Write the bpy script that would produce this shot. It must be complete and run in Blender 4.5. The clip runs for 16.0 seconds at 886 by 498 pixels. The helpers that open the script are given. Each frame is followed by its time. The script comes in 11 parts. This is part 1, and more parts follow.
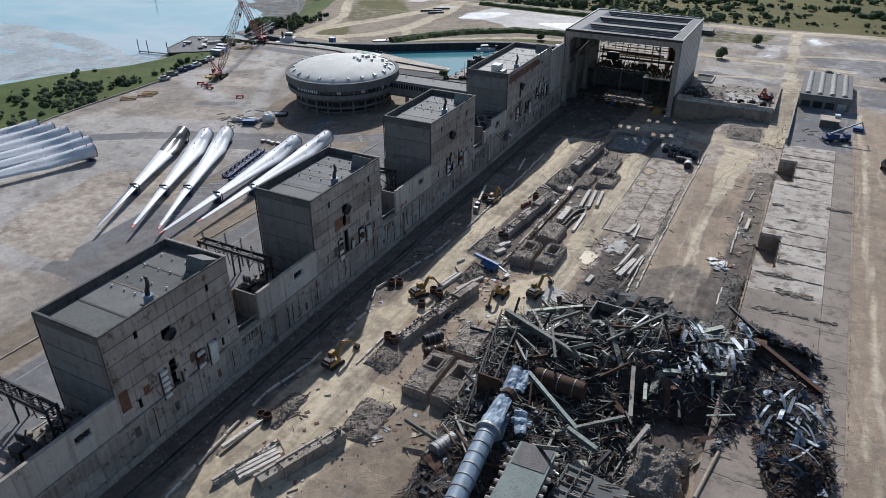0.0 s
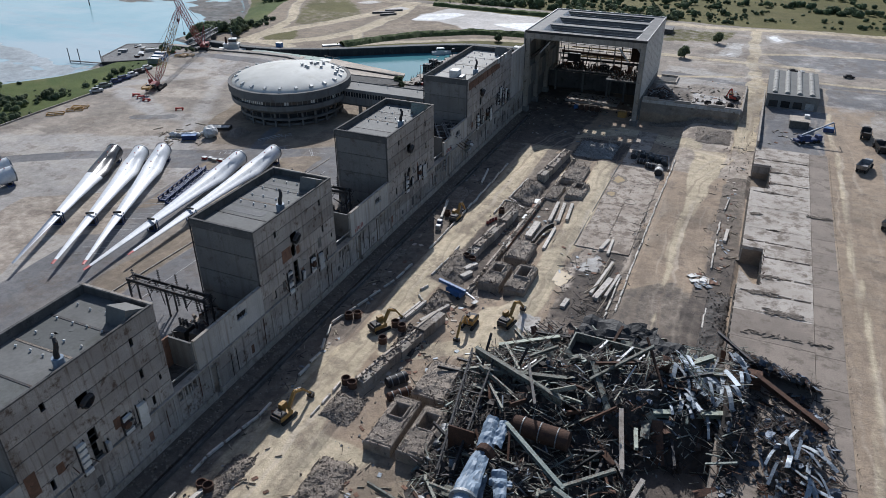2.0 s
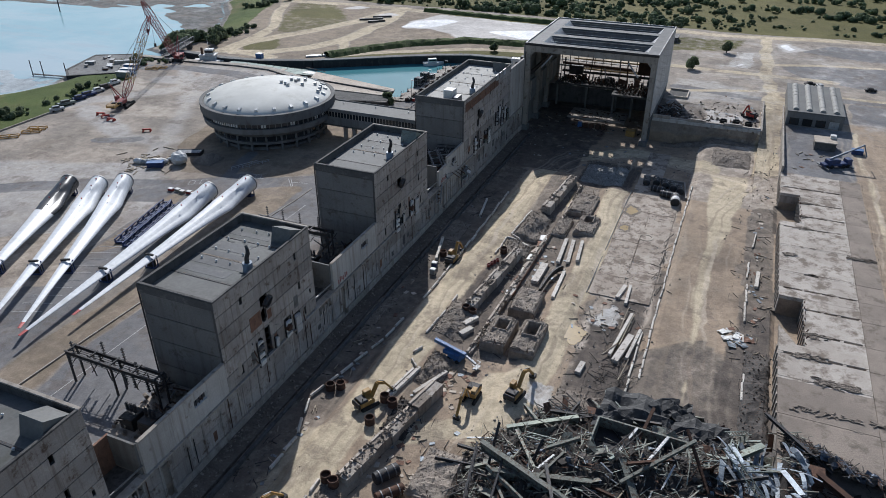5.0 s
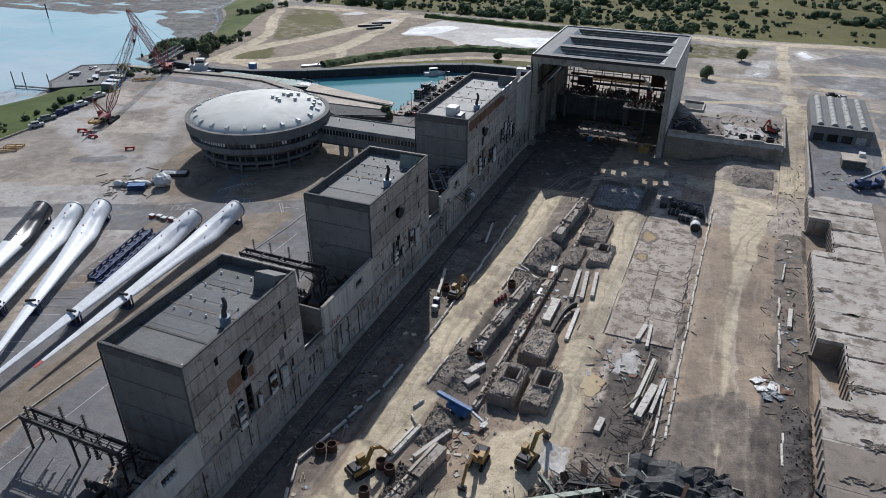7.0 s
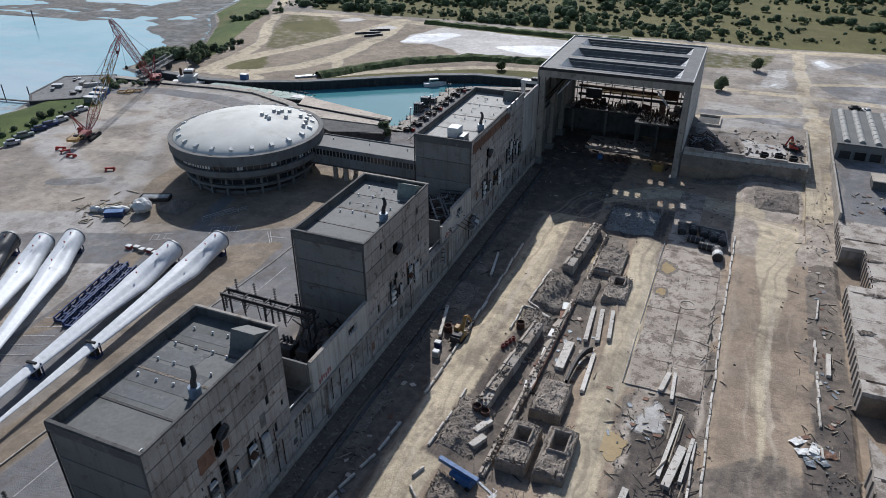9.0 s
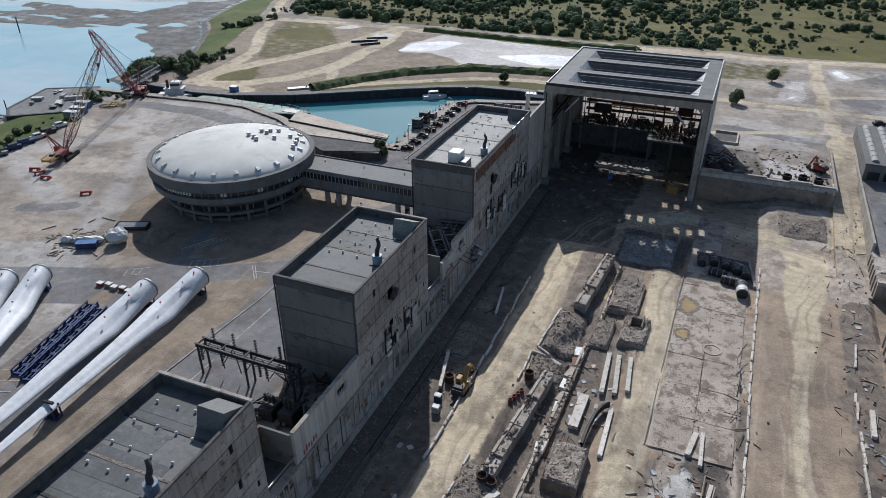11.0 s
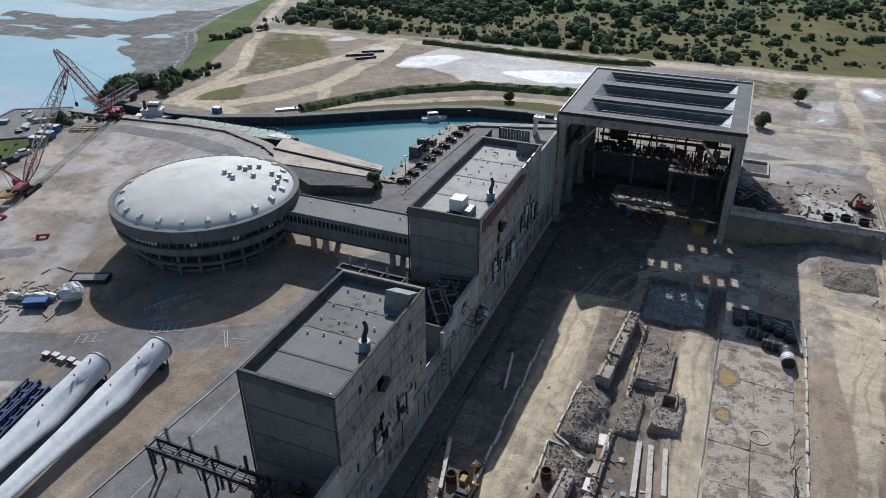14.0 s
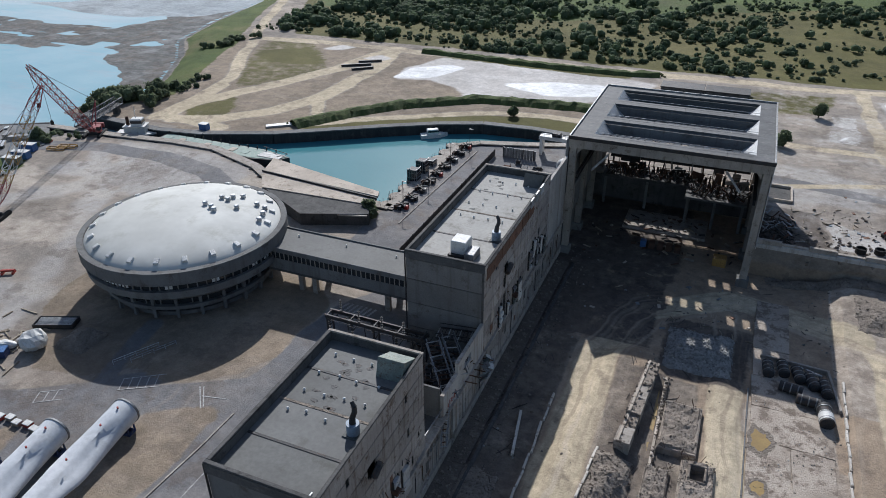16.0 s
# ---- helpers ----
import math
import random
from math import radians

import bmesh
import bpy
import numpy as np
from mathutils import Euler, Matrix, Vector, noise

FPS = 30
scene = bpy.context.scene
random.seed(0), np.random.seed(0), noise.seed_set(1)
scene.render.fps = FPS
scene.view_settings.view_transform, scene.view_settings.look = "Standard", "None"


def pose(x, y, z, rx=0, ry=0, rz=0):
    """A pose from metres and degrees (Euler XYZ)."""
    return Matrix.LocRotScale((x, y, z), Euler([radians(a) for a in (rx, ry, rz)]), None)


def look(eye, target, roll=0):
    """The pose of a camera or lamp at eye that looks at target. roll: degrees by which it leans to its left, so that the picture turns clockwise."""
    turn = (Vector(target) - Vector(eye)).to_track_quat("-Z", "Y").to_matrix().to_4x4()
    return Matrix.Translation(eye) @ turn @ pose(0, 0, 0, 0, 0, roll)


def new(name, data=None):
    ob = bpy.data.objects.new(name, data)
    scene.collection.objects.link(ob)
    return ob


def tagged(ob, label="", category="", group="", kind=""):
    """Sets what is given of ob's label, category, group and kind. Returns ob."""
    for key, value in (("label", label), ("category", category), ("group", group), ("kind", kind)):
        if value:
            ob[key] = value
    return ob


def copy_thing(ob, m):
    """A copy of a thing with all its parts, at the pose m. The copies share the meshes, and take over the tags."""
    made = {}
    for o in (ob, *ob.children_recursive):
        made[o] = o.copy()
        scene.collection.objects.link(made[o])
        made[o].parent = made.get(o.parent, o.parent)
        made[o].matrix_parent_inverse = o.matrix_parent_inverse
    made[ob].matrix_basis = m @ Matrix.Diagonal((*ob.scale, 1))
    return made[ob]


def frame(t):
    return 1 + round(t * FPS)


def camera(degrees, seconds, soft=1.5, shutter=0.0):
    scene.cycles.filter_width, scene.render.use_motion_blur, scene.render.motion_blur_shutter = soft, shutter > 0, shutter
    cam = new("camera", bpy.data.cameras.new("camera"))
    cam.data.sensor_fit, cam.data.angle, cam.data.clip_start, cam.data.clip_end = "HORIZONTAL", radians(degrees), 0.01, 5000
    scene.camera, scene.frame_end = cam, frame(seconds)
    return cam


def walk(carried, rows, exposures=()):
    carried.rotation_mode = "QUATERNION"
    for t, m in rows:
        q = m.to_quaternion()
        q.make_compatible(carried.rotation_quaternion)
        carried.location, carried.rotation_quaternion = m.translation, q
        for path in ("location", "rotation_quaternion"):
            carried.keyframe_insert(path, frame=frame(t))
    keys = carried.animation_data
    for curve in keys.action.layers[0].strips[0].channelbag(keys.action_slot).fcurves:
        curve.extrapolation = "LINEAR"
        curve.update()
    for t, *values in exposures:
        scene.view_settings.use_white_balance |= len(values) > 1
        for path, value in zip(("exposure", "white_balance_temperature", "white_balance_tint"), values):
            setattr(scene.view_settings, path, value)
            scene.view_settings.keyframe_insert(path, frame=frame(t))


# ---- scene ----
cam = camera(64.3, 16.0, 0.85)
METRES, EYE, TILT, LEAN, TURN = 145.14, 106.0, 0.55, -0.3, 27.6
ROWS = [
    (0.0, 0.0, 0.0, 0.0, -0.21, -30.22, 0.35),
    (0.5, 0.0, 0.0312, -0.0047, -1.14, -30.22, 0.36),
    (1.0, 0.0002, 0.0624, -0.0093, -2.08, -30.23, 0.36),
    (1.5, 0.0, 0.0937, -0.0144, -3.01, -30.23, 0.35),
    (2.0, 0.0006, 0.1251, -0.0194, -3.93, -30.25, 0.37),
    (2.5, 0.0005, 0.1568, -0.0241, -4.74, -30.26, 0.31),
    (3.0, 0.0011, 0.1888, -0.0257, -4.75, -30.29, 0.28),
    (3.5, 0.0022, 0.2206, -0.0264, -4.75, -30.27, 0.27),
    (4.0, 0.0032, 0.2521, -0.0261, -4.74, -30.3, 0.24),
    (6.5, 0.0115, 0.4075, -0.0313, -4.72, -30.31, 0.44),
    (7.0, 0.0137, 0.4387, -0.0319, -4.71, -30.29, 0.46),
    (7.5, 0.0154, 0.4697, -0.0322, -4.71, -30.29, 0.47),
    (8.0, 0.0175, 0.5007, -0.0333, -4.72, -30.27, 0.51),
    (8.5, 0.0194, 0.5318, -0.0343, -4.73, -30.25, 0.53),
    (9.0, 0.0214, 0.5629, -0.0358, -4.73, -30.23, 0.55),
    (11.5, 0.0331, 0.7173, -0.0388, -4.77, -30.15, 0.59),
    (12.0, 0.0355, 0.7482, -0.0383, -4.77, -30.15, 0.6),
    (12.5, 0.038, 0.7791, -0.0391, -4.76, -30.12, 0.59),
    (13.0, 0.0398, 0.8097, -0.0388, -4.78, -30.12, 0.57),
    (13.5, 0.0421, 0.8407, -0.0394, -4.78, -30.09, 0.56),
    (14.0, 0.0448, 0.8716, -0.0401, -4.78, -30.06, 0.57),
    (14.5, 0.0467, 0.9025, -0.0395, -4.79, -30.07, 0.57),
    (15.0, 0.049, 0.934, -0.0391, -4.79, -30.07, 0.56),
    (15.5, 0.0519, 0.9649, -0.038, -4.77, -30.08, 0.55),
    (16.0, 0.0541, 0.996, -0.0378, -4.77, -30.06, 0.51),
]
walk(cam, [(t, pose(0, 0, EYE, TILT, LEAN, TURN) @ pose(METRES * x, METRES * y, METRES * z, 90 + pitch, roll, yaw)) for t, x, y, z, yaw, pitch, roll in ROWS], [(0.0, 0.02, 6020.0, 10.0), (16.0, 0.02, 6020.0, 10.0)])

# ---- light ----
SUN_FROM = Vector((-0.335, 0.75, 0.59)).normalized()
world = bpy.data.worlds.new("sky")
scene.world = world
world.use_nodes = True
wn = world.node_tree.nodes
sky = wn.new("ShaderNodeTexSky")
sky.sky_type, sky.sun_disc = "NISHITA", False
sky.sun_elevation, sky.sun_rotation = math.asin(SUN_FROM.z), math.atan2(SUN_FROM.x, SUN_FROM.y)
world.node_tree.links.new(sky.outputs[0], wn["Background"].inputs[0])
wn["Background"].inputs[1].default_value = 0.095
sun = new("sun", bpy.data.lights.new("sun", "SUN"))
sun.data.energy, sun.data.angle, sun.data.color = 4.7, radians(0.55), (1.0, 0.965, 0.92)
sun.matrix_world = look(SUN_FROM * 500, (0, 0, 0))

# ---- materials ----
MATS = {}


def ramp_mix(nt, fac, a, b):
    n = nt.nodes.new("ShaderNodeMix")
    n.data_type = "RGBA"
    if isinstance(fac, float):
        n.inputs[0].default_value = fac
    else:
        nt.links.new(fac, n.inputs[0])
    for sock, v in ((n.inputs[6], a), (n.inputs[7], b)):
        if isinstance(v, tuple):
            sock.default_value = (*v, 1)
        else:
            nt.links.new(v, sock)
    return n.outputs[2]


def noise_fac(nt, vec, scale, lo, hi, detail=4.0, rough=0.6):
    n = nt.nodes.new("ShaderNodeTexNoise")
    n.inputs["Scale"].default_value, n.inputs["Detail"].default_value, n.inputs["Roughness"].default_value = scale, detail, rough
    nt.links.new(vec, n.inputs["Vector"])
    m = nt.nodes.new("ShaderNodeMapRange")
    m.interpolation_type = "SMOOTHSTEP"
    m.inputs[1].default_value, m.inputs[2].default_value = lo, hi
    nt.links.new(n.outputs[0], m.inputs[0])
    return m.outputs[0]


def part_of(nt, fac, amount):
    m = nt.nodes.new("ShaderNodeMath")
    m.operation = "MULTIPLY"
    m.inputs[1].default_value = amount
    nt.links.new(fac, m.inputs[0])
    return m.outputs[0]


def stretched(nt, vec, x, y, z):
    m = nt.nodes.new("ShaderNodeMapping")
    m.inputs["Scale"].default_value = (x, y, z)
    nt.links.new(vec, m.inputs[0])
    return m.outputs[0]


def shade(nt, col, amount):
    """Each piece a little lighter or darker than the next, by its own random number."""
    info = nt.nodes.new("ShaderNodeObjectInfo")
    m = nt.nodes.new("ShaderNodeMapRange")
    m.inputs[3].default_value, m.inputs[4].default_value = 1 - amount, 1 + amount
    nt.links.new(info.outputs["Random"], m.inputs[0])
    v = nt.nodes.new("ShaderNodeHueSaturation")
    nt.links.new(m.outputs[0], v.inputs["Value"])
    nt.links.new(col, v.inputs["Color"])
    return v.outputs[0]


def mat(name, a, b, dirt=None, scale=0.25, rough=0.85, metal=0.0, bump=0.3, fine=4.0, streak=0.0, vary=0.0, spec=0.3, dirt_at=(0.52, 0.72), isle=0.0):
    """Two tones mixed at a large scale, grain at a fine one, dirt patches and run-down streaks."""
    m = bpy.data.materials.new(name)
    m.use_nodes = True
    nt = m.node_tree
    bs = nt.nodes["Principled BSDF"]
    pos = nt.nodes.new("ShaderNodeNewGeometry")
    vec = pos.outputs["Position"]
    col = ramp_mix(nt, noise_fac(nt, vec, scale, 0.35, 0.65), a, b)
    grain = noise_fac(nt, vec, fine, 0.25, 0.75, 3.0)
    dark = tuple(c * 0.72 for c in b)
    g = nt.nodes.new("ShaderNodeMath")
    g.operation = "MULTIPLY"
    g.inputs[1].default_value = 0.5
    nt.links.new(grain, g.inputs[0])
    col = ramp_mix(nt, g.outputs[0], col, dark)
    if dirt:
        col = ramp_mix(nt, noise_fac(nt, vec, scale * 3.1, *dirt_at, 5.0, 0.7), col, dirt)
        if streak:
            col = ramp_mix(nt, part_of(nt, noise_fac(nt, stretched(nt, vec, 1, 1, 0.05), streak, 0.47, 0.74, 4.0, 0.6), 0.6), col, dirt)
    if vary:
        col = shade(nt, col, vary)
    if isle:
        r = nt.nodes.new("ShaderNodeMapRange")
        r.inputs[3].default_value, r.inputs[4].default_value = 1 - isle, 1 + isle
        nt.links.new(pos.outputs["Random Per Island"], r.inputs[0])
        v = nt.nodes.new("ShaderNodeHueSaturation")
        nt.links.new(r.outputs[0], v.inputs["Value"])
        nt.links.new(col, v.inputs["Color"])
        col = v.outputs[0]
    nt.links.new(col, bs.inputs["Base Color"])
    bs.inputs["Roughness"].default_value, bs.inputs["Metallic"].default_value = rough, metal
    bs.inputs["Specular IOR Level"].default_value = spec
    if bump:
        bm_ = nt.nodes.new("ShaderNodeBump")
        bm_.inputs["Strength"].default_value, bm_.inputs["Distance"].default_value = bump, 0.15
        nt.links.new(grain, bm_.inputs["Height"])
        nt.links.new(bm_.outputs[0], bs.inputs["Normal"])
    MATS[name] = m
    return m


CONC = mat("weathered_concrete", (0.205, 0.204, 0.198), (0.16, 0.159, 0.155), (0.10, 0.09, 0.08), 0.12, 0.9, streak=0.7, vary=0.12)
CONC_LIGHT = mat("pale_concrete", (0.43, 0.385, 0.335), (0.33, 0.295, 0.255), (0.16, 0.13, 0.105), 0.2, 0.9, streak=0.6, vary=0.12)
HALL_ROOF = mat("weathered_dark_roof_sheet", (0.115, 0.117, 0.12), (0.085, 0.087, 0.09), (0.15, 0.145, 0.14), 0.25, 0.7, fine=1.5, bump=0.08, vary=0.12)
HALL_CONC = mat("grimy_hall_concrete", (0.34, 0.31, 0.27), (0.26, 0.235, 0.205), (0.12, 0.095, 0.075), 0.2, 0.9, streak=0.7, vary=0.12)
CONC_DARK = mat("dark_concrete", (0.13, 0.125, 0.12), (0.085, 0.083, 0.08), (0.04, 0.038, 0.036), 0.2, 0.9, streak=0.6)
CONC_SLAB = mat("broken_slab_concrete", (0.56, 0.485, 0.405), (0.43, 0.37, 0.305), (0.21, 0.165, 0.125), 0.16, 0.92, vary=0.14)
BEAM_PALE = mat("whitish_precast_concrete", (0.68, 0.63, 0.565), (0.55, 0.505, 0.445), (0.22, 0.18, 0.14), 0.35, 0.9, vary=0.12, dirt_at=(0.54, 0.66))
FLOOR_SLAB = mat("stained_floor_concrete", (0.50, 0.43, 0.36), (0.37, 0.31, 0.252), (0.20, 0.16, 0.128), 0.11, 0.9, vary=0.02, dirt_at=(0.47, 0.6), bump=0.6)
PLINTH = mat("crumbling_dirty_concrete", (0.40, 0.34, 0.28), (0.28, 0.237, 0.196), (0.14, 0.115, 0.095), 0.35, 0.95, bump=0.8, streak=0.8, vary=0.15)
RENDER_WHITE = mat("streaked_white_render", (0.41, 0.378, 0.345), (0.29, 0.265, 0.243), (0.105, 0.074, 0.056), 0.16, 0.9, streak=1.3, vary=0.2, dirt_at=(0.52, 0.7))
RENDER_PALE = mat("pale_white_render", (0.53, 0.507, 0.475), (0.43, 0.408, 0.378), (0.19, 0.15, 0.12), 0.13, 0.9, streak=0.8, vary=0.1, dirt_at=(0.58, 0.78))
FELT = mat("grey_roof_felt", (0.125, 0.129, 0.124), (0.097, 0.1, 0.097), (0.07, 0.072, 0.062), 0.1, 0.75, vary=0.1, fine=1.5, bump=0.06)
FELT_MID = mat("worn_grey_roof_felt", (0.165, 0.165, 0.157), (0.13, 0.13, 0.125), (0.10, 0.10, 0.09), 0.12, 0.75, vary=0.1, fine=1.5, bump=0.06)
FELT_PALE = mat("pale_roof_felt", (0.36, 0.35, 0.32), (0.30, 0.29, 0.27), (0.17, 0.16, 0.14), 0.1, 0.75, vary=0.06, fine=1.5, bump=0.06)
ROOF_WHITE = mat("pale_dome_membrane", (0.62, 0.615, 0.575), (0.53, 0.525, 0.485), (0.38, 0.37, 0.32), 0.05, 0.75, fine=0.16, dirt_at=(0.5, 0.78), bump=0.0)
STEEL_DARK = mat("dark_painted_steel", (0.06, 0.06, 0.062), (0.04, 0.04, 0.042), (0.09, 0.05, 0.03), 0.5, 0.6, 0.3, vary=0.2)
STEEL_GREEN = mat("grey_green_painted_steel", (0.22, 0.25, 0.225), (0.15, 0.175, 0.16), (0.10, 0.06, 0.04), 0.5, 0.55, 0.2, vary=0.25)
STEEL_GREY = mat("grey_steel", (0.30, 0.30, 0.30), (0.20, 0.205, 0.21), (0.10, 0.07, 0.05), 0.5, 0.5, 0.4, vary=0.25)
STEEL_PALE = mat("galvanised_pale_steel", (0.50, 0.51, 0.51), (0.38, 0.39, 0.40), (0.2, 0.17, 0.14), 0.5, 0.45, 0.3, vary=0.2)
DUCT = mat("blue_grey_painted_steel", (0.25, 0.315, 0.39), (0.19, 0.245, 0.31), (0.12, 0.125, 0.13), 0.5, 0.5, 0.0, vary=0.1, fine=0.8, bump=0.04, dirt_at=(0.55, 0.72))
CLAD_PALE = mat("pale_ribbed_cladding", (0.55, 0.55, 0.54), (0.44, 0.44, 0.44), (0.26, 0.24, 0.22), 0.1, 0.5, 0.1, streak=0.8)
RUST = mat("rusty_steel", (0.125, 0.068, 0.045), (0.08, 0.047, 0.035), (0.05, 0.035, 0.03), 0.8, 0.85, 0.2, vary=0.25)
RUST_PANEL = mat("rust_brown_louvre", (0.22, 0.12, 0.08), (0.15, 0.085, 0.06), (0.08, 0.05, 0.04), 0.6, 0.8, 0.1, vary=0.2)
GLASS_DARK = mat("dark_window_glass", (0.03, 0.035, 0.04), (0.02, 0.024, 0.028), None, 0.4, 0.12, 0.0, 0.0, spec=0.6)
GLAZING = mat("dusty_roof_glazing", (0.085, 0.10, 0.125), (0.06, 0.072, 0.09), (0.12, 0.12, 0.12), 0.3, 0.3, 0.0, 0.0, spec=0.6, vary=0.25)
DECK = mat("stained_deck_concrete", (0.53, 0.475, 0.415), (0.40, 0.352, 0.302), (0.19, 0.155, 0.125), 0.09, 0.92, vary=0.05, dirt_at=(0.46, 0.64))
WHITE = mat("white_paint", (0.72, 0.71, 0.68), (0.62, 0.61, 0.58), (0.4, 0.37, 0.33), 0.3, 0.5, vary=0.08)
BLADE = mat("white_glass_fibre", (0.66, 0.67, 0.68), (0.58, 0.60, 0.62), (0.45, 0.46, 0.46), 0.05, 0.48, bump=0.04, fine=1.0)
YELLOW = mat("yellow_machine_paint", (0.43, 0.255, 0.075), (0.34, 0.20, 0.065), (0.13, 0.09, 0.05), 0.8, 0.5, vary=0.1)
RED = mat("red_paint", (0.42, 0.05, 0.035), (0.33, 0.045, 0.035), (0.18, 0.04, 0.03), 0.8, 0.5)
BLUE = mat("blue_paint", (0.06, 0.16, 0.36), (0.05, 0.12, 0.28), (0.04, 0.06, 0.10), 0.6, 0.45)
NAVY = mat("navy_blue_paint", (0.035, 0.06, 0.16), (0.03, 0.045, 0.11), (0.03, 0.03, 0.05), 0.6, 0.45, vary=0.2)
BLACK = mat("black_rubber", (0.025, 0.025, 0.025), (0.018, 0.018, 0.018), (0.06, 0.05, 0.04), 0.8, 0.85)
TIMBER = mat("pale_weathered_timber", (0.40, 0.34, 0.26), (0.30, 0.25, 0.19), (0.14, 0.11, 0.08), 0.6, 0.9, vary=0.2)
RUBBLE = mat("grey_brown_rubble", (0.275, 0.232, 0.192), (0.19, 0.16, 0.132), (0.105, 0.088, 0.073), 0.5, 0.95, bump=1.0, fine=2.5, isle=0.3)
RUBBLE_PALE = mat("pale_crushed_rubble", (0.36, 0.35, 0.33), (0.25, 0.245, 0.235), (0.14, 0.13, 0.12), 0.6, 0.95, bump=1.0, fine=2.5, isle=0.35)
SCRAP = mat("dark_mixed_scrap", (0.075, 0.066, 0.06), (0.045, 0.041, 0.038), (0.115, 0.072, 0.048), 0.7, 0.75, 0.2, isle=0.5)
SCRAP_PALE = mat("torn_grey_sheet_metal", (0.24, 0.265, 0.29), (0.15, 0.17, 0.19), (0.09, 0.07, 0.055), 0.5, 0.5, 0.35, isle=0.4)
SCRAP_GREEN = mat("grey_green_girder_steel", (0.245, 0.255, 0.215), (0.15, 0.16, 0.137), (0.10, 0.066, 0.047), 0.5, 0.65, 0.05, isle=0.35, vary=0.35, dirt_at=(0.46, 0.66))
BARK = mat("grey_brown_bark", (0.12, 0.095, 0.07), (0.08, 0.065, 0.05), None, 2.0, 0.95)


def leaf_mat(name, a, b, c):
    """Leaves: a third of the light passes through."""
    m = mat(name, a, b, c, 0.06, 0.8, bump=0.0, isle=0.4, spec=0.15)
    nt = m.node_tree
    bs = nt.nodes["Principled BSDF"]
    tr, mix = nt.nodes.new("ShaderNodeBsdfTranslucent"), nt.nodes.new("ShaderNodeMixShader")
    nt.links.new(bs.inputs["Base Color"].links[0].from_socket, tr.inputs["Color"])
    mix.inputs[0].default_value = 0.5
    nt.links.new(bs.outputs[0], mix.inputs[1])
    nt.links.new(tr.outputs[0], mix.inputs[2])
    nt.links.new(mix.outputs[0], nt.nodes["Material Output"].inputs[0])
    return m


LEAF = leaf_mat("dark_green_leaves", (0.165, 0.20, 0.115), (0.118, 0.15, 0.085), (0.205, 0.23, 0.13))


def water_material(name, a, b, ripple, silt_sheen=None):
    m = bpy.data.materials.new(name)
    m.use_nodes = True
    nt = m.node_tree
    bs = nt.nodes["Principled BSDF"]
    vec = nt.nodes.new("ShaderNodeNewGeometry").outputs["Position"]
    col = ramp_mix(nt, noise_fac(nt, vec, 0.012, 0.35, 0.65), a, b)
    if silt_sheen:
        # pale silty clouds and thin tide streaks, sheen put into the water colour
        col = ramp_mix(nt, part_of(nt, noise_fac(nt, stretched(nt, vec, 0.5, 1.4, 1), 0.009, 0.46, 0.64, 8.0, 0.62), 0.75), col, silt_sheen)
        col = ramp_mix(nt, part_of(nt, noise_fac(nt, stretched(nt, vec, 0.35, 1.6, 1), 0.05, 0.54, 0.6, 7.0, 0.7), 0.3), col, tuple(c * 0.8 for c in silt_sheen))
    nt.links.new(col, bs.inputs["Base Color"])
    bs.inputs["Roughness"].default_value = 0.12
    bs.inputs["IOR"].default_value = 1.33
    n = nt.nodes.new("ShaderNodeTexNoise")
    n.inputs["Scale"].default_value, n.inputs["Detail"].default_value = 0.6, 3.0
    nt.links.new(vec, n.inputs["Vector"])
    rip = nt.nodes.new("ShaderNodeBump")
    rip.inputs["Strength"].default_value, rip.inputs["Distance"].default_value = ripple, 0.3
    nt.links.new(n.outputs[0], rip.inputs["Height"])
    nt.links.new(rip.outputs[0], bs.inputs["Normal"])
    return m


def wheel_marks(nt, col):
    """Darker and paler wheel lines that follow the tracks: track_way holds the way across, the way along and how much of a track it is."""
    a = nt.nodes.new("ShaderNodeAttribute")
    a.attribute_name = "track_way"
    sep = nt.nodes.new("ShaderNodeSeparateColor")
    nt.links.new(a.outputs["Color"], sep.inputs[0])
    way = nt.nodes.new("ShaderNodeCombineXYZ")
    pos = nt.nodes.new("ShaderNodeNewGeometry").outputs["Position"]
    for k, scale, amount in ((0, 0.09, 5.0), (1, 0.05, 60.0)):
        n = nt.nodes.new("ShaderNodeTexNoise")
        n.inputs["Scale"].default_value, n.inputs["Detail"].default_value = scale, 2.0
        nt.links.new(pos, n.inputs["Vector"])
        w_ = nt.nodes.new("ShaderNodeMath")
        w_.operation = "MULTIPLY_ADD"
        w_.inputs[1].default_value = amount
        nt.links.new(n.outputs[0], w_.inputs[0])
        nt.links.new(sep.outputs[k], w_.inputs[2])
        nt.links.new(w_.outputs[0], way.inputs[k])
    for scale, lo, hi, amount, tone in ((0.8, 0.5, 0.68, 0.5, (0.27, 0.212, 0.16)), (0.5, 0.52, 0.7, 0.5, (0.57, 0.485, 0.385))):
        n = noise_fac(nt, stretched(nt, way.outputs[0], 1, 0.025, 1), scale, lo, hi, 1.5, 0.4)
        k = nt.nodes.new("ShaderNodeMath")
        k.operation = "MULTIPLY"
        nt.links.new(n, k.inputs[0])
        nt.links.new(sep.outputs[2], k.inputs[1])
        col = ramp_mix(nt, part_of(nt, k.outputs[0], amount), col, tone)
    return col


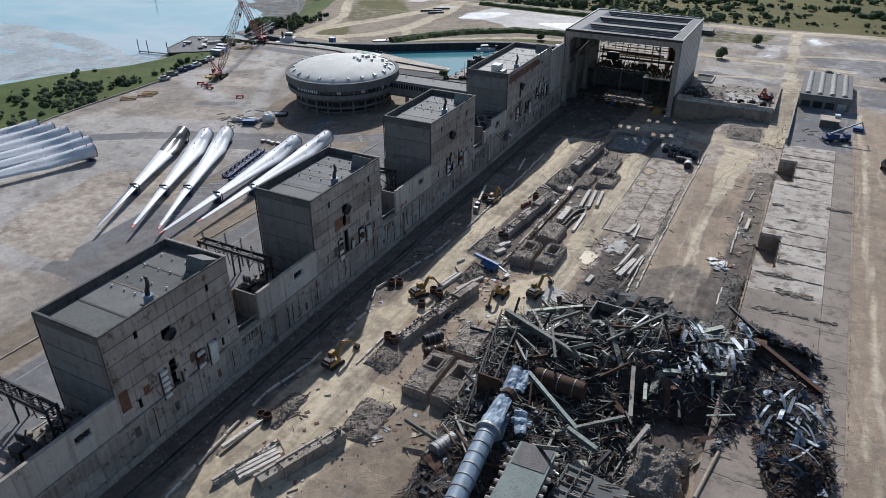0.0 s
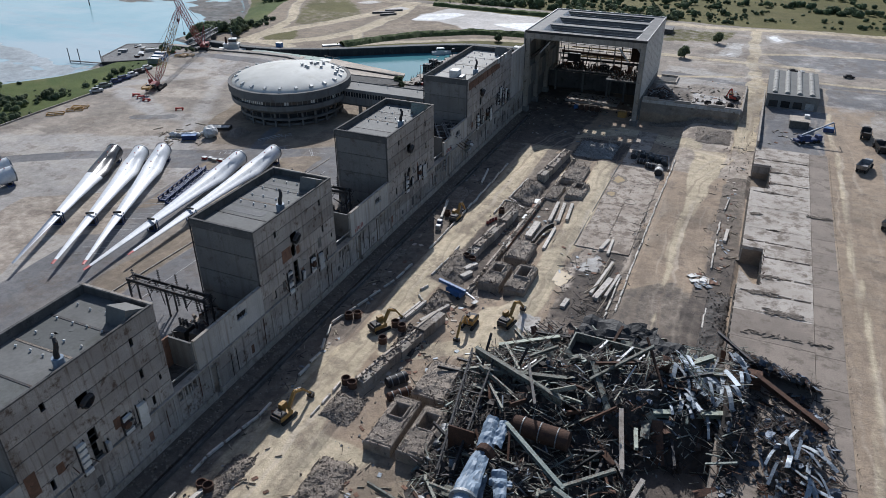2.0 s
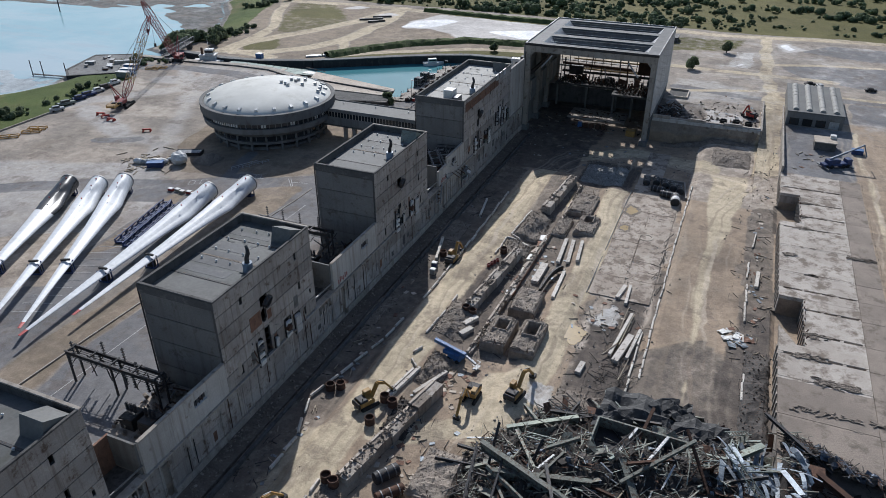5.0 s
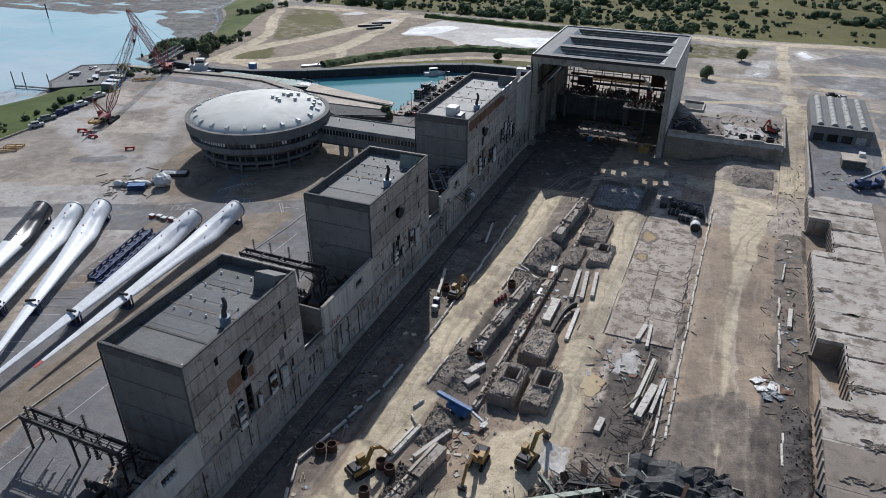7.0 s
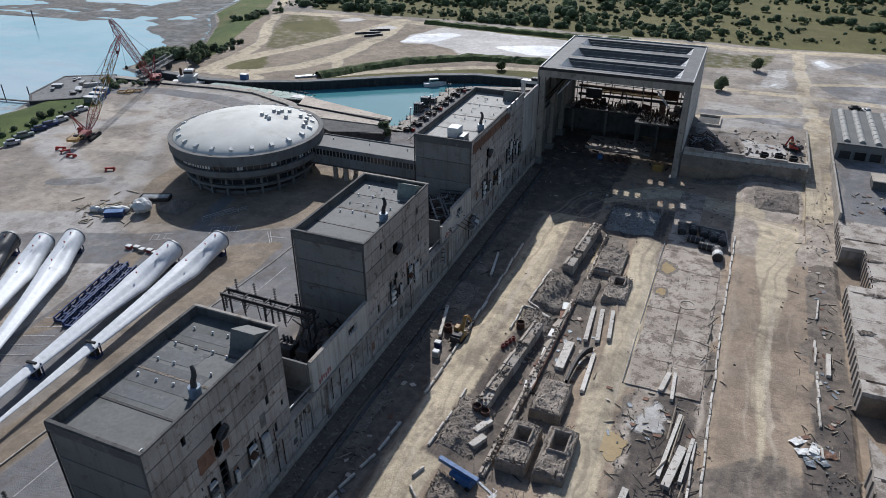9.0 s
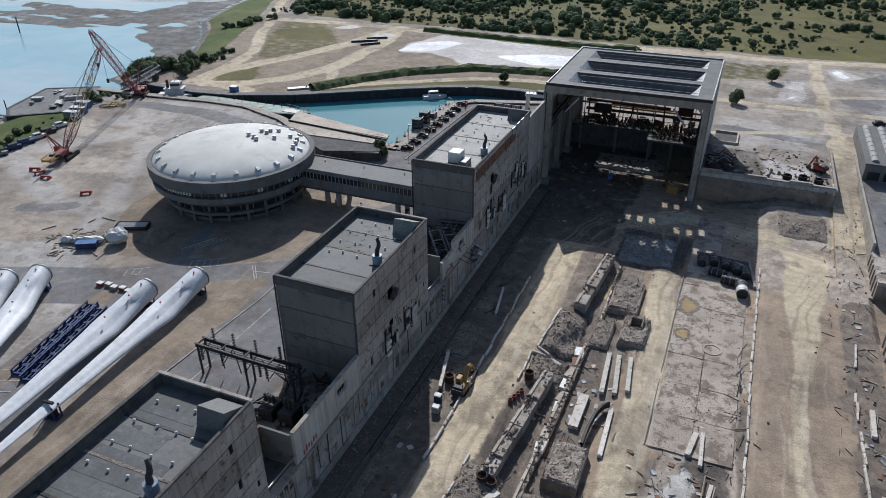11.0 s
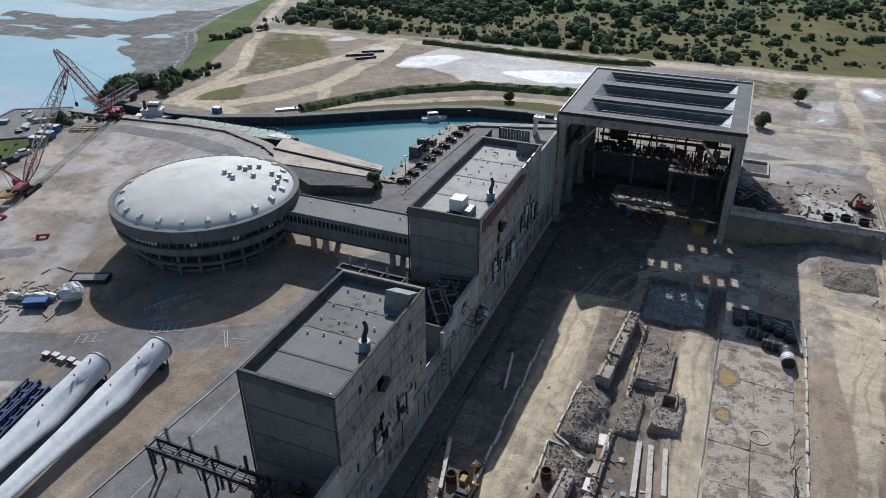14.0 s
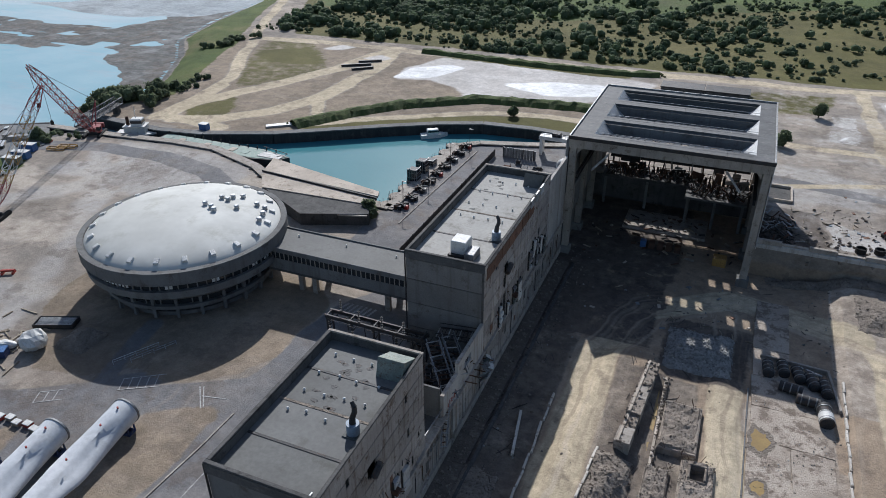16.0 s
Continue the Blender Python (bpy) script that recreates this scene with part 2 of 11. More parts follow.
def ground_material():
    m = bpy.data.materials.new("mixed_site_ground")
    m.use_nodes = True
    nt = m.node_tree
    bs = nt.nodes["Principled BSDF"]
    vec = nt.nodes.new("ShaderNodeNewGeometry").outputs["Position"]

    def layer(col, attr, channel, tones, noise_scale=0.35, wobble=0.45, at=0.5, sharp=0.10, own=0.3):
        a = nt.nodes.new("ShaderNodeAttribute")
        a.attribute_name = attr
        if channel == 3:
            v = a.outputs["Alpha"]
        else:
            sep = nt.nodes.new("ShaderNodeSeparateColor")
            nt.links.new(a.outputs["Color"], sep.inputs[0])
            v = sep.outputs[channel]
        n = nt.nodes.new("ShaderNodeTexNoise")
        n.inputs["Scale"].default_value, n.inputs["Detail"].default_value, n.inputs["Roughness"].default_value = noise_scale, 5.0, 0.65
        nt.links.new(vec, n.inputs["Vector"])
        k = nt.nodes.new("ShaderNodeMath")
        k.operation = "MULTIPLY_ADD"
        k.inputs[1].default_value, k.inputs[2].default_value = wobble, -wobble / 2
        nt.links.new(n.outputs[0], k.inputs[0])
        s = nt.nodes.new("ShaderNodeMath")
        s.operation = "ADD"
        nt.links.new(v, s.inputs[0])
        nt.links.new(k.outputs[0], s.inputs[1])
        r = nt.nodes.new("ShaderNodeMapRange")
        r.interpolation_type = "SMOOTHSTEP"
        r.inputs[1].default_value, r.inputs[2].default_value = at - sharp, at + sharp
        nt.links.new(s.outputs[0], r.inputs[0])
        t = ramp_mix(nt, noise_fac(nt, vec, own, 0.35, 0.65, 6.0, 0.7), tones[0], tones[1])
        if len(tones) > 2:
            t = ramp_mix(nt, noise_fac(nt, vec, own * 0.37, 0.5, 0.66, 6.0, 0.72), t, tones[2])
        return ramp_mix(nt, r.outputs[0], col, t)

    col = ramp_mix(nt, noise_fac(nt, vec, 0.06, 0.38, 0.62, 6.0, 0.65), (0.365, 0.31, 0.255), (0.275, 0.24, 0.203))
    col = ramp_mix(nt, part_of(nt, noise_fac(nt, vec, 0.028, 0.46, 0.64, 7.0, 0.7), 0.6), col, (0.25, 0.222, 0.195))
    col = ramp_mix(nt, noise_fac(nt, stretched(nt, vec, 0.7, 1.5, 1), 0.035, 0.54, 0.64, 8.0, 0.66), col, (0.43, 0.375, 0.315))
    col = layer(col, "zone_c", 0, ((0.375, 0.288, 0.207), (0.298, 0.23, 0.168), (0.335, 0.268, 0.202)), 0.3, 0.3, own=0.16)
    col = layer(col, "zone_c", 3, ((0.42, 0.39, 0.36), (0.36, 0.335, 0.31), (0.44, 0.40, 0.355)), 0.05, 0.6, own=0.07)
    col = layer(col, "zone_a", 1, ((0.17, 0.167, 0.17), (0.205, 0.20, 0.201), (0.26, 0.247, 0.238)), 0.25, 0.4, own=0.12)
    col = layer(col, "zone_a", 3, ((0.10, 0.101, 0.098), (0.165, 0.165, 0.157), (0.24, 0.24, 0.235)), 0.05, 0.8, own=0.16)
    col = layer(col, "zone_b", 0, ((0.23, 0.192, 0.155), (0.135, 0.115, 0.098), (0.32, 0.268, 0.215)), 0.25, 0.5, own=0.3)
    col = layer(col, "zone_b", 1, ((0.47, 0.40, 0.33), (0.35, 0.295, 0.24), (0.25, 0.205, 0.165)), 0.2, 0.6, own=0.2)
    col = layer(col, "zone_a", 2, ((0.56, 0.468, 0.332), (0.47, 0.392, 0.276), (0.522, 0.434, 0.308)), 0.5, 0.3, sharp=0.14, own=0.1)
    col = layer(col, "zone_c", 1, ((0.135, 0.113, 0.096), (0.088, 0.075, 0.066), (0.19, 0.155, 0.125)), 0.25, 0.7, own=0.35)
    col = layer(col, "zone_c", 2, ((0.62, 0.60, 0.57), (0.50, 0.47, 0.43), (0.38, 0.34, 0.30)), 0.35, 0.9, own=0.3)
    col = layer(col, "zone_b", 3, ((0.285, 0.228, 0.168), (0.225, 0.18, 0.134), (0.335, 0.27, 0.205)), 0.4, 0.4, own=0.12)
    # oil-dark stains, wheel marks and mottling at three scales
    col = ramp_mix(nt, part_of(nt, noise_fac(nt, vec, 0.11, 0.53, 0.62, 9.0, 0.72), 0.5), col, (0.15, 0.12, 0.10))
    col = ramp_mix(nt, part_of(nt, noise_fac(nt, stretched(nt, vec, 1, 0.6, 1), 0.05, 0.5, 0.62, 10.0, 0.75), 0.42), col, (0.17, 0.135, 0.108))
    xyz = nt.nodes.new("ShaderNodeSeparateXYZ")
    nt.links.new(vec, xyz.inputs[0])
    pit = nt.nodes.new("ShaderNodeMath")
    pit.operation = "LESS_THAN"
    pit.inputs[1].default_value = 6.4
    nt.links.new(xyz.outputs[2], pit.inputs[0])
    col = wheel_marks(nt, col)
    crust = noise_fac(nt, stretched(nt, vec, 0.3, 0.3, 1), 0.5, 0.60, 0.66, 10.0, 0.8)
    col = ramp_mix(nt, part_of(nt, crust, 0.18), col, (0.46, 0.40, 0.34))
    turned = nt.nodes.new("ShaderNodeMapping")
    turned.inputs["Rotation"].default_value, turned.inputs["Scale"].default_value = (0, 0, radians(28)), (0.12, 1, 1)
    nt.links.new(vec, turned.inputs[0])
    sweep = nt.nodes.new("ShaderNodeMath")
    sweep.operation = "MULTIPLY_ADD"
    sweep.inputs[1].default_value, sweep.inputs[2].default_value = -1.0, 1.0
    nt.links.new(pit.outputs[0], sweep.inputs[0])
    both = nt.nodes.new("ShaderNodeMath")
    both.operation = "MULTIPLY"
    nt.links.new(sweep.outputs[0], both.inputs[0])
    nt.links.new(noise_fac(nt, turned.outputs[0], 0.22, 0.48, 0.7, 8.0, 0.7), both.inputs[1])
    col = ramp_mix(nt, part_of(nt, both.outputs[0], 0.3), col, (0.24, 0.21, 0.18))
    # white ground: the pond's wet glare put into pale and near-white tones
    col = layer(col, "zone_b", 2, ((0.58, 0.545, 0.51), (0.49, 0.455, 0.42), (0.66, 0.63, 0.60)), 0.08, 0.45, at=0.42, own=0.09)
    col = layer(col, "zone_d", 1, ((0.93, 0.92, 0.90), (0.82, 0.81, 0.79)), 0.1, 0.7, own=0.12)
    # wet flats: reflected sky put into the pale blue-grey tone
    col = layer(col, "zone_d", 3, ((0.40, 0.435, 0.45), (0.345, 0.375, 0.39), (0.27, 0.29, 0.295)), 0.07, 0.3, own=0.09)
    col = layer(col, "zone_a", 0, ((0.092, 0.086, 0.026), (0.122, 0.11, 0.036), (0.155, 0.134, 0.05)), 0.22, 0.5, own=0.05)
    col = layer(col, "zone_d", 0, ((0.06, 0.09, 0.022), (0.10, 0.125, 0.034), (0.135, 0.13, 0.05)), 0.22, 0.4, own=0.05)
    col = layer(col, "zone_d", 2, ((0.066, 0.10, 0.024), (0.088, 0.118, 0.031), (0.078, 0.092, 0.03)), 0.03, 0.6, own=0.04)
    fine = noise_fac(nt, vec, 2.2, 0.25, 0.75, 6.0, 0.78)
    value = None
    for src, lo, hi in ((noise_fac(nt, vec, 0.03, 0.3, 0.7, 10.0, 0.7), 0.84, 1.14), (noise_fac(nt, vec, 0.4, 0.3, 0.7, 8.0, 0.72), 0.84, 1.12), (fine, 0.86, 1.09)):
        m_ = nt.nodes.new("ShaderNodeMapRange")
        m_.inputs[3].default_value, m_.inputs[4].default_value = hi, lo
        nt.links.new(src, m_.inputs[0])
        if value is None:
            value = m_.outputs[0]
        else:
            k = nt.nodes.new("ShaderNodeMath")
            k.operation = "MULTIPLY"
            nt.links.new(value, k.inputs[0])
            nt.links.new(m_.outputs[0], k.inputs[1])
            value = k.outputs[0]
    hv = nt.nodes.new("ShaderNodeHueSaturation")
    nt.links.new(value, hv.inputs["Value"])
    nt.links.new(col, hv.inputs["Color"])
    col = hv.outputs[0]
    nt.links.new(col, bs.inputs["Base Color"])
    bs.inputs["Roughness"].default_value, bs.inputs["Specular IOR Level"].default_value = 0.92, 0.2
    b = nt.nodes.new("ShaderNodeBump")
    b.inputs["Strength"].default_value, b.inputs["Distance"].default_value = 0.5, 0.2
    nt.links.new(fine, b.inputs["Height"])
    nt.links.new(b.outputs[0], bs.inputs["Normal"])
    return m


WATER, DOCK_WATER, GROUND = water_material("pale_turquoise_estuary_water", (0.20, 0.37, 0.415), (0.285, 0.43, 0.465), 0.12, (0.42, 0.47, 0.485)), water_material("teal_dock_water", (0.05, 0.185, 0.215), (0.065, 0.215, 0.24), 0.13), ground_material()


# ---- mesh helpers ----
class Shape:
    """Collects corners and faces, and becomes one mesh."""

    def __init__(self):
        self.v, self.f = [], []

    def add(self, vs, fs):
        n = len(self.v)
        self.v += [tuple(p) for p in vs]
        self.f += [tuple(n + i for i in q) for q in fs]
        return self

    def box(self, x0, x1, y0, y1, z0, z1, m=None, bev=0.0):
        vs = [Vector((x, y, z)) for z in (z0, z1) for y in (y0, y1) for x in (x0, x1)]
        if bev:
            b = min(bev, abs(x1 - x0) / 3, abs(y1 - y0) / 3)
            lo = [Vector(p) for p in ((x0, y0, z0), (x1, y0, z0), (x1, y1, z0), (x0, y1, z0))]
            mid = [Vector((p.x, p.y, z1 - b)) for p in lo]
            top = [Vector((x0 + b, y0 + b, z1)), Vector((x1 - b, y0 + b, z1)), Vector((x1 - b, y1 - b, z1)), Vector((x0 + b, y1 - b, z1))]
            vs = lo + mid + top
            fs = [(3, 2, 1, 0), (8, 9, 10, 11)] + [(i, (i + 1) % 4, 4 + (i + 1) % 4, 4 + i) for i in range(4)] + [(4 + i, 4 + (i + 1) % 4, 8 + (i + 1) % 4, 8 + i) for i in range(4)]
        else:
            fs = [(0, 2, 3, 1), (4, 5, 7, 6), (0, 1, 5, 4), (2, 6, 7, 3), (0, 4, 6, 2), (1, 3, 7, 5)]
        if m is not None:
            vs = [m @ p for p in vs]
        return self.add(vs, fs)

    def beam(self, p, q, w, h, up=(0, 0, 1)):
        """A squared bar from p to q, w wide and h deep."""
        p, q = Vector(p), Vector(q)
        d = (q - p).normalized()
        s = d.cross(Vector(up))
        if s.length < 1e-3:
            s = d.cross(Vector((1, 0, 0)))
        s.normalize()
        u = s.cross(d)
        vs = [e + s * (a * w / 2) + u * (b * h / 2) for e in (p, q) for a, b in ((-1, -1), (1, -1), (1, 1), (-1, 1))]
        return self.add(vs, [(0, 1, 2, 3), (7, 6, 5, 4), (0, 4, 5, 1), (1, 5, 6, 2), (2, 6, 7, 3), (3, 7, 4, 0)])

    def girder(self, p, q, w, h, t=0.08):
        """An I-section from p to q."""
        p, q = Vector(p), Vector(q)
        d = (q - p).normalized()
        s = d.cross(Vector((0, 0, 1)))
        s = s.normalized() if s.length > 1e-3 else Vector((1, 0, 0))
        u = s.cross(d)
        self.beam(p + u * (h / 2), q + u * (h / 2), w, t)
        self.beam(p - u * (h / 2), q - u * (h / 2), w, t)
        return self.beam(p, q, t, h)

    def rod(self, p, q, r, r2=None, n=10, caps=True):
        p, q = Vector(p), Vector(q)
        r2 = r if r2 is None else r2
        d = (q - p).normalized()
        s = d.cross(Vector((0, 0, 1)))
        s = s.normalized() if s.length > 1e-3 else Vector((1, 0, 0))
        u = s.cross(d)
        vs = [e + (s * math.cos(2 * math.pi * i / n) + u * math.sin(2 * math.pi * i / n)) * k for e, k in ((p, r), (q, r2)) for i in range(n)]
        fs = [(i, i + n, (i + 1) % n + n, (i + 1) % n) for i in range(n)]
        if caps:
            fs += [tuple(range(n)), tuple(range(2 * n - 1, n - 1, -1))]
        return self.add(vs, fs)

    def lathe(self, profile, n=48, at=(0, 0, 0), a0=0.0, a1=2 * math.pi):
        full = abs(a1 - a0 - 2 * math.pi) < 1e-6
        k = n if full else n + 1
        vs = [(at[0] + r * math.cos(a0 + (a1 - a0) * i / n), at[1] + r * math.sin(a0 + (a1 - a0) * i / n), at[2] + z) for r, z in profile for i in range(k)]
        fs = []
        for j in range(len(profile) - 1):
            for i in range(n):
                i2 = (i + 1) % k
                fs.append((j * k + i, j * k + i2, (j + 1) * k + i2, (j + 1) * k + i))
        return self.add(vs, fs)

    def prism(self, pts, z0, z1):
        n = len(pts)
        vs = [(x, y, z0) for x, y in pts] + [(x, y, z1) for x, y in pts]
        return self.add(vs, [tuple(range(n - 1, -1, -1)), tuple(range(n, 2 * n))] + [(i, (i + 1) % n, (i + 1) % n + n, i + n) for i in range(n)])

    def sheet(self, grid):
        """A skin over rows of points."""
        w = len(grid[0])
        return self.add([p for row in grid for p in row], [(j * w + i, j * w + i + 1, (j + 1) * w + i + 1, (j + 1) * w + i) for j in range(len(grid) - 1) for i in range(w - 1)])

    def mesh(self, name, material, smooth=False, at=(0, 0, 0)):
        me = bpy.data.meshes.new(name)
        ax, ay, az = at
        me.from_pydata([(x - ax, y - ay, z - az) for x, y, z in self.v], [], self.f)
        me.materials.append(material)
        if smooth:
            me.shade_smooth()
            me.set_sharp_from_angle(angle=radians(40))
        me.update()
        return me


def rough(x, y, z=0.0, s=1.0):
    return noise.noise(Vector((x * s, y * s, z * s + 3.1)))


def base_of(ob):
    p = Vector((0, 0, 0))
    while ob is not None:
        p += ob.location
        ob = ob.parent
    return p


def part(name, shape, material, parent, label="", smooth=False, world=True):
    """One mesh under a thing or a part. world: the shape is given in the place's own coordinates."""
    at = base_of(parent) if world else (0, 0, 0)
    ob = new(name, shape.mesh(name, material, smooth, at))
    ob.parent = parent
    if label:
        ob["label"] = label
    return ob


def thing(name, at, label, category, group="", kind=""):
    ob = new(name)
    ob.empty_display_size = 0.5
    ob.location = at
    return tagged(ob, label, category, group, kind)


def solid(name, shape, material, label, category, group="", kind="", smooth=False, at=(0, 0, 0)):
    ob = new(name, shape.mesh(name, material, smooth, at))
    ob.location = at
    return tagged(ob, label, category, group, kind)


YARD, PIT, SLAB, SEA = 10.0, 2.0, 8.0, 6.6
WALL_X, TOWER_W = -97.7, 16.9
HALL = (-97.7, -47.8, 306.0, 356.0, 36.5)

# ---- ground ----
DOCK = [(-300, 328), (-259, 325), (-240, 328), (-216, 338), (-203, 346), (-180, 361), (-163, 371), (-147, 377.5), (-128, 379), (-110, 377), (-110, 368), (-122.5, 363), (-141, 357.5), (-147.5, 352), (-147.5, 298), (-191, 301), (-203, 309), (-226, 317), (-244, 317), (-271, 314), (-300, 312)]
SHORE = [(-300, -300), (-356, 60), (-354, 140), (-347, 190), (-336, 222), (-328, 236), (-317, 252), (-313, 266), (-317, 278), (-325, 296), (-322, 306), (-299, 314), (-299, 328), (-319, 334), (-318, 356), (-306, 368), (-316, 390), (-336, 424), (-362, 455), (-376, 500), (-390, 570), (-440, 700), (-600, 1200), (-5000, 1200), (-5000, -300)]


MUD = [(-288, 372), (-296, 384), (-312, 424), (-345, 461), (-358, 514), (-380, 580), (-428, 545), (-414, 492), (-424, 466), (-500, 462), (-560, 470), (-500, 446), (-420, 444), (-392, 430), (-366, 402), (-331, 374)]


MUD_NEAR = [(-380, 200), (-370, 231), (-358, 239), (-366, 253), (-345, 248), (-331, 244), (-324, 236), (-344, 212), (-356, 196)]
MUD_MID = [(-540, 420), (-493, 446), (-477, 455), (-444, 468), (-408, 459), (-402, 424), (-428, 412), (-461, 412), (-540, 396)]
SILT = [(-520, 270), (-473, 284), (-444, 291), (-407, 290), (-370, 281), (-339, 270), (-318, 268), (-306, 255), (-318, 237), (-336, 220), (-352, 200), (-390, 150), (-560, 100)]
# far pale flat stands in for sky reflected on the water
FAR_SHEEN = [(-385, 560), (-400, 520), (-440, 500), (-560, 500), (-760, 640), (-560, 760), (-430, 690)]

SHORE_GREEN = [(-360, 60), (-258, 60), (-266, 140), (-269.4, 176), (-270.2, 208), (-270.5, 230), (-274, 249), (-277, 280), (-286, 292), (-297, 284), (-305, 268), (-312, 252), (-324, 237), (-333, 221), (-346, 190)]


def steps(*spans):
    out = []
    for a, b, d in spans:
        out += list(np.arange(a, b, d))
    return np.array(sorted(set(np.round(out, 3))))


def inside_distance(X, Y, pts):
    """How far inside an outline a place lies; negative outside."""
    d = np.full(X.shape, 1e9)
    inn = np.zeros(X.shape, bool)
    for (x0, y0), (x1, y1) in zip(pts, pts[1:] + pts[:1]):
        ex, ey = x1 - x0, y1 - y0
        t = np.clip(((X - x0) * ex + (Y - y0) * ey) / (ex * ex + ey * ey + 1e-9), 0, 1)
        d = np.minimum(d, np.hypot(X - x0 - t * ex, Y - y0 - t * ey))
        if y0 != y1:
            inn ^= ((y0 > Y) != (y1 > Y)) & (X < ex * (Y - y0) / ey + x0)
    return np.where(inn, d, -d)


def along(X, Y, pts, width):
    """How far inside a track of that width a place lies."""
    d = np.full(X.shape, 1e9)
    for (x0, y0), (x1, y1) in zip(pts, pts[1:]):
        ex, ey = x1 - x0, y1 - y0
        t = np.clip(((X - x0) * ex + (Y - y0) * ey) / (ex * ex + ey * ey), 0, 1)
        d = np.minimum(d, np.hypot(X - x0 - t * ex, Y - y0 - t * ey))
    return width / 2 - d


def soft(d, w):
    return np.clip(0.5 + d / w, 0, 1)


def waves(X, Y, scale, seed):
    r = np.random.RandomState(seed)
    out = np.zeros(X.shape)
    for k in range(14):
        a, f, p = r.uniform(0, 6.28), r.uniform(0.5, 2.2) / scale, r.uniform(0, 6.28)
        out += np.sin((X * np.cos(a) + Y * np.sin(a)) * f + p) / 14 * 2.2
    return out


def box_in(X, Y, x0, x1, y0, y1):
    return (X > x0) & (X < x1) & (Y > y0) & (Y < y1)


def ground_height(X, Y):
    Z = np.full(X.shape, YARD) + 0.12 * waves(X, Y, 25, 1)
    Z = np.where((X > -0.7) & (Y < 345), SLAB - 0.12 + np.clip((Y - 300) / 45, 0, 1) * 2, Z)
    pit = box_in(X, Y, WALL_X - 0.4, -0.7, -400, 314) | box_in(X, Y, WALL_X - 0.4, -47.8, 300, 349)
    Zp = PIT + 0.25 * waves(X, Y, 7, 2) + 0.1 * waves(X, Y, 2.6, 4)
    Zp = Zp + 1.4 * soft(along(X, Y, [(-78, 0), (-77, 130), (-77, 182), (-70, 262)], 12), 3.0)
    Zp = Zp + 1.2 * soft(X + 27.5, 1.5) * (Y < 330)
    Zp = Zp + 0.9 * soft(along(X, Y, [(-53, 135), (-50.5, 165), (-50, 215), (-50.5, 262)], 6.5), 3.0)
    Zp = np.where(box_in(X, Y, -45.6, -29.4, 194, 302), np.minimum(Zp, 2.12), Zp)
    Zp = Zp + 2.4 * soft(X + 30, 14) * np.clip((Y - 288) / 20, 0, 1) * (Y < 316)
    ramp = box_in(X, Y, -8.6, -0.7, 272, 362)
    Zp = np.where(ramp, 3.2 + np.clip((Y - 272) / 72, 0, 1) * 6.8, Zp)
    Z = np.where(pit | ramp, Zp, Z)
    Z = np.where(box_in(X, Y, -0.7, 22.0, 50, 283), SLAB - 0.9, Z)
    for y0, y1 in ((184.0, 204.0), (246.5, 267.0)):
        Z = np.where(box_in(X, Y, -0.75, 4.4, y0, y1), PIT + 0.4, Z)
    sea = inside_distance(X, Y, SHORE)
    beach = SEA + 3.4 * np.clip(-sea / 14, 0, 1) - 2.5 * np.clip(sea / 30, 0, 1)
    Z = np.where(sea > -14, np.minimum(Z, beach), Z)
    flats = np.clip(inside_distance(X, Y, MUD_NEAR) / 9, -2.0, 0.5) + 0.35 * waves(X, Y * 2, 7, 12) + 0.3 * waves(X, Y * 1.5, 3.4, 13)
    flats = np.maximum(flats, np.clip(inside_distance(X, Y, SILT) / 30, -2.0, 0.12) + 0.16 * waves(X * 0.6, Y * 2.0, 9, 41) + 0.14 * waves(X, Y * 2.6, 4.2, 42))
    flats = np.maximum(flats, np.clip(inside_distance(X, Y, MUD_MID) / 9, -2.0, 0.2) + 0.4 * waves(X * 0.35, Y * 2.4, 7, 43) + 0.2 * waves(X * 0.5, Y * 3, 3.5, 44))
    flats = np.maximum(flats, np.clip(inside_distance(X, Y, FAR_SHEEN) / 30, -2.0, 0.1) + 0.4 * waves(X * 0.3, Y * 2, 12, 45))
    bank_of_mud = np.clip(inside_distance(X, Y, MUD) / 16, -2.0, 0.55) + 0.32 * waves(X, Y * 2.4, 18, 10) + 0.34 * waves(X + 4 * waves(X, Y, 20, 33), Y * 2.4, 8, 12) + 0.32 * waves(X + 3 * waves(X, Y, 11, 34), Y * 2, 4.6, 13) - 0.12
    flats = np.maximum(flats, bank_of_mud)
    Z = np.where(sea > 2, np.maximum(Z, SEA + np.clip(flats, -0.5, 0.3) * 0.9), Z)
    dock = inside_distance(X, Y, DOCK)
    return np.where(dock > -0.4, 2.0, Z)


gx = steps((-4000, -700, 300), (-700, -560, 10), (-560, -330, 2.5), (-330, 46, 2), (46, 120, 6), (120, 4000, 250))
gy = steps((-3000, -60, 150), (-60, 20, 10), (20, 400, 2), (400, 560, 3), (560, 640, 5), (640, 900, 20), (900, 4000, 250))
gx = np.array(sorted(list(gx) + [-98.12, -98.08, -0.72, -0.68, -8.62, -8.58, -47.82, -47.78, 4.38, 4.42, 21.98, 22.02]))
gy = np.array(sorted(list(gy) + [313.98, 314.02, 348.98, 349.02, 183.98, 184.02, 203.98, 204.02, 246.48, 246.52, 266.98, 267.02, 282.98, 283.02]))
X, Y = np.meshgrid(gx, gy)
Z = ground_height(X, Y)
g = Shape()
g.v = list(zip(X.ravel().tolist(), Y.ravel().tolist(), Z.ravel().tolist()))
W = len(gx)
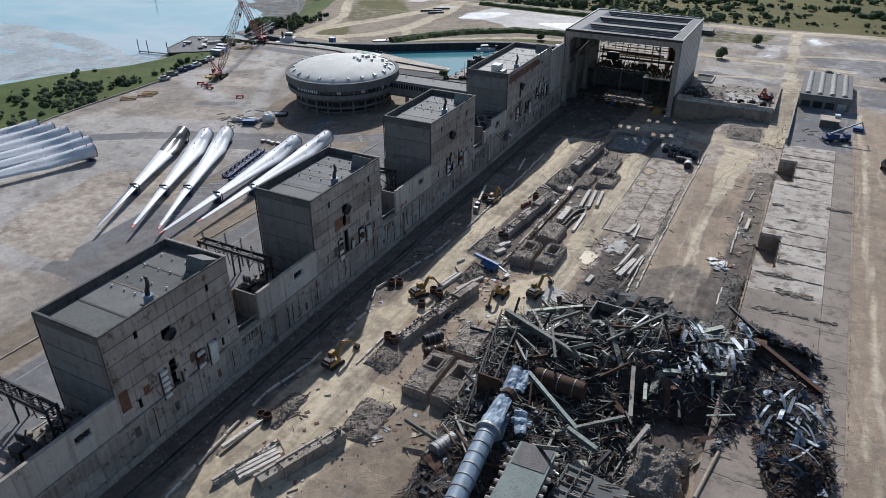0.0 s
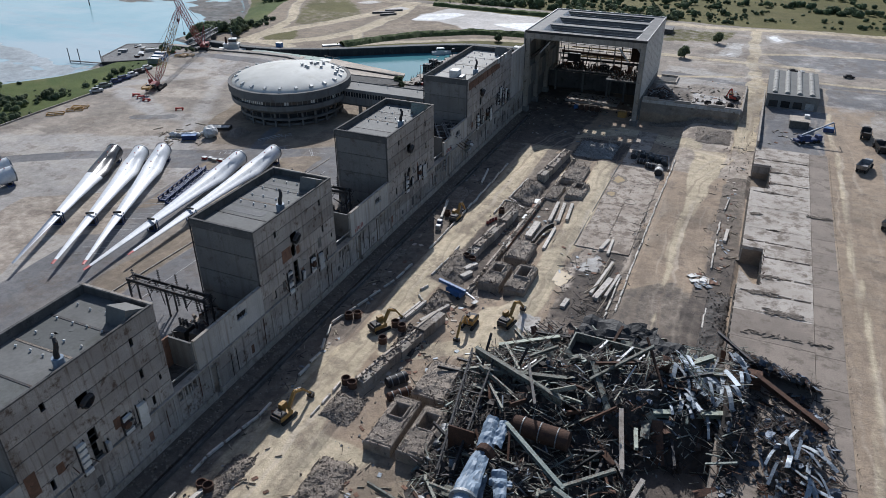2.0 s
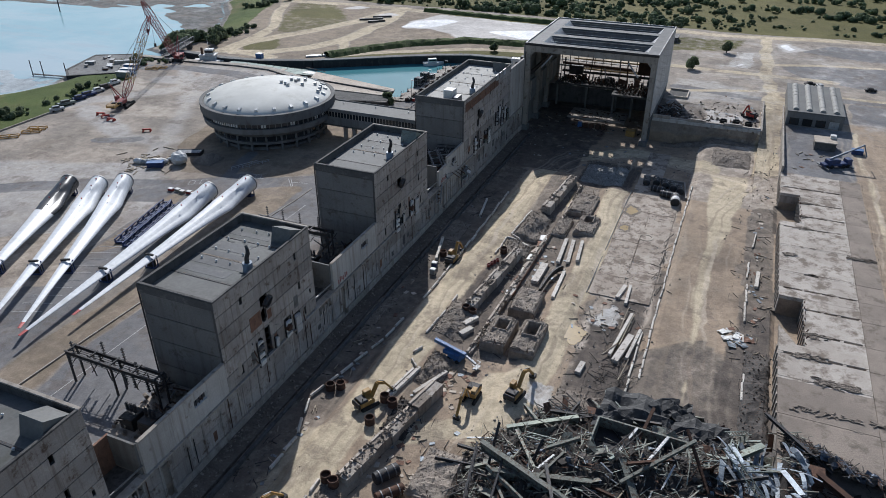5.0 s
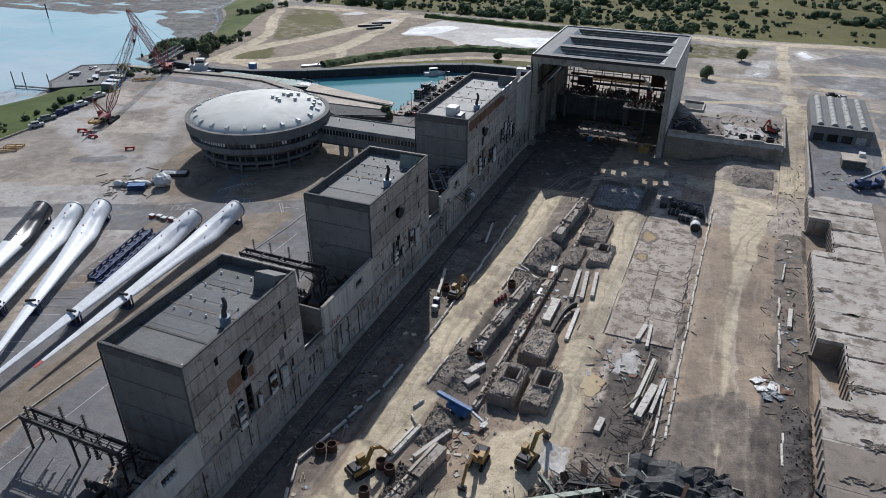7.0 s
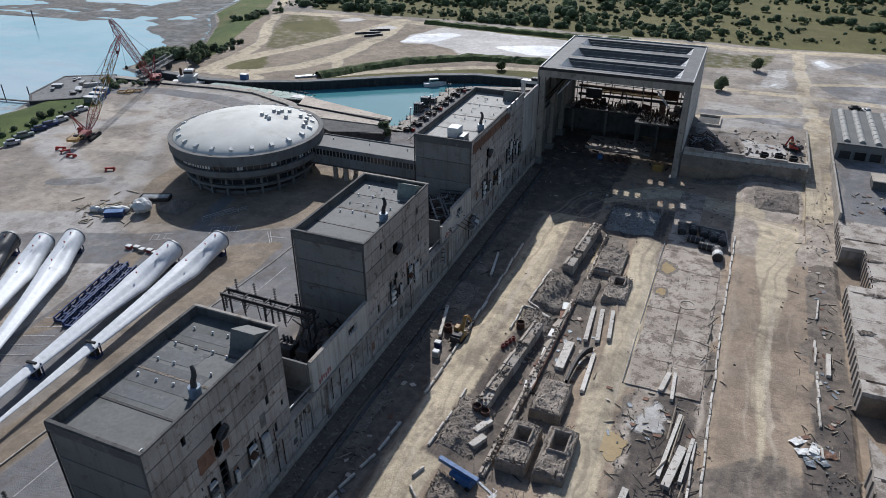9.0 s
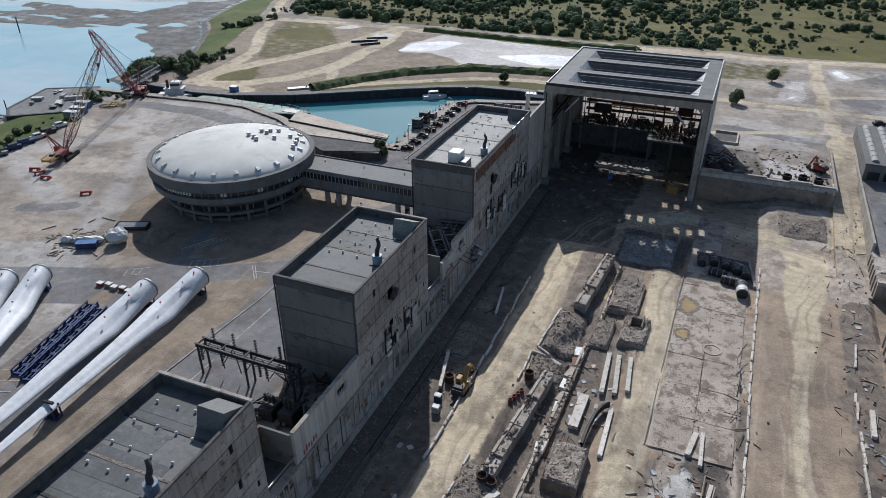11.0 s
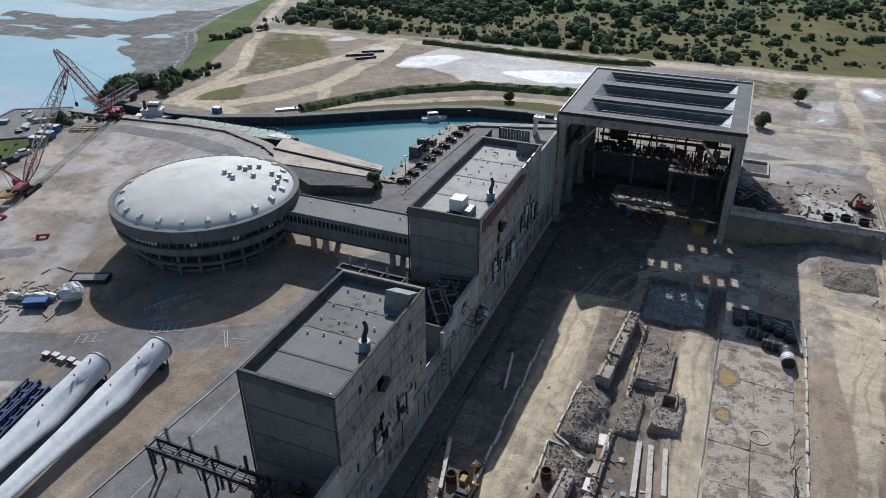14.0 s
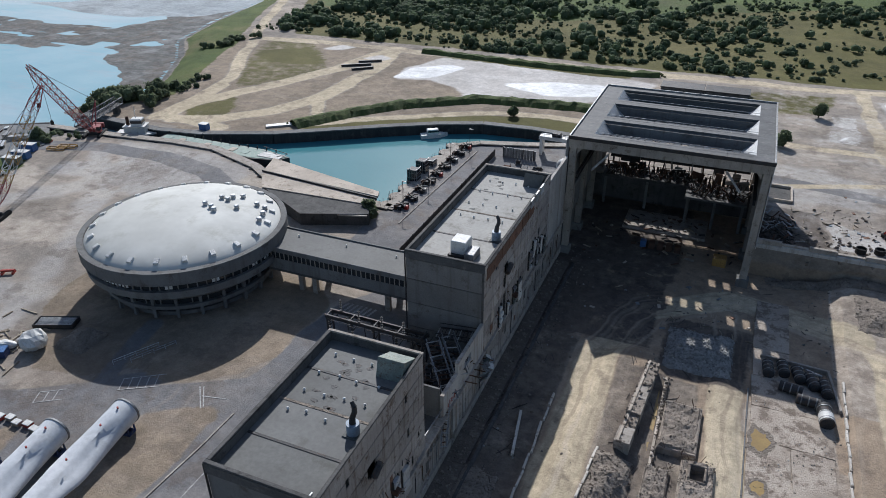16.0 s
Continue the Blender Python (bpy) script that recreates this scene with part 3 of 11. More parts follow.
g.f = [(j * W + i, j * W + i + 1, (j + 1) * W + i + 1, (j + 1) * W + i) for j in range(len(gy) - 1) for i in range(W - 1)]
ground = solid("ground", g, GROUND, "dusty demolition site ground with concrete, grass and mud", "ground", kind="structure")
sea_d, dock_d = inside_distance(X, Y, SHORE), inside_distance(X, Y, DOCK)
in_pit = box_in(X, Y, WALL_X - 0.4, -0.7, -400, 314) | box_in(X, Y, WALL_X - 0.4, -47.8, 300, 349)


def best(*ds):
    out = ds[0]
    for d in ds[1:]:
        out = np.maximum(out, d)
    return out


PLAIN = (X, Y)
X, Y = X + 1.3 * waves(X, Y, 11, 21) + 0.8 * waves(X, Y, 4.5, 22), Y + 1.6 * waves(X, Y, 10, 23)
grass = best(
    inside_distance(X, Y, SHORE_GREEN),
    np.minimum(0.9, inside_distance(X, Y, [(-269, 353), (-270, 366), (-261, 372), (-251, 360), (-247, 343), (-255, 341)]) + 1),
    np.minimum(4, inside_distance(X, Y, [(-206, 346), (-181, 362), (-162, 373), (-146, 379), (-108, 380), (-108, 393), (-151, 386), (-184, 370), (-207, 351)]) + 2.0),
    np.minimum(0.2, inside_distance(X, Y, [(-307, 465), (-296, 471), (-279, 468), (-244, 424), (-254, 396), (-266, 383), (-284, 410)])),
    np.minimum(1.2, inside_distance(X, Y, [(-297, 441), (-275, 456), (-252, 432), (-262, 424), (-285, 426)])),
    inside_distance(X, Y, [(-213, 465), (-176, 462), (-139, 460), (-105, 461), (-105, 469), (-139, 470), (-213, 474)]),
    np.minimum(0.3, inside_distance(X, Y, [(-62, 458), (-20, 466), (-24, 440), (-54, 428)])),
    inside_distance(X, Y, [(-316, 338), (-298, 338), (-284, 362), (-322, 457), (-352, 518), (-400, 640), (-428, 690), (-388, 570), (-373, 500), (-358, 456), (-332, 424), (-308, 380), (-302, 366), (-314, 352)]),
    inside_distance(X, Y, [(-300, 482), (-210, 484), (-90, 480), (-40, 484), (300, 492), (900, 1500), (-500, 1500), (-352, 575)]))
shore_grass = best(inside_distance(X, Y, SHORE_GREEN), inside_distance(X, Y, [(-316, 338), (-298, 338), (-284, 362), (-322, 457), (-352, 518), (-400, 640), (-428, 690), (-388, 570), (-373, 500), (-358, 456), (-332, 424), (-308, 380), (-302, 366), (-314, 352)]))
asphalt = best(
    inside_distance(X, Y, [(-114, 0), (-133, 0), (-138, 172), (-139, 206), (-137, 226), (-126, 262), (-114, 262)]),
    along(X, Y, [(-260, 150), (-205, 184), (-175, 195)], 8) - 0.6, along(X, Y, [(-162.5, 202), (-167, 210), (-171, 226)], 3.6) + 0.6,
    inside_distance(X, Y, [(-205, 180), (-181.7, 195), (-177.7, 198), (-172, 201), (-167.8, 204), (-164, 203), (-162.6, 208), (-159.5, 210.7), (-155.5, 213), (-153, 208.8), (-146.4, 212.3), (-138.7, 217), (-137.9, 229), (-137.9, 246.8), (-128, 262), (-114, 262), (-114, 160), (-138, 160), (-138.4, 198), (-137.8, 206.4), (-139.4, 208), (-146.5, 204), (-151, 201.4), (-156, 196), (-160, 190), (-168, 184), (-190, 176)]), along(X, Y, [(-290, 296), (-262, 304), (-240, 305), (-215, 300), (-196, 290), (-186, 282)], 8), along(X, Y, [(-230, 215), (-218, 222)], 7) - 1.0,
    inside_distance(X, Y, [(-168, 90), (-146, 90), (-150, 160), (-156, 200), (-172, 190)]) - 0.5,
    inside_distance(X, Y, [(-150, 262), (-99, 262), (-99, 376), (-123, 364), (-141, 358), (-150, 352)]),
    inside_distance(X, Y, [(-0.7, 284), (22, 284), (24, 332), (-0.7, 332)]), inside_distance(X, Y, [(-2, 415), (10, 398), (30, 392), (120, 398), (140, 440), (30, 428)]) + 1, inside_distance(X, Y, [(4, 448), (40, 440), (120, 452), (140, 470), (20, 468)]) - 1,
    inside_distance(X, Y, [(22, 340), (120, 345), (120, 372), (24, 366)]) - 1, along(X, Y, [(-44, 364), (-10, 358), (10, 366), (60, 376)], 6))
tracks = best(
    along(X, Y, [(-372, 580), (-340, 511), (-320, 471), (-299, 432), (-277, 392), (-272, 363), (-270, 336)], 6), along(X, Y, [(-309, 466), (-258, 472), (-213, 470), (-122, 472), (-42, 474), (60, 484), (300, 494)], 8),
    along(X, Y, [(-232, 468), (-240, 428), (-250, 396), (-262, 374), (-270, 356), (-270, 340)], 9), along(X, Y, [(-230, 472), (-223, 429), (-222, 401), (-224, 381), (-232, 362), (-246, 345), (-262, 338)], 9), along(X, Y, [(-222, 378), (-206, 354), (-169, 381), (-143, 393), (-60, 398), (20, 396)], 5),
    along(X, Y, [(-274, 383), (-268, 340), (-240, 336)], 7), along(X, Y, [(-10, 474), (-9, 441), (-8, 400), (-4, 362)], 5), along(X, Y, [(-8, 418), (30, 428), (140, 440)], 4) - 0.3, along(X, Y, [(-60, 352), (-8, 371), (40, 374), (140, 380)], 4) - 0.5, along(X, Y, [(-5, 290), (-4, 362)], 8),
    along(X, Y, [(-78, 0), (-77, 130), (-77.5, 182), (-77.3, 262)], 8.5), along(X, Y, [(27, 40), (27, 160), (26, 284), (24, 330)], 7) - 2.6,
    along(X, Y, [(-52, 135), (-48.5, 165), (-48, 215), (-49, 262)], 7), along(X, Y, [(-17, 150), (-19, 205), (-18, 255), (-6, 285)], 10) - 4.6,
    along(X, Y, [(-56, 140), (-70, 130)], 14) - 4.2, np.where(in_pit, inside_distance(X, Y, [(-87, 40), (-58, 40), (-57, 98), (-66, 100), (-74, 100), (-73, 128), (-86, 126), (-88, 100)]), -9), np.where(in_pit, inside_distance(X, Y, [(-62, 133), (-48, 132), (-43, 150), (-45, 163), (-50, 190), (-56, 176), (-56, 160), (-63, 158)]), -9) - 3.0,
    np.where(in_pit, inside_distance(X, Y, [(-22, 176), (-14, 172), (-12, 230), (-9, 262), (-6, 292), (-26, 290), (-24, 250), (-22, 210)]), -9) - 3.6, np.where(in_pit, along(X, Y, [(-77, 262), (-70, 285), (-50, 298), (-24, 290)], 10), -9) - 0.8)
mud = np.where(sea_d > -3, sea_d + 4, -9)
grass, shore_grass = np.minimum(grass, -np.maximum(tracks, mud)), np.minimum(shore_grass, -np.maximum(tracks, mud))
rubble = np.where(in_pit, np.where(X < -82.5, 1.6, np.where(box_in(X, Y, -73, -54, 160, 262) | box_in(X, Y, -44, -27, 140, 215) | box_in(X, Y, -9, -0.7, 120, 300), 0.6, -1.2)), -9.0)
rubble = np.maximum(rubble, np.where(in_pit, np.minimum(0.5, inside_distance(X, Y, [(-30, 140), (-6, 140), (-7, 176), (-16, 184), (-27, 176)])), -9))
# pale ground; past y 262 it paints the lit floor beside the hall's shadow
pale = best(inside_distance(X, Y, [(-185, 127), (-200, 147), (-180, 157), (-166, 136)]) + 1, np.where(in_pit & box_in(X, Y, -45, -28, 195, 262), 1.0, -9), np.where(in_pit & (Y > 262) & (X > -29), 1.2, -9), inside_distance(X, Y, [(-44, 172), (-30, 172), (-28, 200), (-42, 198)]),
            inside_distance(X, Y, [(-150, 88), (-205, 88), (-215, 150), (-190, 160)]) - 8, np.where((X > -0.7) & (Y < 284), -0.6, -9), np.where((Y > 318) & (X > -46) & (Y < 470), -0.5, -9))
white = best(np.where((X > -46) & (Y > 318) & (Y < 470), -2.1, -9), inside_distance(X, Y, [(-207, 441), (-203, 425), (-190, 428), (-173, 418), (-166, 412), (-164, 401), (-133, 412), (-112, 424), (-100, 430), (-96, 455), (-111, 457), (-137, 458), (-164, 459), (-198, 463)]) + 2, inside_distance(X, Y, [(-4, 462), (1, 466), (3, 461), (9, 454), (4, 449), (0, 448), (-3, 455)]),
             inside_distance(X, Y, [(-265, 458), (-261, 467), (-254, 466), (-258, 459)]), inside_distance(X, Y, [(-236, 449), (-229, 448), (-226, 453), (-232, 455)]))
bright = best(inside_distance(X, Y, [(-207, 424), (-206, 442), (-192, 452), (-183, 450), (-191, 429)]) + 1, inside_distance(X, Y, [(-157, 431), (-135, 422), (-115, 428), (-108, 440), (-118, 446), (-133, 443)]) + 1, inside_distance(X, Y, [(-3, 461), (1, 464), (2, 458), (5, 453), (1, 450), (-2, 456)]),
              inside_distance(X, Y, [(-29, 399), (-24, 416), (-12, 423), (-13, 412), (-22, 398)]) - 4.5)
lush = inside_distance(X, Y, [(-330, 560), (-168, 575), (-100, 625), (-40, 655), (60, 700), (100, 1500), (-500, 1500), (-420, 700)])
silt_sheen = np.maximum(inside_distance(X, Y, SILT), inside_distance(X, Y, FAR_SHEEN)) + 6
ramp_way = along(X, Y, [(-162.5, 202), (-167, 210), (-171, 226)], 4.0)
earth = best(inside_distance(X, Y, [(-65, 66), (-50, 74), (-48, 98), (-60, 99), (-64, 90)]), inside_distance(X, Y, [(-136, 60), (-148, 60), (-146, 165), (-149, 193), (-151, 201.4), (-146.5, 204), (-142, 207), (-139.4, 208), (-137.8, 206), (-138.6, 198), (-138, 176)]),
             np.minimum(inside_distance(X, Y, [(-183, 203), (-199, 222), (-204, 246), (-190, 270), (-150, 262), (-138.5, 248), (-138, 226), (-141.6, 216.6), (-146, 213), (-152.4, 209.5), (-158, 210.5), (-163, 212), (-165, 206), (-168, 205.5)]), -ramp_way),
             inside_distance(X, Y, [(-160, 160), (-168, 190), (-172, 190), (-168, 150)]), inside_distance(X, Y, [(-212, 396), (-207, 411), (-193, 426), (-173, 416), (-166, 410), (-166, 400), (-182, 388), (-202, 382)]),
             np.where((X < -108) & ((Y > 380) | (X < -155)) & (Y > 330) & (Y < 470) & (sea_d < -8) & (dock_d < -3), np.minimum(1.6, np.minimum(-tracks - 0.6, -white)), -9), np.where((X > -108) & (Y > 340) & (Y < 476) & ~in_pit, -2.4, -9))
pit_base = np.where(in_pit | box_in(X, Y, -8.6, 40, 40, 340), 2.0, -4.0)
# dark dirt and wet mud; in and before the hall it also paints shade
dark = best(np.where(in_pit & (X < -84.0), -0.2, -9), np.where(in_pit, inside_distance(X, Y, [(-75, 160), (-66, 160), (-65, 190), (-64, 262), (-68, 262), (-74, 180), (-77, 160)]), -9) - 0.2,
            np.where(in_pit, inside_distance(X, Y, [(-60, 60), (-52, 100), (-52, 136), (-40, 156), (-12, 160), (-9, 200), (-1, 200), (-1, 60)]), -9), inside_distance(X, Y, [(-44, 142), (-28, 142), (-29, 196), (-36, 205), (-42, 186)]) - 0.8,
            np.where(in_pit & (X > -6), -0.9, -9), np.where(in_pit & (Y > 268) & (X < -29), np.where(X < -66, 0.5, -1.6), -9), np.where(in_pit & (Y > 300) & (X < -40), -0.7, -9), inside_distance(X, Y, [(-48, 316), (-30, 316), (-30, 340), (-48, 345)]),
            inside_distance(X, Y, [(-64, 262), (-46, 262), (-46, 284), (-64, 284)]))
# off-white ground; in the pit it paints the silver sheen of puddles
off_white = best(inside_distance(X, Y, [(-47, 180), (-32, 181), (-31, 196), (-41, 198)]) - 3.7, inside_distance(X, Y, [(-49, 150), (-43, 150), (-44, 157), (-49, 156)]), inside_distance(X, Y, [(-30, 320), (-14, 320), (-14, 334), (-30, 336)]) - 1.0,
            inside_distance(X, Y, [(-28, 404), (-12, 404), (-12, 440), (-24, 440)]) - 2.5)
grey = best(along(X, Y, [(-288, 222), (-255, 262), (-232, 290), (-205, 293)], 4) + 2.5, along(X, Y, [(-262, 284), (-236, 292), (-212, 291), (-195, 283)], 3.4) + 3, along(X, Y, [(-264, 302), (-236, 272), (-214, 238), (-200, 208), (-196, 150)], 3) + 2, along(X, Y, [(-262, 240), (-225, 222), (-205, 224)], 5) + 2.5, inside_distance(X, Y, [(-262, 140), (-205, 90), (-165, 90), (-168, 190), (-200, 205), (-262, 180)]), inside_distance(X, Y, [(-240, 280), (-200, 268), (-200, 305), (-230, 314), (-262, 312)]), inside_distance(X, Y, [(-46, 345), (-12, 345), (-12, 375), (-46, 380)]) - 3)
X, Y = PLAIN
WAYS = ([(-78, 0), (-77, 130), (-77.5, 182), (-77, 262), (-70, 285), (-50, 298), (-24, 290), (-8, 284)], [(-56, 118), (-52, 135), (-48, 165), (-48, 215), (-49, 262), (-50, 290)], [(-17, 120), (-17, 150), (-19, 205), (-18, 255), (-6, 285), (-4, 360), (-8, 400), (-9, 441), (-10, 474)],
        [(27, 40), (27, 160), (26, 284), (24, 330)], [(-309, 466), (-258, 472), (-213, 470), (-122, 472), (-42, 474), (60, 484), (300, 494)], [(-146, 60), (-143, 165), (-146, 206)], [(-300, 225), (-240, 232), (-190, 290), (-130, 300)])
near, across, length_on = np.full(X.shape, 1e9), np.zeros(X.shape), np.zeros(X.shape)
for pts in WAYS:
    run = 0.0
    for (x0, y0), (x1, y1) in zip(pts, pts[1:]):
        ex, ey = x1 - x0, y1 - y0
        L = math.hypot(ex, ey)
        t = np.clip(((X - x0) * ex + (Y - y0) * ey) / (L * L), 0, 1)
        d = np.hypot(X - x0 - t * ex, Y - y0 - t * ey)
        side = ((X - x0) * ey - (Y - y0) * ex) / L
        closer = d < near
        near, across, length_on = np.where(closer, d, near), np.where(closer, side, across), np.where(closer, run + t * L, length_on)
        run += L
marks = np.clip(1.25 - near / 8, 0, 1) * np.where((X < -115) | (Y > 320), 0.35, 1.0)
at = ground.data.attributes.new("track_way", "FLOAT_COLOR", "POINT")
at.data.foreach_set("color", np.stack([across.ravel(), length_on.ravel(), marks.ravel(), np.ones(X.size)], 1).astype(np.float32).ravel())
for name, chans in (("zone_c", (soft(pit_base, 3), soft(dark, 5), soft(off_white, 5), soft(grey, 22))), ("zone_a", (soft(grass, 8), soft(asphalt, 3), soft(tracks, 2.6), soft(mud, 8))), ("zone_d", (soft(shore_grass, 8), soft(bright, 6), soft(lush, 40), soft(silt_sheen, 16))), ("zone_b", (soft(rubble, 4), soft(pale, 4), soft(white, 14), soft(earth, 5)))):
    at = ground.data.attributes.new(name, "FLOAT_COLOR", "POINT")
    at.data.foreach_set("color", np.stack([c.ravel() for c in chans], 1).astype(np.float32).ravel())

w = Shape().add([(-4500, -3000, SEA), (-276, -3000, SEA), (-276, 4500, SEA), (-4500, 4500, SEA)], [(0, 1, 2, 3)])
solid("water", w, WATER, "pale turquoise estuary water over mud flats", "water", kind="structure")
w = Shape().add([(-276, 290, SEA), (-101, 290, SEA), (-101, 400, SEA), (-276, 400, SEA)], [(0, 1, 2, 3)])
solid("dock_water", w, DOCK_WATER, "still teal water in the dock basin", "water", kind="structure")

# ---- walls with openings ----
def cut_panel(s, axis, f0, f1, u0, u1, z0, z1, holes):
    """A wall panel, f0 to f1 thick, less the holes (u0, u1, z0, z1), in one skin. axis 'x': the wall's face looks along x."""
    hs = [h for h in holes if h[0] < u1 and h[1] > u0 and h[2] < z1 and h[3] > z0]
    us = sorted({u0, u1, *[min(max(v, u0), u1) for h in hs for v in h[:2]]})
    zs = sorted({z0, z1, *[min(max(v, z0), z1) for h in hs for v in h[2:]]})
    n, k = len(us), len(zs)
    full = {(i, j) for i in range(n - 1) for j in range(k - 1) if not any(h[0] < (us[i] + us[i + 1]) / 2 < h[1] and h[2] < (zs[j] + zs[j + 1]) / 2 < h[3] for h in hs)}
    index, vs, fs = {}, [], []

    def at(i, j, f):
        if (i, j, f) not in index:
            index[i, j, f] = len(vs)
            d = f1 if f else f0
            vs.append((d, us[i], zs[j]) if axis == "x" else (us[i], d, zs[j]))
        return index[i, j, f]

    for i, j in sorted(full):
        fs.append((at(i, j, 1), at(i + 1, j, 1), at(i + 1, j + 1, 1), at(i, j + 1, 1)))
        fs.append((at(i, j + 1, 0), at(i + 1, j + 1, 0), at(i + 1, j, 0), at(i, j, 0)))
        for di, dj, p, q in ((-1, 0, (i, j + 1), (i, j)), (1, 0, (i + 1, j), (i + 1, j + 1)), (0, -1, (i, j), (i + 1, j)), (0, 1, (i + 1, j + 1), (i, j + 1))):
            if (i + di, j + dj) not in full:
                fs.append((at(*p, 0), at(*q, 0), at(*q, 1), at(*p, 1)))
    s.add(vs, fs)


def panel_wall(parent, axis, face, out, u0, u1, levels, breaks, holes, material, name="wall_panel"):
    """Courses of panels on a liner wall; out: +1 or -1, the way that the face looks."""
    liner = Shape()
    a, b = sorted((face - out * 0.12, face - out * 0.55))
    cut_panel(liner, axis, a, b, u0, u1, levels[0], levels[-1], holes)
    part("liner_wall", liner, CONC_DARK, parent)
    a, b = sorted((face, face - out * 0.12))
    us = [u0, *[v for v in breaks if u0 + 1 < v < u1 - 1], u1]
    for z0, z1 in zip(levels, levels[1:]):
        for p, q in zip(us, us[1:]):
            s = Shape()
            cut_panel(s, axis, a, b, p + 0.03, q - 0.03, z0 + 0.08, z1 - 0.1, holes)
            if s.v:
                part(name, s, material, parent)


def roof_vent(parent, x, y, z):
    part("roof_vent", Shape().rod((x, y, z), (x, y, z + 0.35), 0.16, 0.16, 8).rod((x, y, z + 0.35), (x, y, z + 0.5), 0.26, 0.12, 8), WHITE, parent)


SCRAWL = mat("faded_red_spray_paint", (0.32, 0.10, 0.09), (0.24, 0.09, 0.085), (0.3, 0.26, 0.24), 1.2, 0.8, bump=0.0)
FASCIA = mat("dark_metal_fascia", (0.10, 0.102, 0.102), (0.075, 0.076, 0.077), (0.14, 0.135, 0.13), 0.2, 0.7, vary=0.1)


def tower(y0, y1, index, holes):
    x0, x1, top = WALL_X - TOWER_W, WALL_X, 32.7
    t = thing("boiler_block", ((x0 + x1) / 2, (y0 + y1) / 2, PIT), "tall grey concrete panel block with felt roof, stripped and stained", "building", "blocks along the hall wall")
    lev_e = [12.3, 15.7, 19.1, 22.5, 25.9, 29.3, top]
    panel_wall(t, "x", x1, 1, y0, y1, lev_e, [], holes, RENDER_WHITE)
    lev_s = [9.8, 14.5, 20.5, 26.2, 31.0, top]
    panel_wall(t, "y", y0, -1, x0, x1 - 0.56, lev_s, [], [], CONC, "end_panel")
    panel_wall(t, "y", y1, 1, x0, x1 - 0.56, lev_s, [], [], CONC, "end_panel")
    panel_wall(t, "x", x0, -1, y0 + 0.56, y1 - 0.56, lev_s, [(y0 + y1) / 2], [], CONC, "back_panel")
    for yy in (y0 - 0.1, y1 - 0.25):
        part("corner_pipe", Shape().rod((x0 - 0.15, yy, YARD), (x0 - 0.15, yy, top), 0.16, None, 8), STEEL_DARK, t)
    for a in ((x0 - 0.15, x1 + 0.12, y0 - 0.15, y0 + 0.5), (x0 - 0.15, x1 + 0.12, y1 - 0.5, y1 + 0.15), (x0 - 0.15, x0 + 0.5, y0 + 0.5, y1 - 0.5), (x1 - 0.4, x1 + 0.12, y0 + 0.5, y1 - 0.5)):
        part("parapet_coping", Shape().box(*a, top, top + 0.28, bev=0.06), CONC_DARK if a[1] < x1 or a[2] < y0 + 1 else CONC_LIGHT, t)
    part("fascia_band", Shape().box(x0 - 0.2, x1 + 0.02, y0 - 0.22, y0 - 0.01, 31.1, top - 0.02), FASCIA, t)
    part("fascia_band", Shape().box(x0 - 0.22, x0 - 0.01, y0, y1, 31.1, top - 0.02), FASCIA, t)
    n = 4
    for k in range(n):
        a, b = y0 + 0.5 + (y1 - y0 - 1) * k / n, y0 + 0.5 + (y1 - y0 - 1) * (k + 1) / n
        part("roof_felt_strip", Shape().box(x0 + 0.5, x1 - 0.5, a, b - 0.03, 30.4, 31.2 + 0.012 * (k % 2)), (FELT, FELT_MID, FELT, FELT_MID)[(k + index) % 4] if index < 2 else (FELT_MID if index == 2 else FELT_PALE), t)
    up = Shape()
    for a in ((x0 + 0.5, x1 - 0.5, y0 + 0.5, y0 + 0.58), (x0 + 0.5, x1 - 0.5, y1 - 0.58, y1 - 0.5), (x0 + 0.5, x0 + 0.58, y0 + 0.58, y1 - 0.58), (x1 - 0.58, x1 - 0.5, y0 + 0.58, y1 - 0.58)):
        up.box(*a, 31.2, top)
    part("parapet_upstand", up, CONC_DARK, t)
    part("floor_slab", Shape().box(x0 + 0.6, x1 - 0.6, y0 + 0.6, y1 - 0.6, 12.0, 12.4), CONC_DARK, t)
    for k in range(1, n):
        yy = y0 + 0.5 + (y1 - y0 - 1) * k / n
        part("roof_joint", Shape().box(x0 + 0.6, x1 - 0.6, yy - 0.25, yy + 0.25, 31.2, 31.28, bev=0.03), STEEL_DARK if k % 2 else RUBBLE, t, "")
    r = random.Random(20 + index)
    for k in range(16):
        roof_vent(t, x0 + 3 + 3.4 * (k % 4) + r.uniform(-0.3, 0.3), y0 + (y1 - y0) * (0.45 + 0.14 * (k // 4)) + r.uniform(-0.3, 0.3), 31.2)
    # a flue with a bent cowl on a drum
    fx, fy = x1 - 2.4, y0 + 13.4
    part("flue_drum", Shape().rod((fx, fy, 31.2), (fx, fy, 33.2), 0.95, None, 16), DUCT, t)
    part("flue_plinth", Shape().box(fx - 1.2, fx + 1.1, fy - 1.2, fy + 1.1, 31.2, 31.4, bev=0.05), FELT, t)
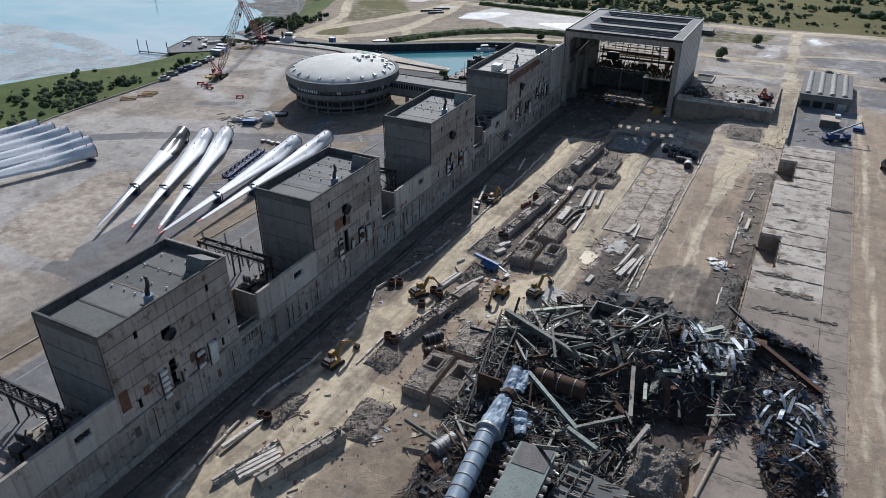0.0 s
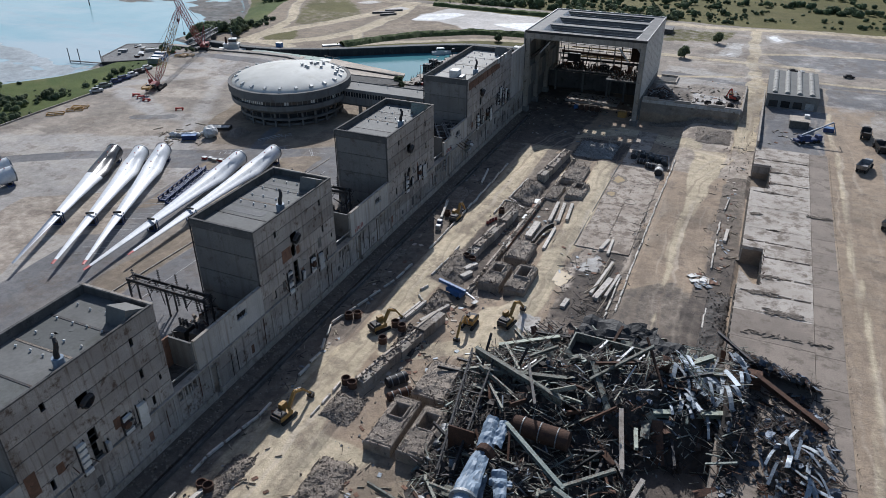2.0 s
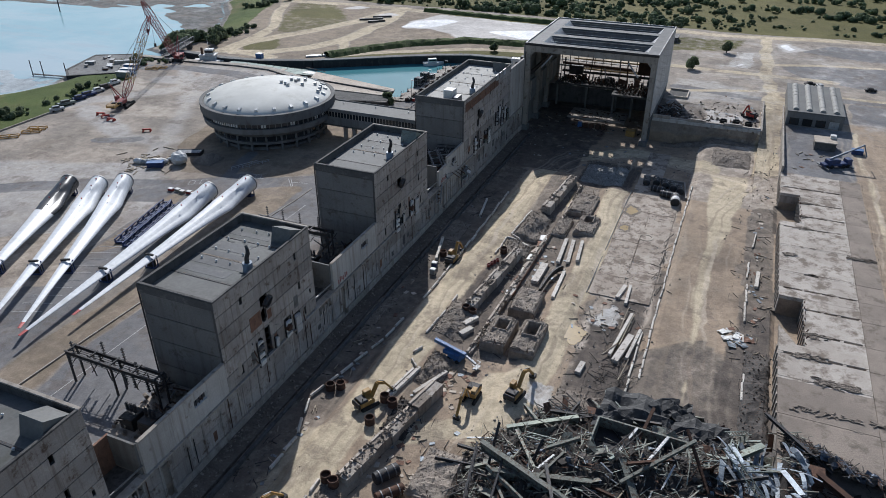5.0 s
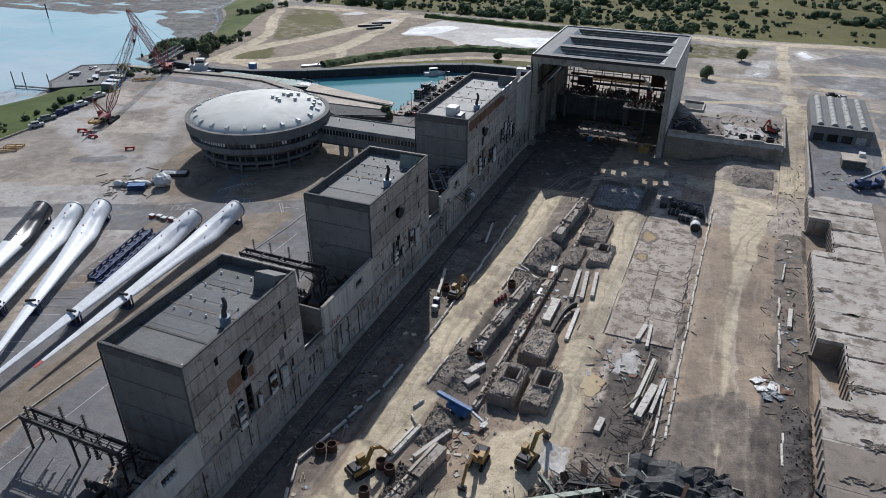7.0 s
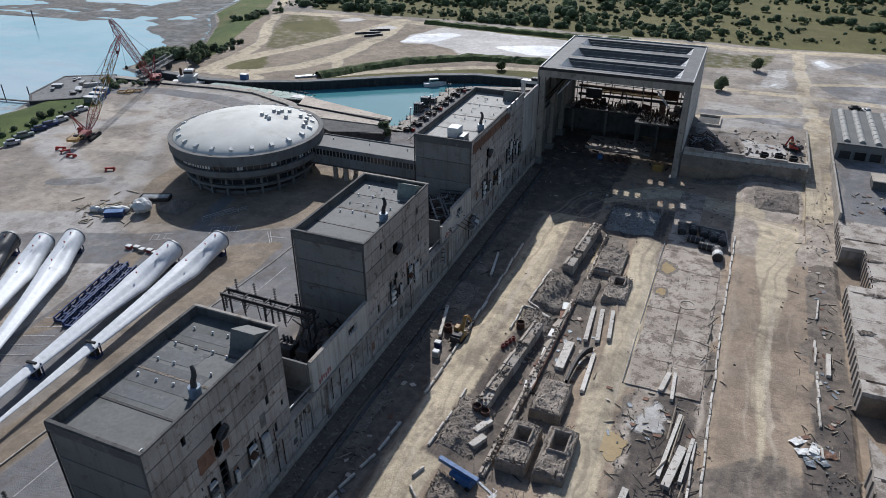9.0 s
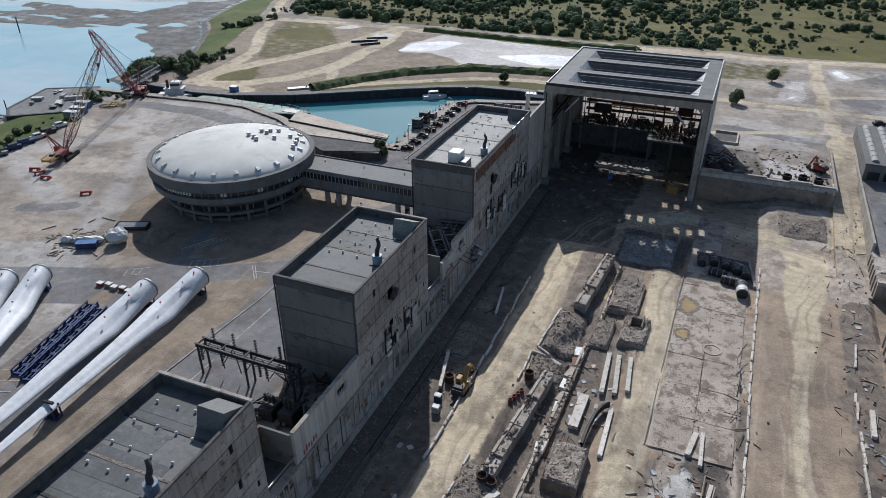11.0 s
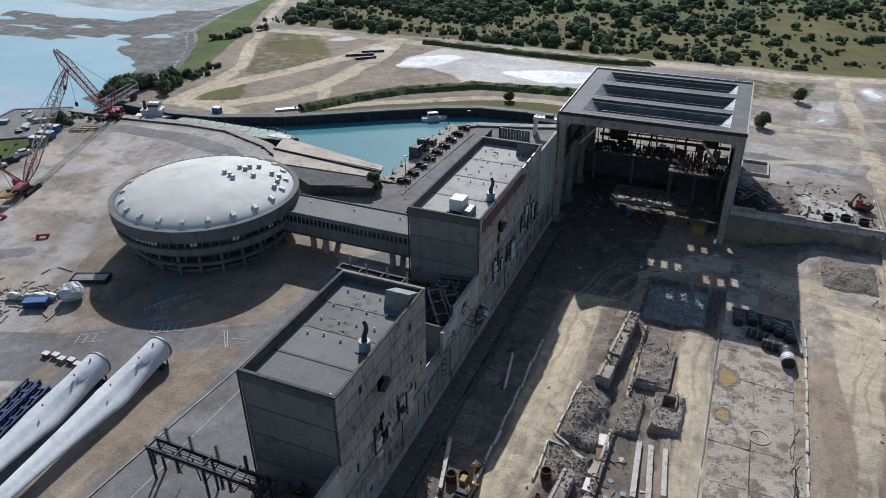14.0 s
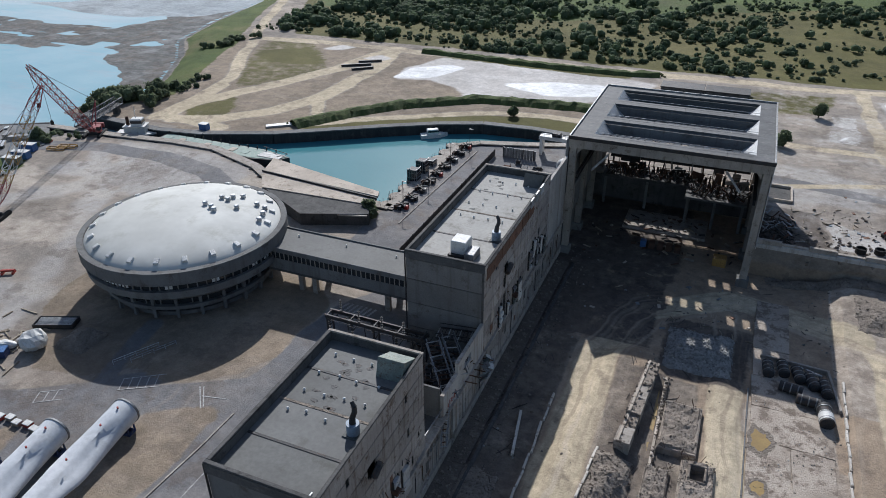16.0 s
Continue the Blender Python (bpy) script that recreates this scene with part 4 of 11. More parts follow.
    part("bent_cowl", Shape().rod((fx, fy, 33.2), (fx + 0.05, fy, 34.3), 0.5, 0.42, 10).rod((fx + 0.05, fy, 34.2), (fx + 0.4, fy + 0.1, 35.2), 0.42, 0.4, 10).rod((fx + 0.4, fy + 0.1, 35.1), (fx + 0.3, fy + 0.3, 36.0), 0.4, 0.36, 10).rod((fx + 0.3, fy + 0.3, 35.9), (fx - 0.2, fy + 0.6, 36.5), 0.37, 0.3, 10), STEEL_DARK, t)
    # a sloping hood by the parapet
    h0, h1 = y1 - 6.2, y1 - 1.2
    hood = Shape().add([(x1 - 5.2, h0, 31.2), (x1 - 0.7, h0, 31.2), (x1 - 0.7, h1, 31.2), (x1 - 5.2, h1, 31.2), (x1 - 5.2, h0 + 1.0, 34.4), (x1 - 0.7, h0 + 1.0, 34.4), (x1 - 0.7, h1, 32.5), (x1 - 5.2, h1, 32.5)],
                       [(0, 1, 5, 4), (1, 2, 6, 5), (2, 3, 7, 6), (3, 0, 4, 7), (4, 5, 6, 7), (3, 2, 1, 0)])
    part("roof_hood", hood, STEEL_GREEN if index == 2 else FELT_MID, t)
    # felt that has peeled and blistered
    for k in range(22 if index == 2 else 9):
        px, py = r.uniform(x0 + 3, x1 - 5), y0 + (y1 - y0) * r.uniform(0.5, 0.92)
        pts = [(px + r.uniform(0.4, 1.0) * math.cos(a) * 0.9, py + r.uniform(0.3, 1.0) * math.sin(a) * 0.6) for a in (0, 0.9, 1.8, 2.7, 3.6, 4.5, 5.4)]
        part("peeled_felt", Shape().prism(pts, 31.2, 31.235), STEEL_DARK if index == 2 else FELT, t)
    part("roof_litter", Shape().box(x1 - 2.6, x1 - 1.4, y0 + 1.0, y0 + 1.2, 31.2, 31.5).box(x1 - 2.2, x1 - 2.0, y0 + 0.7, y0 + 2.2, 31.2, 31.4), STEEL_PALE, t)
    return t


BLOCKS = [(59.3, 90.8), (119.7, 150.8), (180.6, 212.3), (241.3, 288.8)]


def block_holes(y0, seed):
    """Small windows, and the torn openings where floors and ducts were pulled out."""
    r = random.Random(seed)
    j = lambda v: v + r.uniform(-0.2, 0.2)
    out = [(y0 + 6.7, y0 + 7.6, 28.0, 29.6), (y0 + 24.8, y0 + 25.6, 27.8, 29.5), (y0 + 25.2, y0 + 26.0, 20.4, 22.3), (y0 + 26.4, y0 + 27.1, 13.2, 15.2), (y0 + 4.2, y0 + 5.0, 13.4, 15.5), (y0 + 29.0, y0 + 29.6, 17.2, 18.4)]
    out += [(y0 + 12.4, y0 + 14.8, 24.0, 26.2), (y0 + 13.0, y0 + 15.3, 23.4, 25.2)]
    out += [(y0 + 12.5, y0 + j(14.3), 12.35, j(18.8)), (y0 + 10.2, y0 + 11.2, 12.4, 17.8), (y0 + 18.9, y0 + 20.8, 12.35, j(16.6)), (y0 + 22.8, y0 + 24.2, 12.4, 15.8)]
    if seed % 2:
        out += [(y0 + 12.2, y0 + 14.0, 20.7, 23.0), (y0 + 12.6, y0 + 13.6, 20.2, 23.4)]
    return out


towers = []
for k, (a, b) in enumerate(BLOCKS):
    hs = block_holes(a, 60 + k)
    if k == 3:
        hs += [(a + 33, a + 36, 14, 19), (a + 38.5, a + 40, 20, 22), (a + 43, a + 46.5, 13.5, 17), (a + 40, a + 41.2, 13, 16.5)]
    t = tower(a, b, k, hs)
    towers.append(t)
    # hanging frames and torn duct panels at the openings
    r = random.Random(40 + k)
    stacks = [(10.7, 11.6, 18.2, 1.6, 1), (20.0, 12.3, 16.9, 2.0, 1), (23.5, 11.2, 16.4, 1.9, 0), (15.2, 12.6, 15.4, 0.8, 0)]
    if k == 3:
        stacks += [(31.5, 15.0, 20.0, 1.4, 1), (34.5, 14.5, 21.5, 1.8, 0), (37.5, 13.0, 20.0, 1.4, 1), (41.5, 14.5, 19.5, 1.6, 0), (44.0, 13.0, 17.0, 1.2, 1)]
    for c, lo, hi, w_, slatted in stacks:
        yy, tone = a + c + r.uniform(-0.3, 0.3), r.choice((WHITE, CLAD_PALE)) if k < 3 else r.choice((STEEL_GREEN, CLAD_PALE, WHITE))
        hi -= r.uniform(0, 1.0)
        m = pose(WALL_X + 0.25, yy, 0, r.uniform(-1.5, 1.5), 0, r.uniform(-6, 6))
        z_ = lo
        while z_ < hi - 0.3:
            step = r.uniform(0.7, 1.1) if slatted else r.uniform(1.6, 2.6)
            top_ = min(hi, z_ + step)
            out_ = 0.2 + 0.35 * r.random()
            part("duct_panel", Shape().box(-0.3, out_, -w_ / 2, w_ / 2, z_, top_ - 0.08, m), tone if r.random() < 0.85 else STEEL_GREY, t)
            z_ = top_ + (r.uniform(0.35, 0.8) if slatted else 0.0)
        part("duct_rail", Shape().box(-0.25, 0.12, -w_ / 2 - 0.12, -w_ / 2, lo - 0.4, hi + 0.3, m).box(-0.25, 0.12, w_ / 2, w_ / 2 + 0.12, lo - 0.4, hi + 0.3, m), STEEL_DARK, t)
    for q in range(4):
        zz = 12.8 + 1.5 * q
        part("slot_rail", Shape().beam((WALL_X - 0.2, a + 12.5, zz), (WALL_X - 0.1, a + 14.3, zz + 0.1), 0.12, 0.2), STEEL_DARK, t)
    for q in range(16):
        yy, zz = a + r.choice((8.4, 12, 16, 21.5, 24.5)) + r.gauss(0, 0.8), r.uniform(12.4, 18.5)
        d = Vector((r.uniform(0.1, 0.9), r.uniform(-0.9, 0.9), r.uniform(-2.2, 0.2)))
        part("hanging_bar", Shape().beam((WALL_X, yy, zz), Vector((WALL_X, yy, zz)) + d, r.uniform(0.08, 0.2), 0.1), r.choice((RUST, STEEL_DARK, STEEL_GREY)), t)
    for q in range(4):
        yy, zz, w_, h_ = a + r.uniform(3, 27), r.uniform(12.5, 17), r.uniform(0.8, 1.8), r.uniform(1.6, 3.2)
        part("stripped_patch", Shape().box(WALL_X, WALL_X + 0.03 + 0.004 * q, yy, yy + w_, zz, zz + h_), r.choice((RUST_PANEL, CONC, CONC_LIGHT)), t)
    if k == 0:
        part("stripped_patch", Shape().box(WALL_X, WALL_X + 0.06, a + 0.6, a + 2.6, 15.0, 19.6), RUST_PANEL, t, "rust brown stripped patch")
    m = pose(WALL_X + 0.7, a + 14.0, 24.6, 10, 18, 8)
    s = Shape().lathe([(1.1, -0.6), (1.35, -0.5), (1.4, 0.1), (1.2, 0.4), (1.1, 0.3), (1.1, -0.6)], 9)
    s.v = [tuple(m @ Vector((z, x * (1 + 0.15 * math.sin(3 * y)), y))) for x, y, z in s.v]
    part("torn_duct_collar", s, STEEL_DARK, t)
    if k == 1:
        part("patch_board", Shape().box(WALL_X, WALL_X + 0.05, a + 8.6, a + 12.1, 20.4, 23.6), RUST_PANEL, t, "rust brown patch board")
        part("patch_board", Shape().box(WALL_X, WALL_X + 0.05, a + 14.1, a + 15.4, 20.1, 22.2), RUST_PANEL, t, "rust brown patch board")
    part("duct_stub", Shape().rod((WALL_X - 1, a + 19.5, 15.0), (WALL_X + 1.1, a + 19.5, 14.6), 0.7, 0.75, 12), RUST, t)

# the second block's patched roof
a2 = BLOCKS[1][0]
for y0, y1, x1 in ((a2 + 9.2, a2 + 11.8, -102.6), (a2 + 12.4, a2 + 17.6, -101.2), (a2 + 18.2, a2 + 21.4, -105.0), (a2 + 24.6, a2 + 26.4, -103.5)):
    part("felt_patch", Shape().prism([(WALL_X - TOWER_W + 0.7, y0), (x1, y0 + 0.1), (x1 + 0.2, y1), (WALL_X - TOWER_W + 0.7, y1 - 0.15)], 31.2, 31.24), HALL_ROOF, towers[1], "dark newer felt strip")

# the long block's extra plant and its brown louvre band
t4, a4 = towers[3], BLOCKS[3][0]
for k in range(7):
    part("louvre_panel", Shape().box(WALL_X, WALL_X + 0.12, a4 + 1 + 4.6 * k, a4 + 5.2 + 4.6 * k, 28.9 + 0.02 * k, 31.6), RUST_PANEL, t4, "rust brown louvre panel")
for k in range(3):
    part("wall_hatch", Shape().box(WALL_X - 0.1, WALL_X + 0.25, a4 + 30 + 4 * k, a4 + 32.5 + 4 * k, 31.2, 33.2), STEEL_PALE, t4)
part("plant_box", Shape().box(-106.6, -103.4, 245.5, 249.0, 31.2, 34.4, bev=0.1), WHITE, t4, "white box of roof plant")
part("plant_duct", Shape().box(-103.2, -101.2, 244.2, 248.0, 31.2, 32.8, bev=0.1), STEEL_GREY, t4)
part("plant_step", Shape().box(-106.9, -102.8, 244.6, 245.4, 31.2, 31.7), STEEL_DARK, t4)

# ---- the long wall under and between the blocks ----
wall = thing("wall_west", (WALL_X - 0.5, 150, PIT), "long stained concrete basement wall with buttress ribs and ledge", "wall", kind="structure")
GAPS = [(90.8, 98.0), (150.8, 158.5), (212.3, 220.5)]
holes = []
for g0, g1 in GAPS:
    holes += [(g0 + 0.8 + 1.35 * q, g0 + 1.8 + 1.35 * q, 9.2, 11.3) for q in range(4)]
    holes += [(g1 + 3.0, g1 + 4.6, 3.0, 11.0)]
ys = [-2.0 + 11.0 * k for k in range(29)]
for p, q in zip(ys, ys[1:]):
    q = min(q, 306.0)
    if q <= p:
        continue
    for z0, z1, face, m in ((1.6, 4.2, 0.35, CONC_LIGHT), (4.3, 8.2, 0.0, RENDER_WHITE), (8.3, 12.0, 0.0, RENDER_WHITE)):
        s = Shape()
        cut_panel(s, "x", WALL_X - 1.0, WALL_X + face, p + 0.02, q - 0.02, z0, z1, holes)
        part("basement_panel", s, m, wall)
for k in range(128):
    yy = -1 + 2.4 * k
    if any(h[0] - 0.3 < yy < h[1] + 0.3 and h[2] < 8 for h in holes):
        continue
    r_ = random.Random(900 + k)
    yy += r_.uniform(-0.7, 0.7)
    kind = r_.random()
    if kind < 0.45:
        part("buttress_rib", Shape().box(WALL_X - 0.05, WALL_X + r_.uniform(0.08, 0.22), yy - 0.14, yy + 0.14, 4.2, r_.choice((11.9, 11.9, 10.6, 9.2))), r_.choice((RENDER_WHITE, CONC_LIGHT, RENDER_WHITE)), wall)
    elif kind < 0.72:
        part("wall_pipe", Shape().rod((WALL_X + 0.14, yy, r_.choice((2.8, 4.4, 6.0))), (WALL_X + 0.14, yy + r_.uniform(-0.15, 0.15), r_.uniform(9.5, 12.0)), 0.09, None, 6), r_.choice((STEEL_DARK, RUST, STEEL_GREY)), wall)
    elif kind < 0.86:
        z_ = r_.uniform(5.0, 8.5)
        # flat patches, not cut in: dark ones paint slot shade, brown ones rust
        part("wall_recess", Shape().box(WALL_X - 0.02, WALL_X + 0.03, yy - r_.uniform(0.3, 0.8), yy + r_.uniform(0.3, 0.8), z_, z_ + r_.uniform(1.2, 3.0)), r_.choice((CONC_DARK, RUST_PANEL, CONC_DARK)), wall)
for p, q in zip(ys, ys[1:]):
    part("ledge", Shape().box(WALL_X - 1.2, WALL_X + 0.5, p + 0.03, min(q, 306) - 0.03, 12.0, 12.28, bev=0.05), CONC_LIGHT, wall)
# upper wall between the blocks, stepped down at the gaps
LOW = [(-2.0, 59.3, 50.0), (98.0, 119.7, 110.8), (158.5, 180.6, 172.2), (220.5, 241.3, 231.0)]
for k, (p, q, wy) in enumerate(LOW):
    hs = [(wy, wy + 3.4, 15.7, 17.4)]
    n = max(2, round((q - p) / 7))
    for j in range(n):
        u, v = p + (q - p) * j / n, p + (q - p) * (j + 1) / n
        s = Shape()
        cut_panel(s, "x", WALL_X - 0.6, WALL_X, u + 0.02, v - 0.02, 12.28, 19.2 - (2.2 if k == 3 and j == 0 else 0), hs)
        part("upper_panel", s, RENDER_PALE, wall)
        part("coping", Shape().box(WALL_X - 0.7, WALL_X + 0.08, u + 0.02, v - 0.02, 19.2 - (2.2 if k == 3 and j == 0 else 0), 19.4 - (2.2 if k == 3 and j == 0 else 0), bev=0.04), CONC_LIGHT, wall)
    for q2 in range(3):
        part("window_mullion", Shape().box(WALL_X - 0.4, WALL_X - 0.3, wy + 0.8 * (q2 + 1), wy + 0.8 * (q2 + 1) + 0.12, 15.7, 17.4), STEEL_DARK, wall)
for g0, g1 in GAPS:
    part("recess_back", Shape().box(-104.4, -104.0, g0, g1, 9.8, 19.0), RUST_PANEL, wall, "rust stained brown recess wall")
    part("recess_side", Shape().box(-104.0, WALL_X - 0.6, g1 - 0.4, g1, 12.28, 19.0), CONC, wall)
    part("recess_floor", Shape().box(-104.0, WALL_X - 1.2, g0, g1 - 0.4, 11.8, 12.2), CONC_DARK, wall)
    part("recess_rail", Shape().beam((WALL_X - 0.3, g0, 14.4), (WALL_X - 0.3, g1, 14.2), 0.2, 0.3), STEEL_GREY, wall)
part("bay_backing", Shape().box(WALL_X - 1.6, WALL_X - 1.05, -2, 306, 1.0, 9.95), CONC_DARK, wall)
for g0, g1 in GAPS[1:]:
    for q in range(6):
        part("paint_scrawl", Shape().box(WALL_X, WALL_X + 0.012, g1 + 2.0 + 0.75 * q, g1 + 2.5 + 0.75 * q, 12.6 + 0.2 * (q % 3), 13.7 + 0.25 * ((q * 2) % 3)), SCRAWL, wall, "dull red painted scrawl")
# wall between the long block and the hall
for j in range(3):
    s = Shape()
    cut_panel(s, "x", WALL_X - 0.6, WALL_X, 288.8 + 5.73 * j + 0.02, 294.53 + 5.73 * j - 0.02, 12.28, 31.0, [])
    part("upper_panel", s, RENDER_PALE, wall)

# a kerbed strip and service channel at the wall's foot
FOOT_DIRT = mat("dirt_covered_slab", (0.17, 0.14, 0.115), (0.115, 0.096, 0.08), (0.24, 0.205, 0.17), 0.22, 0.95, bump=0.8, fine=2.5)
ch = thing("service_channel", (-93, 150, PIT), "dark narrow concrete service channel along the wall foot", "channel", kind="structure")
for j in range(14):
    p, q = 0 + 22 * j, 22 * (j + 1)
    if q > 300:
        q = 300
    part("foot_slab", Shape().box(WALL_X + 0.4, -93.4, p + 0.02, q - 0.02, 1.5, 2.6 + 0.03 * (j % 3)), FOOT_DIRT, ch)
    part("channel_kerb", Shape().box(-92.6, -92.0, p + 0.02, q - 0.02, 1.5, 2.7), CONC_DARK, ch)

# ---- the standing end of the hall ----
hx0, hx1, hy0, hy1, hz = HALL
hall = thing("turbine_hall", ((hx0 + hx1) / 2, (hy0 + hy1) / 2, PIT), "standing bay of a stripped concrete turbine hall, open front", "building")
part("front_beam", Shape().box(hx0, hx1, hy0, hy0 + 1.6, 33.7, hz - 0.5, bev=0.08), HALL_CONC, hall, "pale concrete eaves beam")
for xx, yy in ((hx0 + 1.2, hy0 + 0.8), (hx1 - 1.2, hy0 + 0.8), (hx0 + 1.2, 322), (hx1 - 1.2, 322), (hx0 + 1.2, 338), (hx1 - 1.2, 338), (hx0 + 1.2, hy1 - 1), (hx1 - 1.2, hy1 - 1)):
    part("column", Shape().box(xx - 0.9, xx + 0.9, yy - 0.8, yy + 0.8, 1.6, 33.8, bev=0.1), HALL_CONC, hall)
    part("column_foot", Shape().box(xx - 1.5, xx + 1.5, yy - 1.4, yy + 1.4, 1.4, 4.2, bev=0.1), CONC, hall)
for yy in (322, 338, hy1 - 1):
    part("roof_beam", Shape().box(hx0 + 0.2, hx1 - 0.2, yy - 0.7, yy + 0.7, 33.0, hz - 0.6), CONC, hall)
for sx in (-1, 1):
    xx = hx0 + 4 if sx < 0 else hx1 - 4
    part("knee_brace", Shape().beam((xx - sx * 2.4, hy0 + 0.8, 27.8), (xx + sx * -6.5, hy0 + 0.8, 32.8), 0.5, 0.5), STEEL_PALE, hall)
    part("corner_fillet", Shape().add([(xx - sx * -1.7, hy0 + 0.3, 32.0), (xx - sx * -1.7, hy0 + 0.3, 33.8), (xx - sx * -0.2, hy0 + 0.3, 33.8), (xx - sx * -1.7, hy0 + 1.3, 32.0), (xx - sx * -1.7, hy0 + 1.3, 33.8), (xx - sx * -0.2, hy0 + 1.3, 33.8)],
                                      [(0, 2, 1), (3, 4, 5), (0, 1, 4, 3), (1, 2, 5, 4), (2, 0, 3, 5)]), HALL_CONC, hall)
# roof deck with three sunk rooflights
BROKEN = {(0, 1, 8), (0, 1, 10), (0, 1, 12), (0, 2, 16), (1, 2, 4), (1, 2, 6), (1, 2, 8), (1, 1, 12), (1, 1, 14), (1, 1, 16), (2, 1, 9), (2, 1, 11), (2, 1, 13), (2, 2, 15), (0, 2, 18), (2, 2, 17)}
LIGHTS = [(310.6, 322.6), (326.2, 338.4), (342.6, 353.2)]
lx0, lx1 = hx0 + 5.6, hx1 - 4.4
deck = [(hx0, lx0, hy0, hy1), (lx1, hx1, hy0, hy1)]
edges = [hy0] + [v for p in LIGHTS for v in p] + [hy1]
for k in range(0, len(edges), 2):
    deck.append((lx0, lx1, edges[k], edges[k + 1]))
for k, (p, q, r_, s_) in enumerate(deck):
    if k < 2:
        for j in range(8):
            u, v = r_ + (s_ - r_) * j / 8, r_ + (s_ - r_) * (j + 1) / 8
            part("roof_deck_panel", Shape().box(p, q, u + 0.02, v - 0.02, hz - 0.6, hz), HALL_ROOF, hall)
    else:
        for j in range(6):
            u, v = p + (q - p) * j / 6, p + (q - p) * (j + 1) / 6
            part("roof_deck_panel", Shape().box(u + 0.02, v - 0.02, r_, s_, hz - 0.6, hz), HALL_ROOF, hall)
for p in ((hx0 - 0.2, hx1 + 0.2, hy0 - 0.25, hy0 + 0.2), (hx0 - 0.2, hx1 + 0.2, hy1 - 0.2, hy1 + 0.25), (hx0 - 0.2, hx0 + 0.2, hy0 + 0.2, hy1 - 0.2), (hx1 - 0.2, hx1 + 0.2, hy0 + 0.2, hy1 - 0.2)):
    part("roof_edge_rail", Shape().box(*p, hz - 0.5, hz + 0.45, bev=0.05), STEEL_DARK if p[3] < 320 else STEEL_GREY, hall)
for k, (p, q) in enumerate(LIGHTS):
    dz = 3.4
    for e in (0, 1):
        xe, s = (lx0, 1) if e == 0 else (lx1, -1)
        part("rooflight_end", Shape().add([(xe, p, hz), (xe, q, hz), (xe + s * 3.6, q - 1.0, hz - dz), (xe, p, hz - 0.25), (xe, q, hz - 0.25), (xe + s * 3.6, q - 1.0, hz - dz - 0.2)], [(0, 1, 2), (3, 5, 4), (0, 2, 5, 3), (1, 4, 5, 2), (0, 3, 4, 1)]), STEEL_PALE, hall)
    n = 22
    for j in range(n):
        u, v = lx0 + (lx1 - lx0) * j / n, lx0 + (lx1 - lx0) * (j + 1) / n
        part("glazing_bar", Shape().beam((u, p, hz - 0.1), (u, q - 1.0, hz - dz), 0.12, 0.2), STEEL_DARK, hall)
        for q3 in range(4):
            if (k, q3, j) in BROKEN:
                continue
            y_a, y_b = p + 0.2 + (q - p - 1.3) * q3 / 4, p + 0.2 + (q - p - 1.3) * (q3 + 1) / 4 - 0.06
            z_a, z_b = hz - 0.25 - (dz - 0.3) * q3 / 4, hz - 0.25 - (dz - 0.3) * (q3 + 1) / 4
            part("glazing_pane", Shape().add([(u + 0.08, y_a, z_a), (v - 0.08, y_a, z_a), (v - 0.08, y_b, z_b), (u + 0.08, y_b, z_b), (u + 0.08, y_a, z_a - 0.06), (v - 0.08, y_a, z_a - 0.06), (v - 0.08, y_b, z_b - 0.06), (u + 0.08, y_b, z_b - 0.06)],
                                               [(0, 1, 2, 3), (7, 6, 5, 4), (0, 4, 5, 1), (1, 5, 6, 2), (2, 6, 7, 3), (3, 7, 4, 0)]), GLAZING, hall)
    part("rooflight_wall", Shape().box(lx0, lx1, q - 1.0, q - 0.7, hz - dz - 0.3, hz - 0.6), FELT, hall)
    part("rooflight_rail", Shape().rod((lx0, p - 0.4, hz + 0.7), (lx1, p - 0.4, hz + 0.7), 0.07, None, 6), STEEL_PALE, hall)
# east side cladding above the ground outside, ribbed
for j in range(25):
    u = hy0 + 2 * j
    part("side_sheet", Shape().box(hx1 - 0.1, hx1 + 0.12 + 0.05 * (j % 2), u + 0.01, min(u + 1.99, hy1), 13.5, hz - 0.5), CLAD_PALE, hall)
part("side_base_wall", Shape().box(hx1 - 0.6, hx1 - 0.1, 314.2, hy1, 1.6, 13.5), CONC, hall)
part("west_upper_wall", Shape().box(hx0 - 0.6, hx0, hy0 + 0.05, hy1 - 0.1, 20.0, hz - 0.62), CONC, hall)
part("west_lower_wall", Shape().box(hx0 - 0.6, hx0, hy0 + 0.05, hy1 - 0.1, 1.6, 12.0), CONC, hall)
for j in range(6):
    part("wall_pier", Shape().box(hx0 - 0.7, hx0 + 1.0, hy0 + 0.1 + 8.3 * j, hy0 + 8.38 + 8.3 * j - 0.1 * (j > 4), 12.0, 20.0), CONC if j % 2 else HALL_CONC, hall)
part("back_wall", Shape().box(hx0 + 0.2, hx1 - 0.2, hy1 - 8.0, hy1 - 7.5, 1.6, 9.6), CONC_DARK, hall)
# open steel framing at the back
for j in range(13):
    xx = hx0 + 3 + 3.7 * j
    part("back_post", Shape().beam((xx, hy1 - 0.6, 10), (xx, hy1 - 0.6, 33), 0.28, 0.28, up=(0, 1, 0)), STEEL_GREY if j % 3 else HALL_CONC, hall)
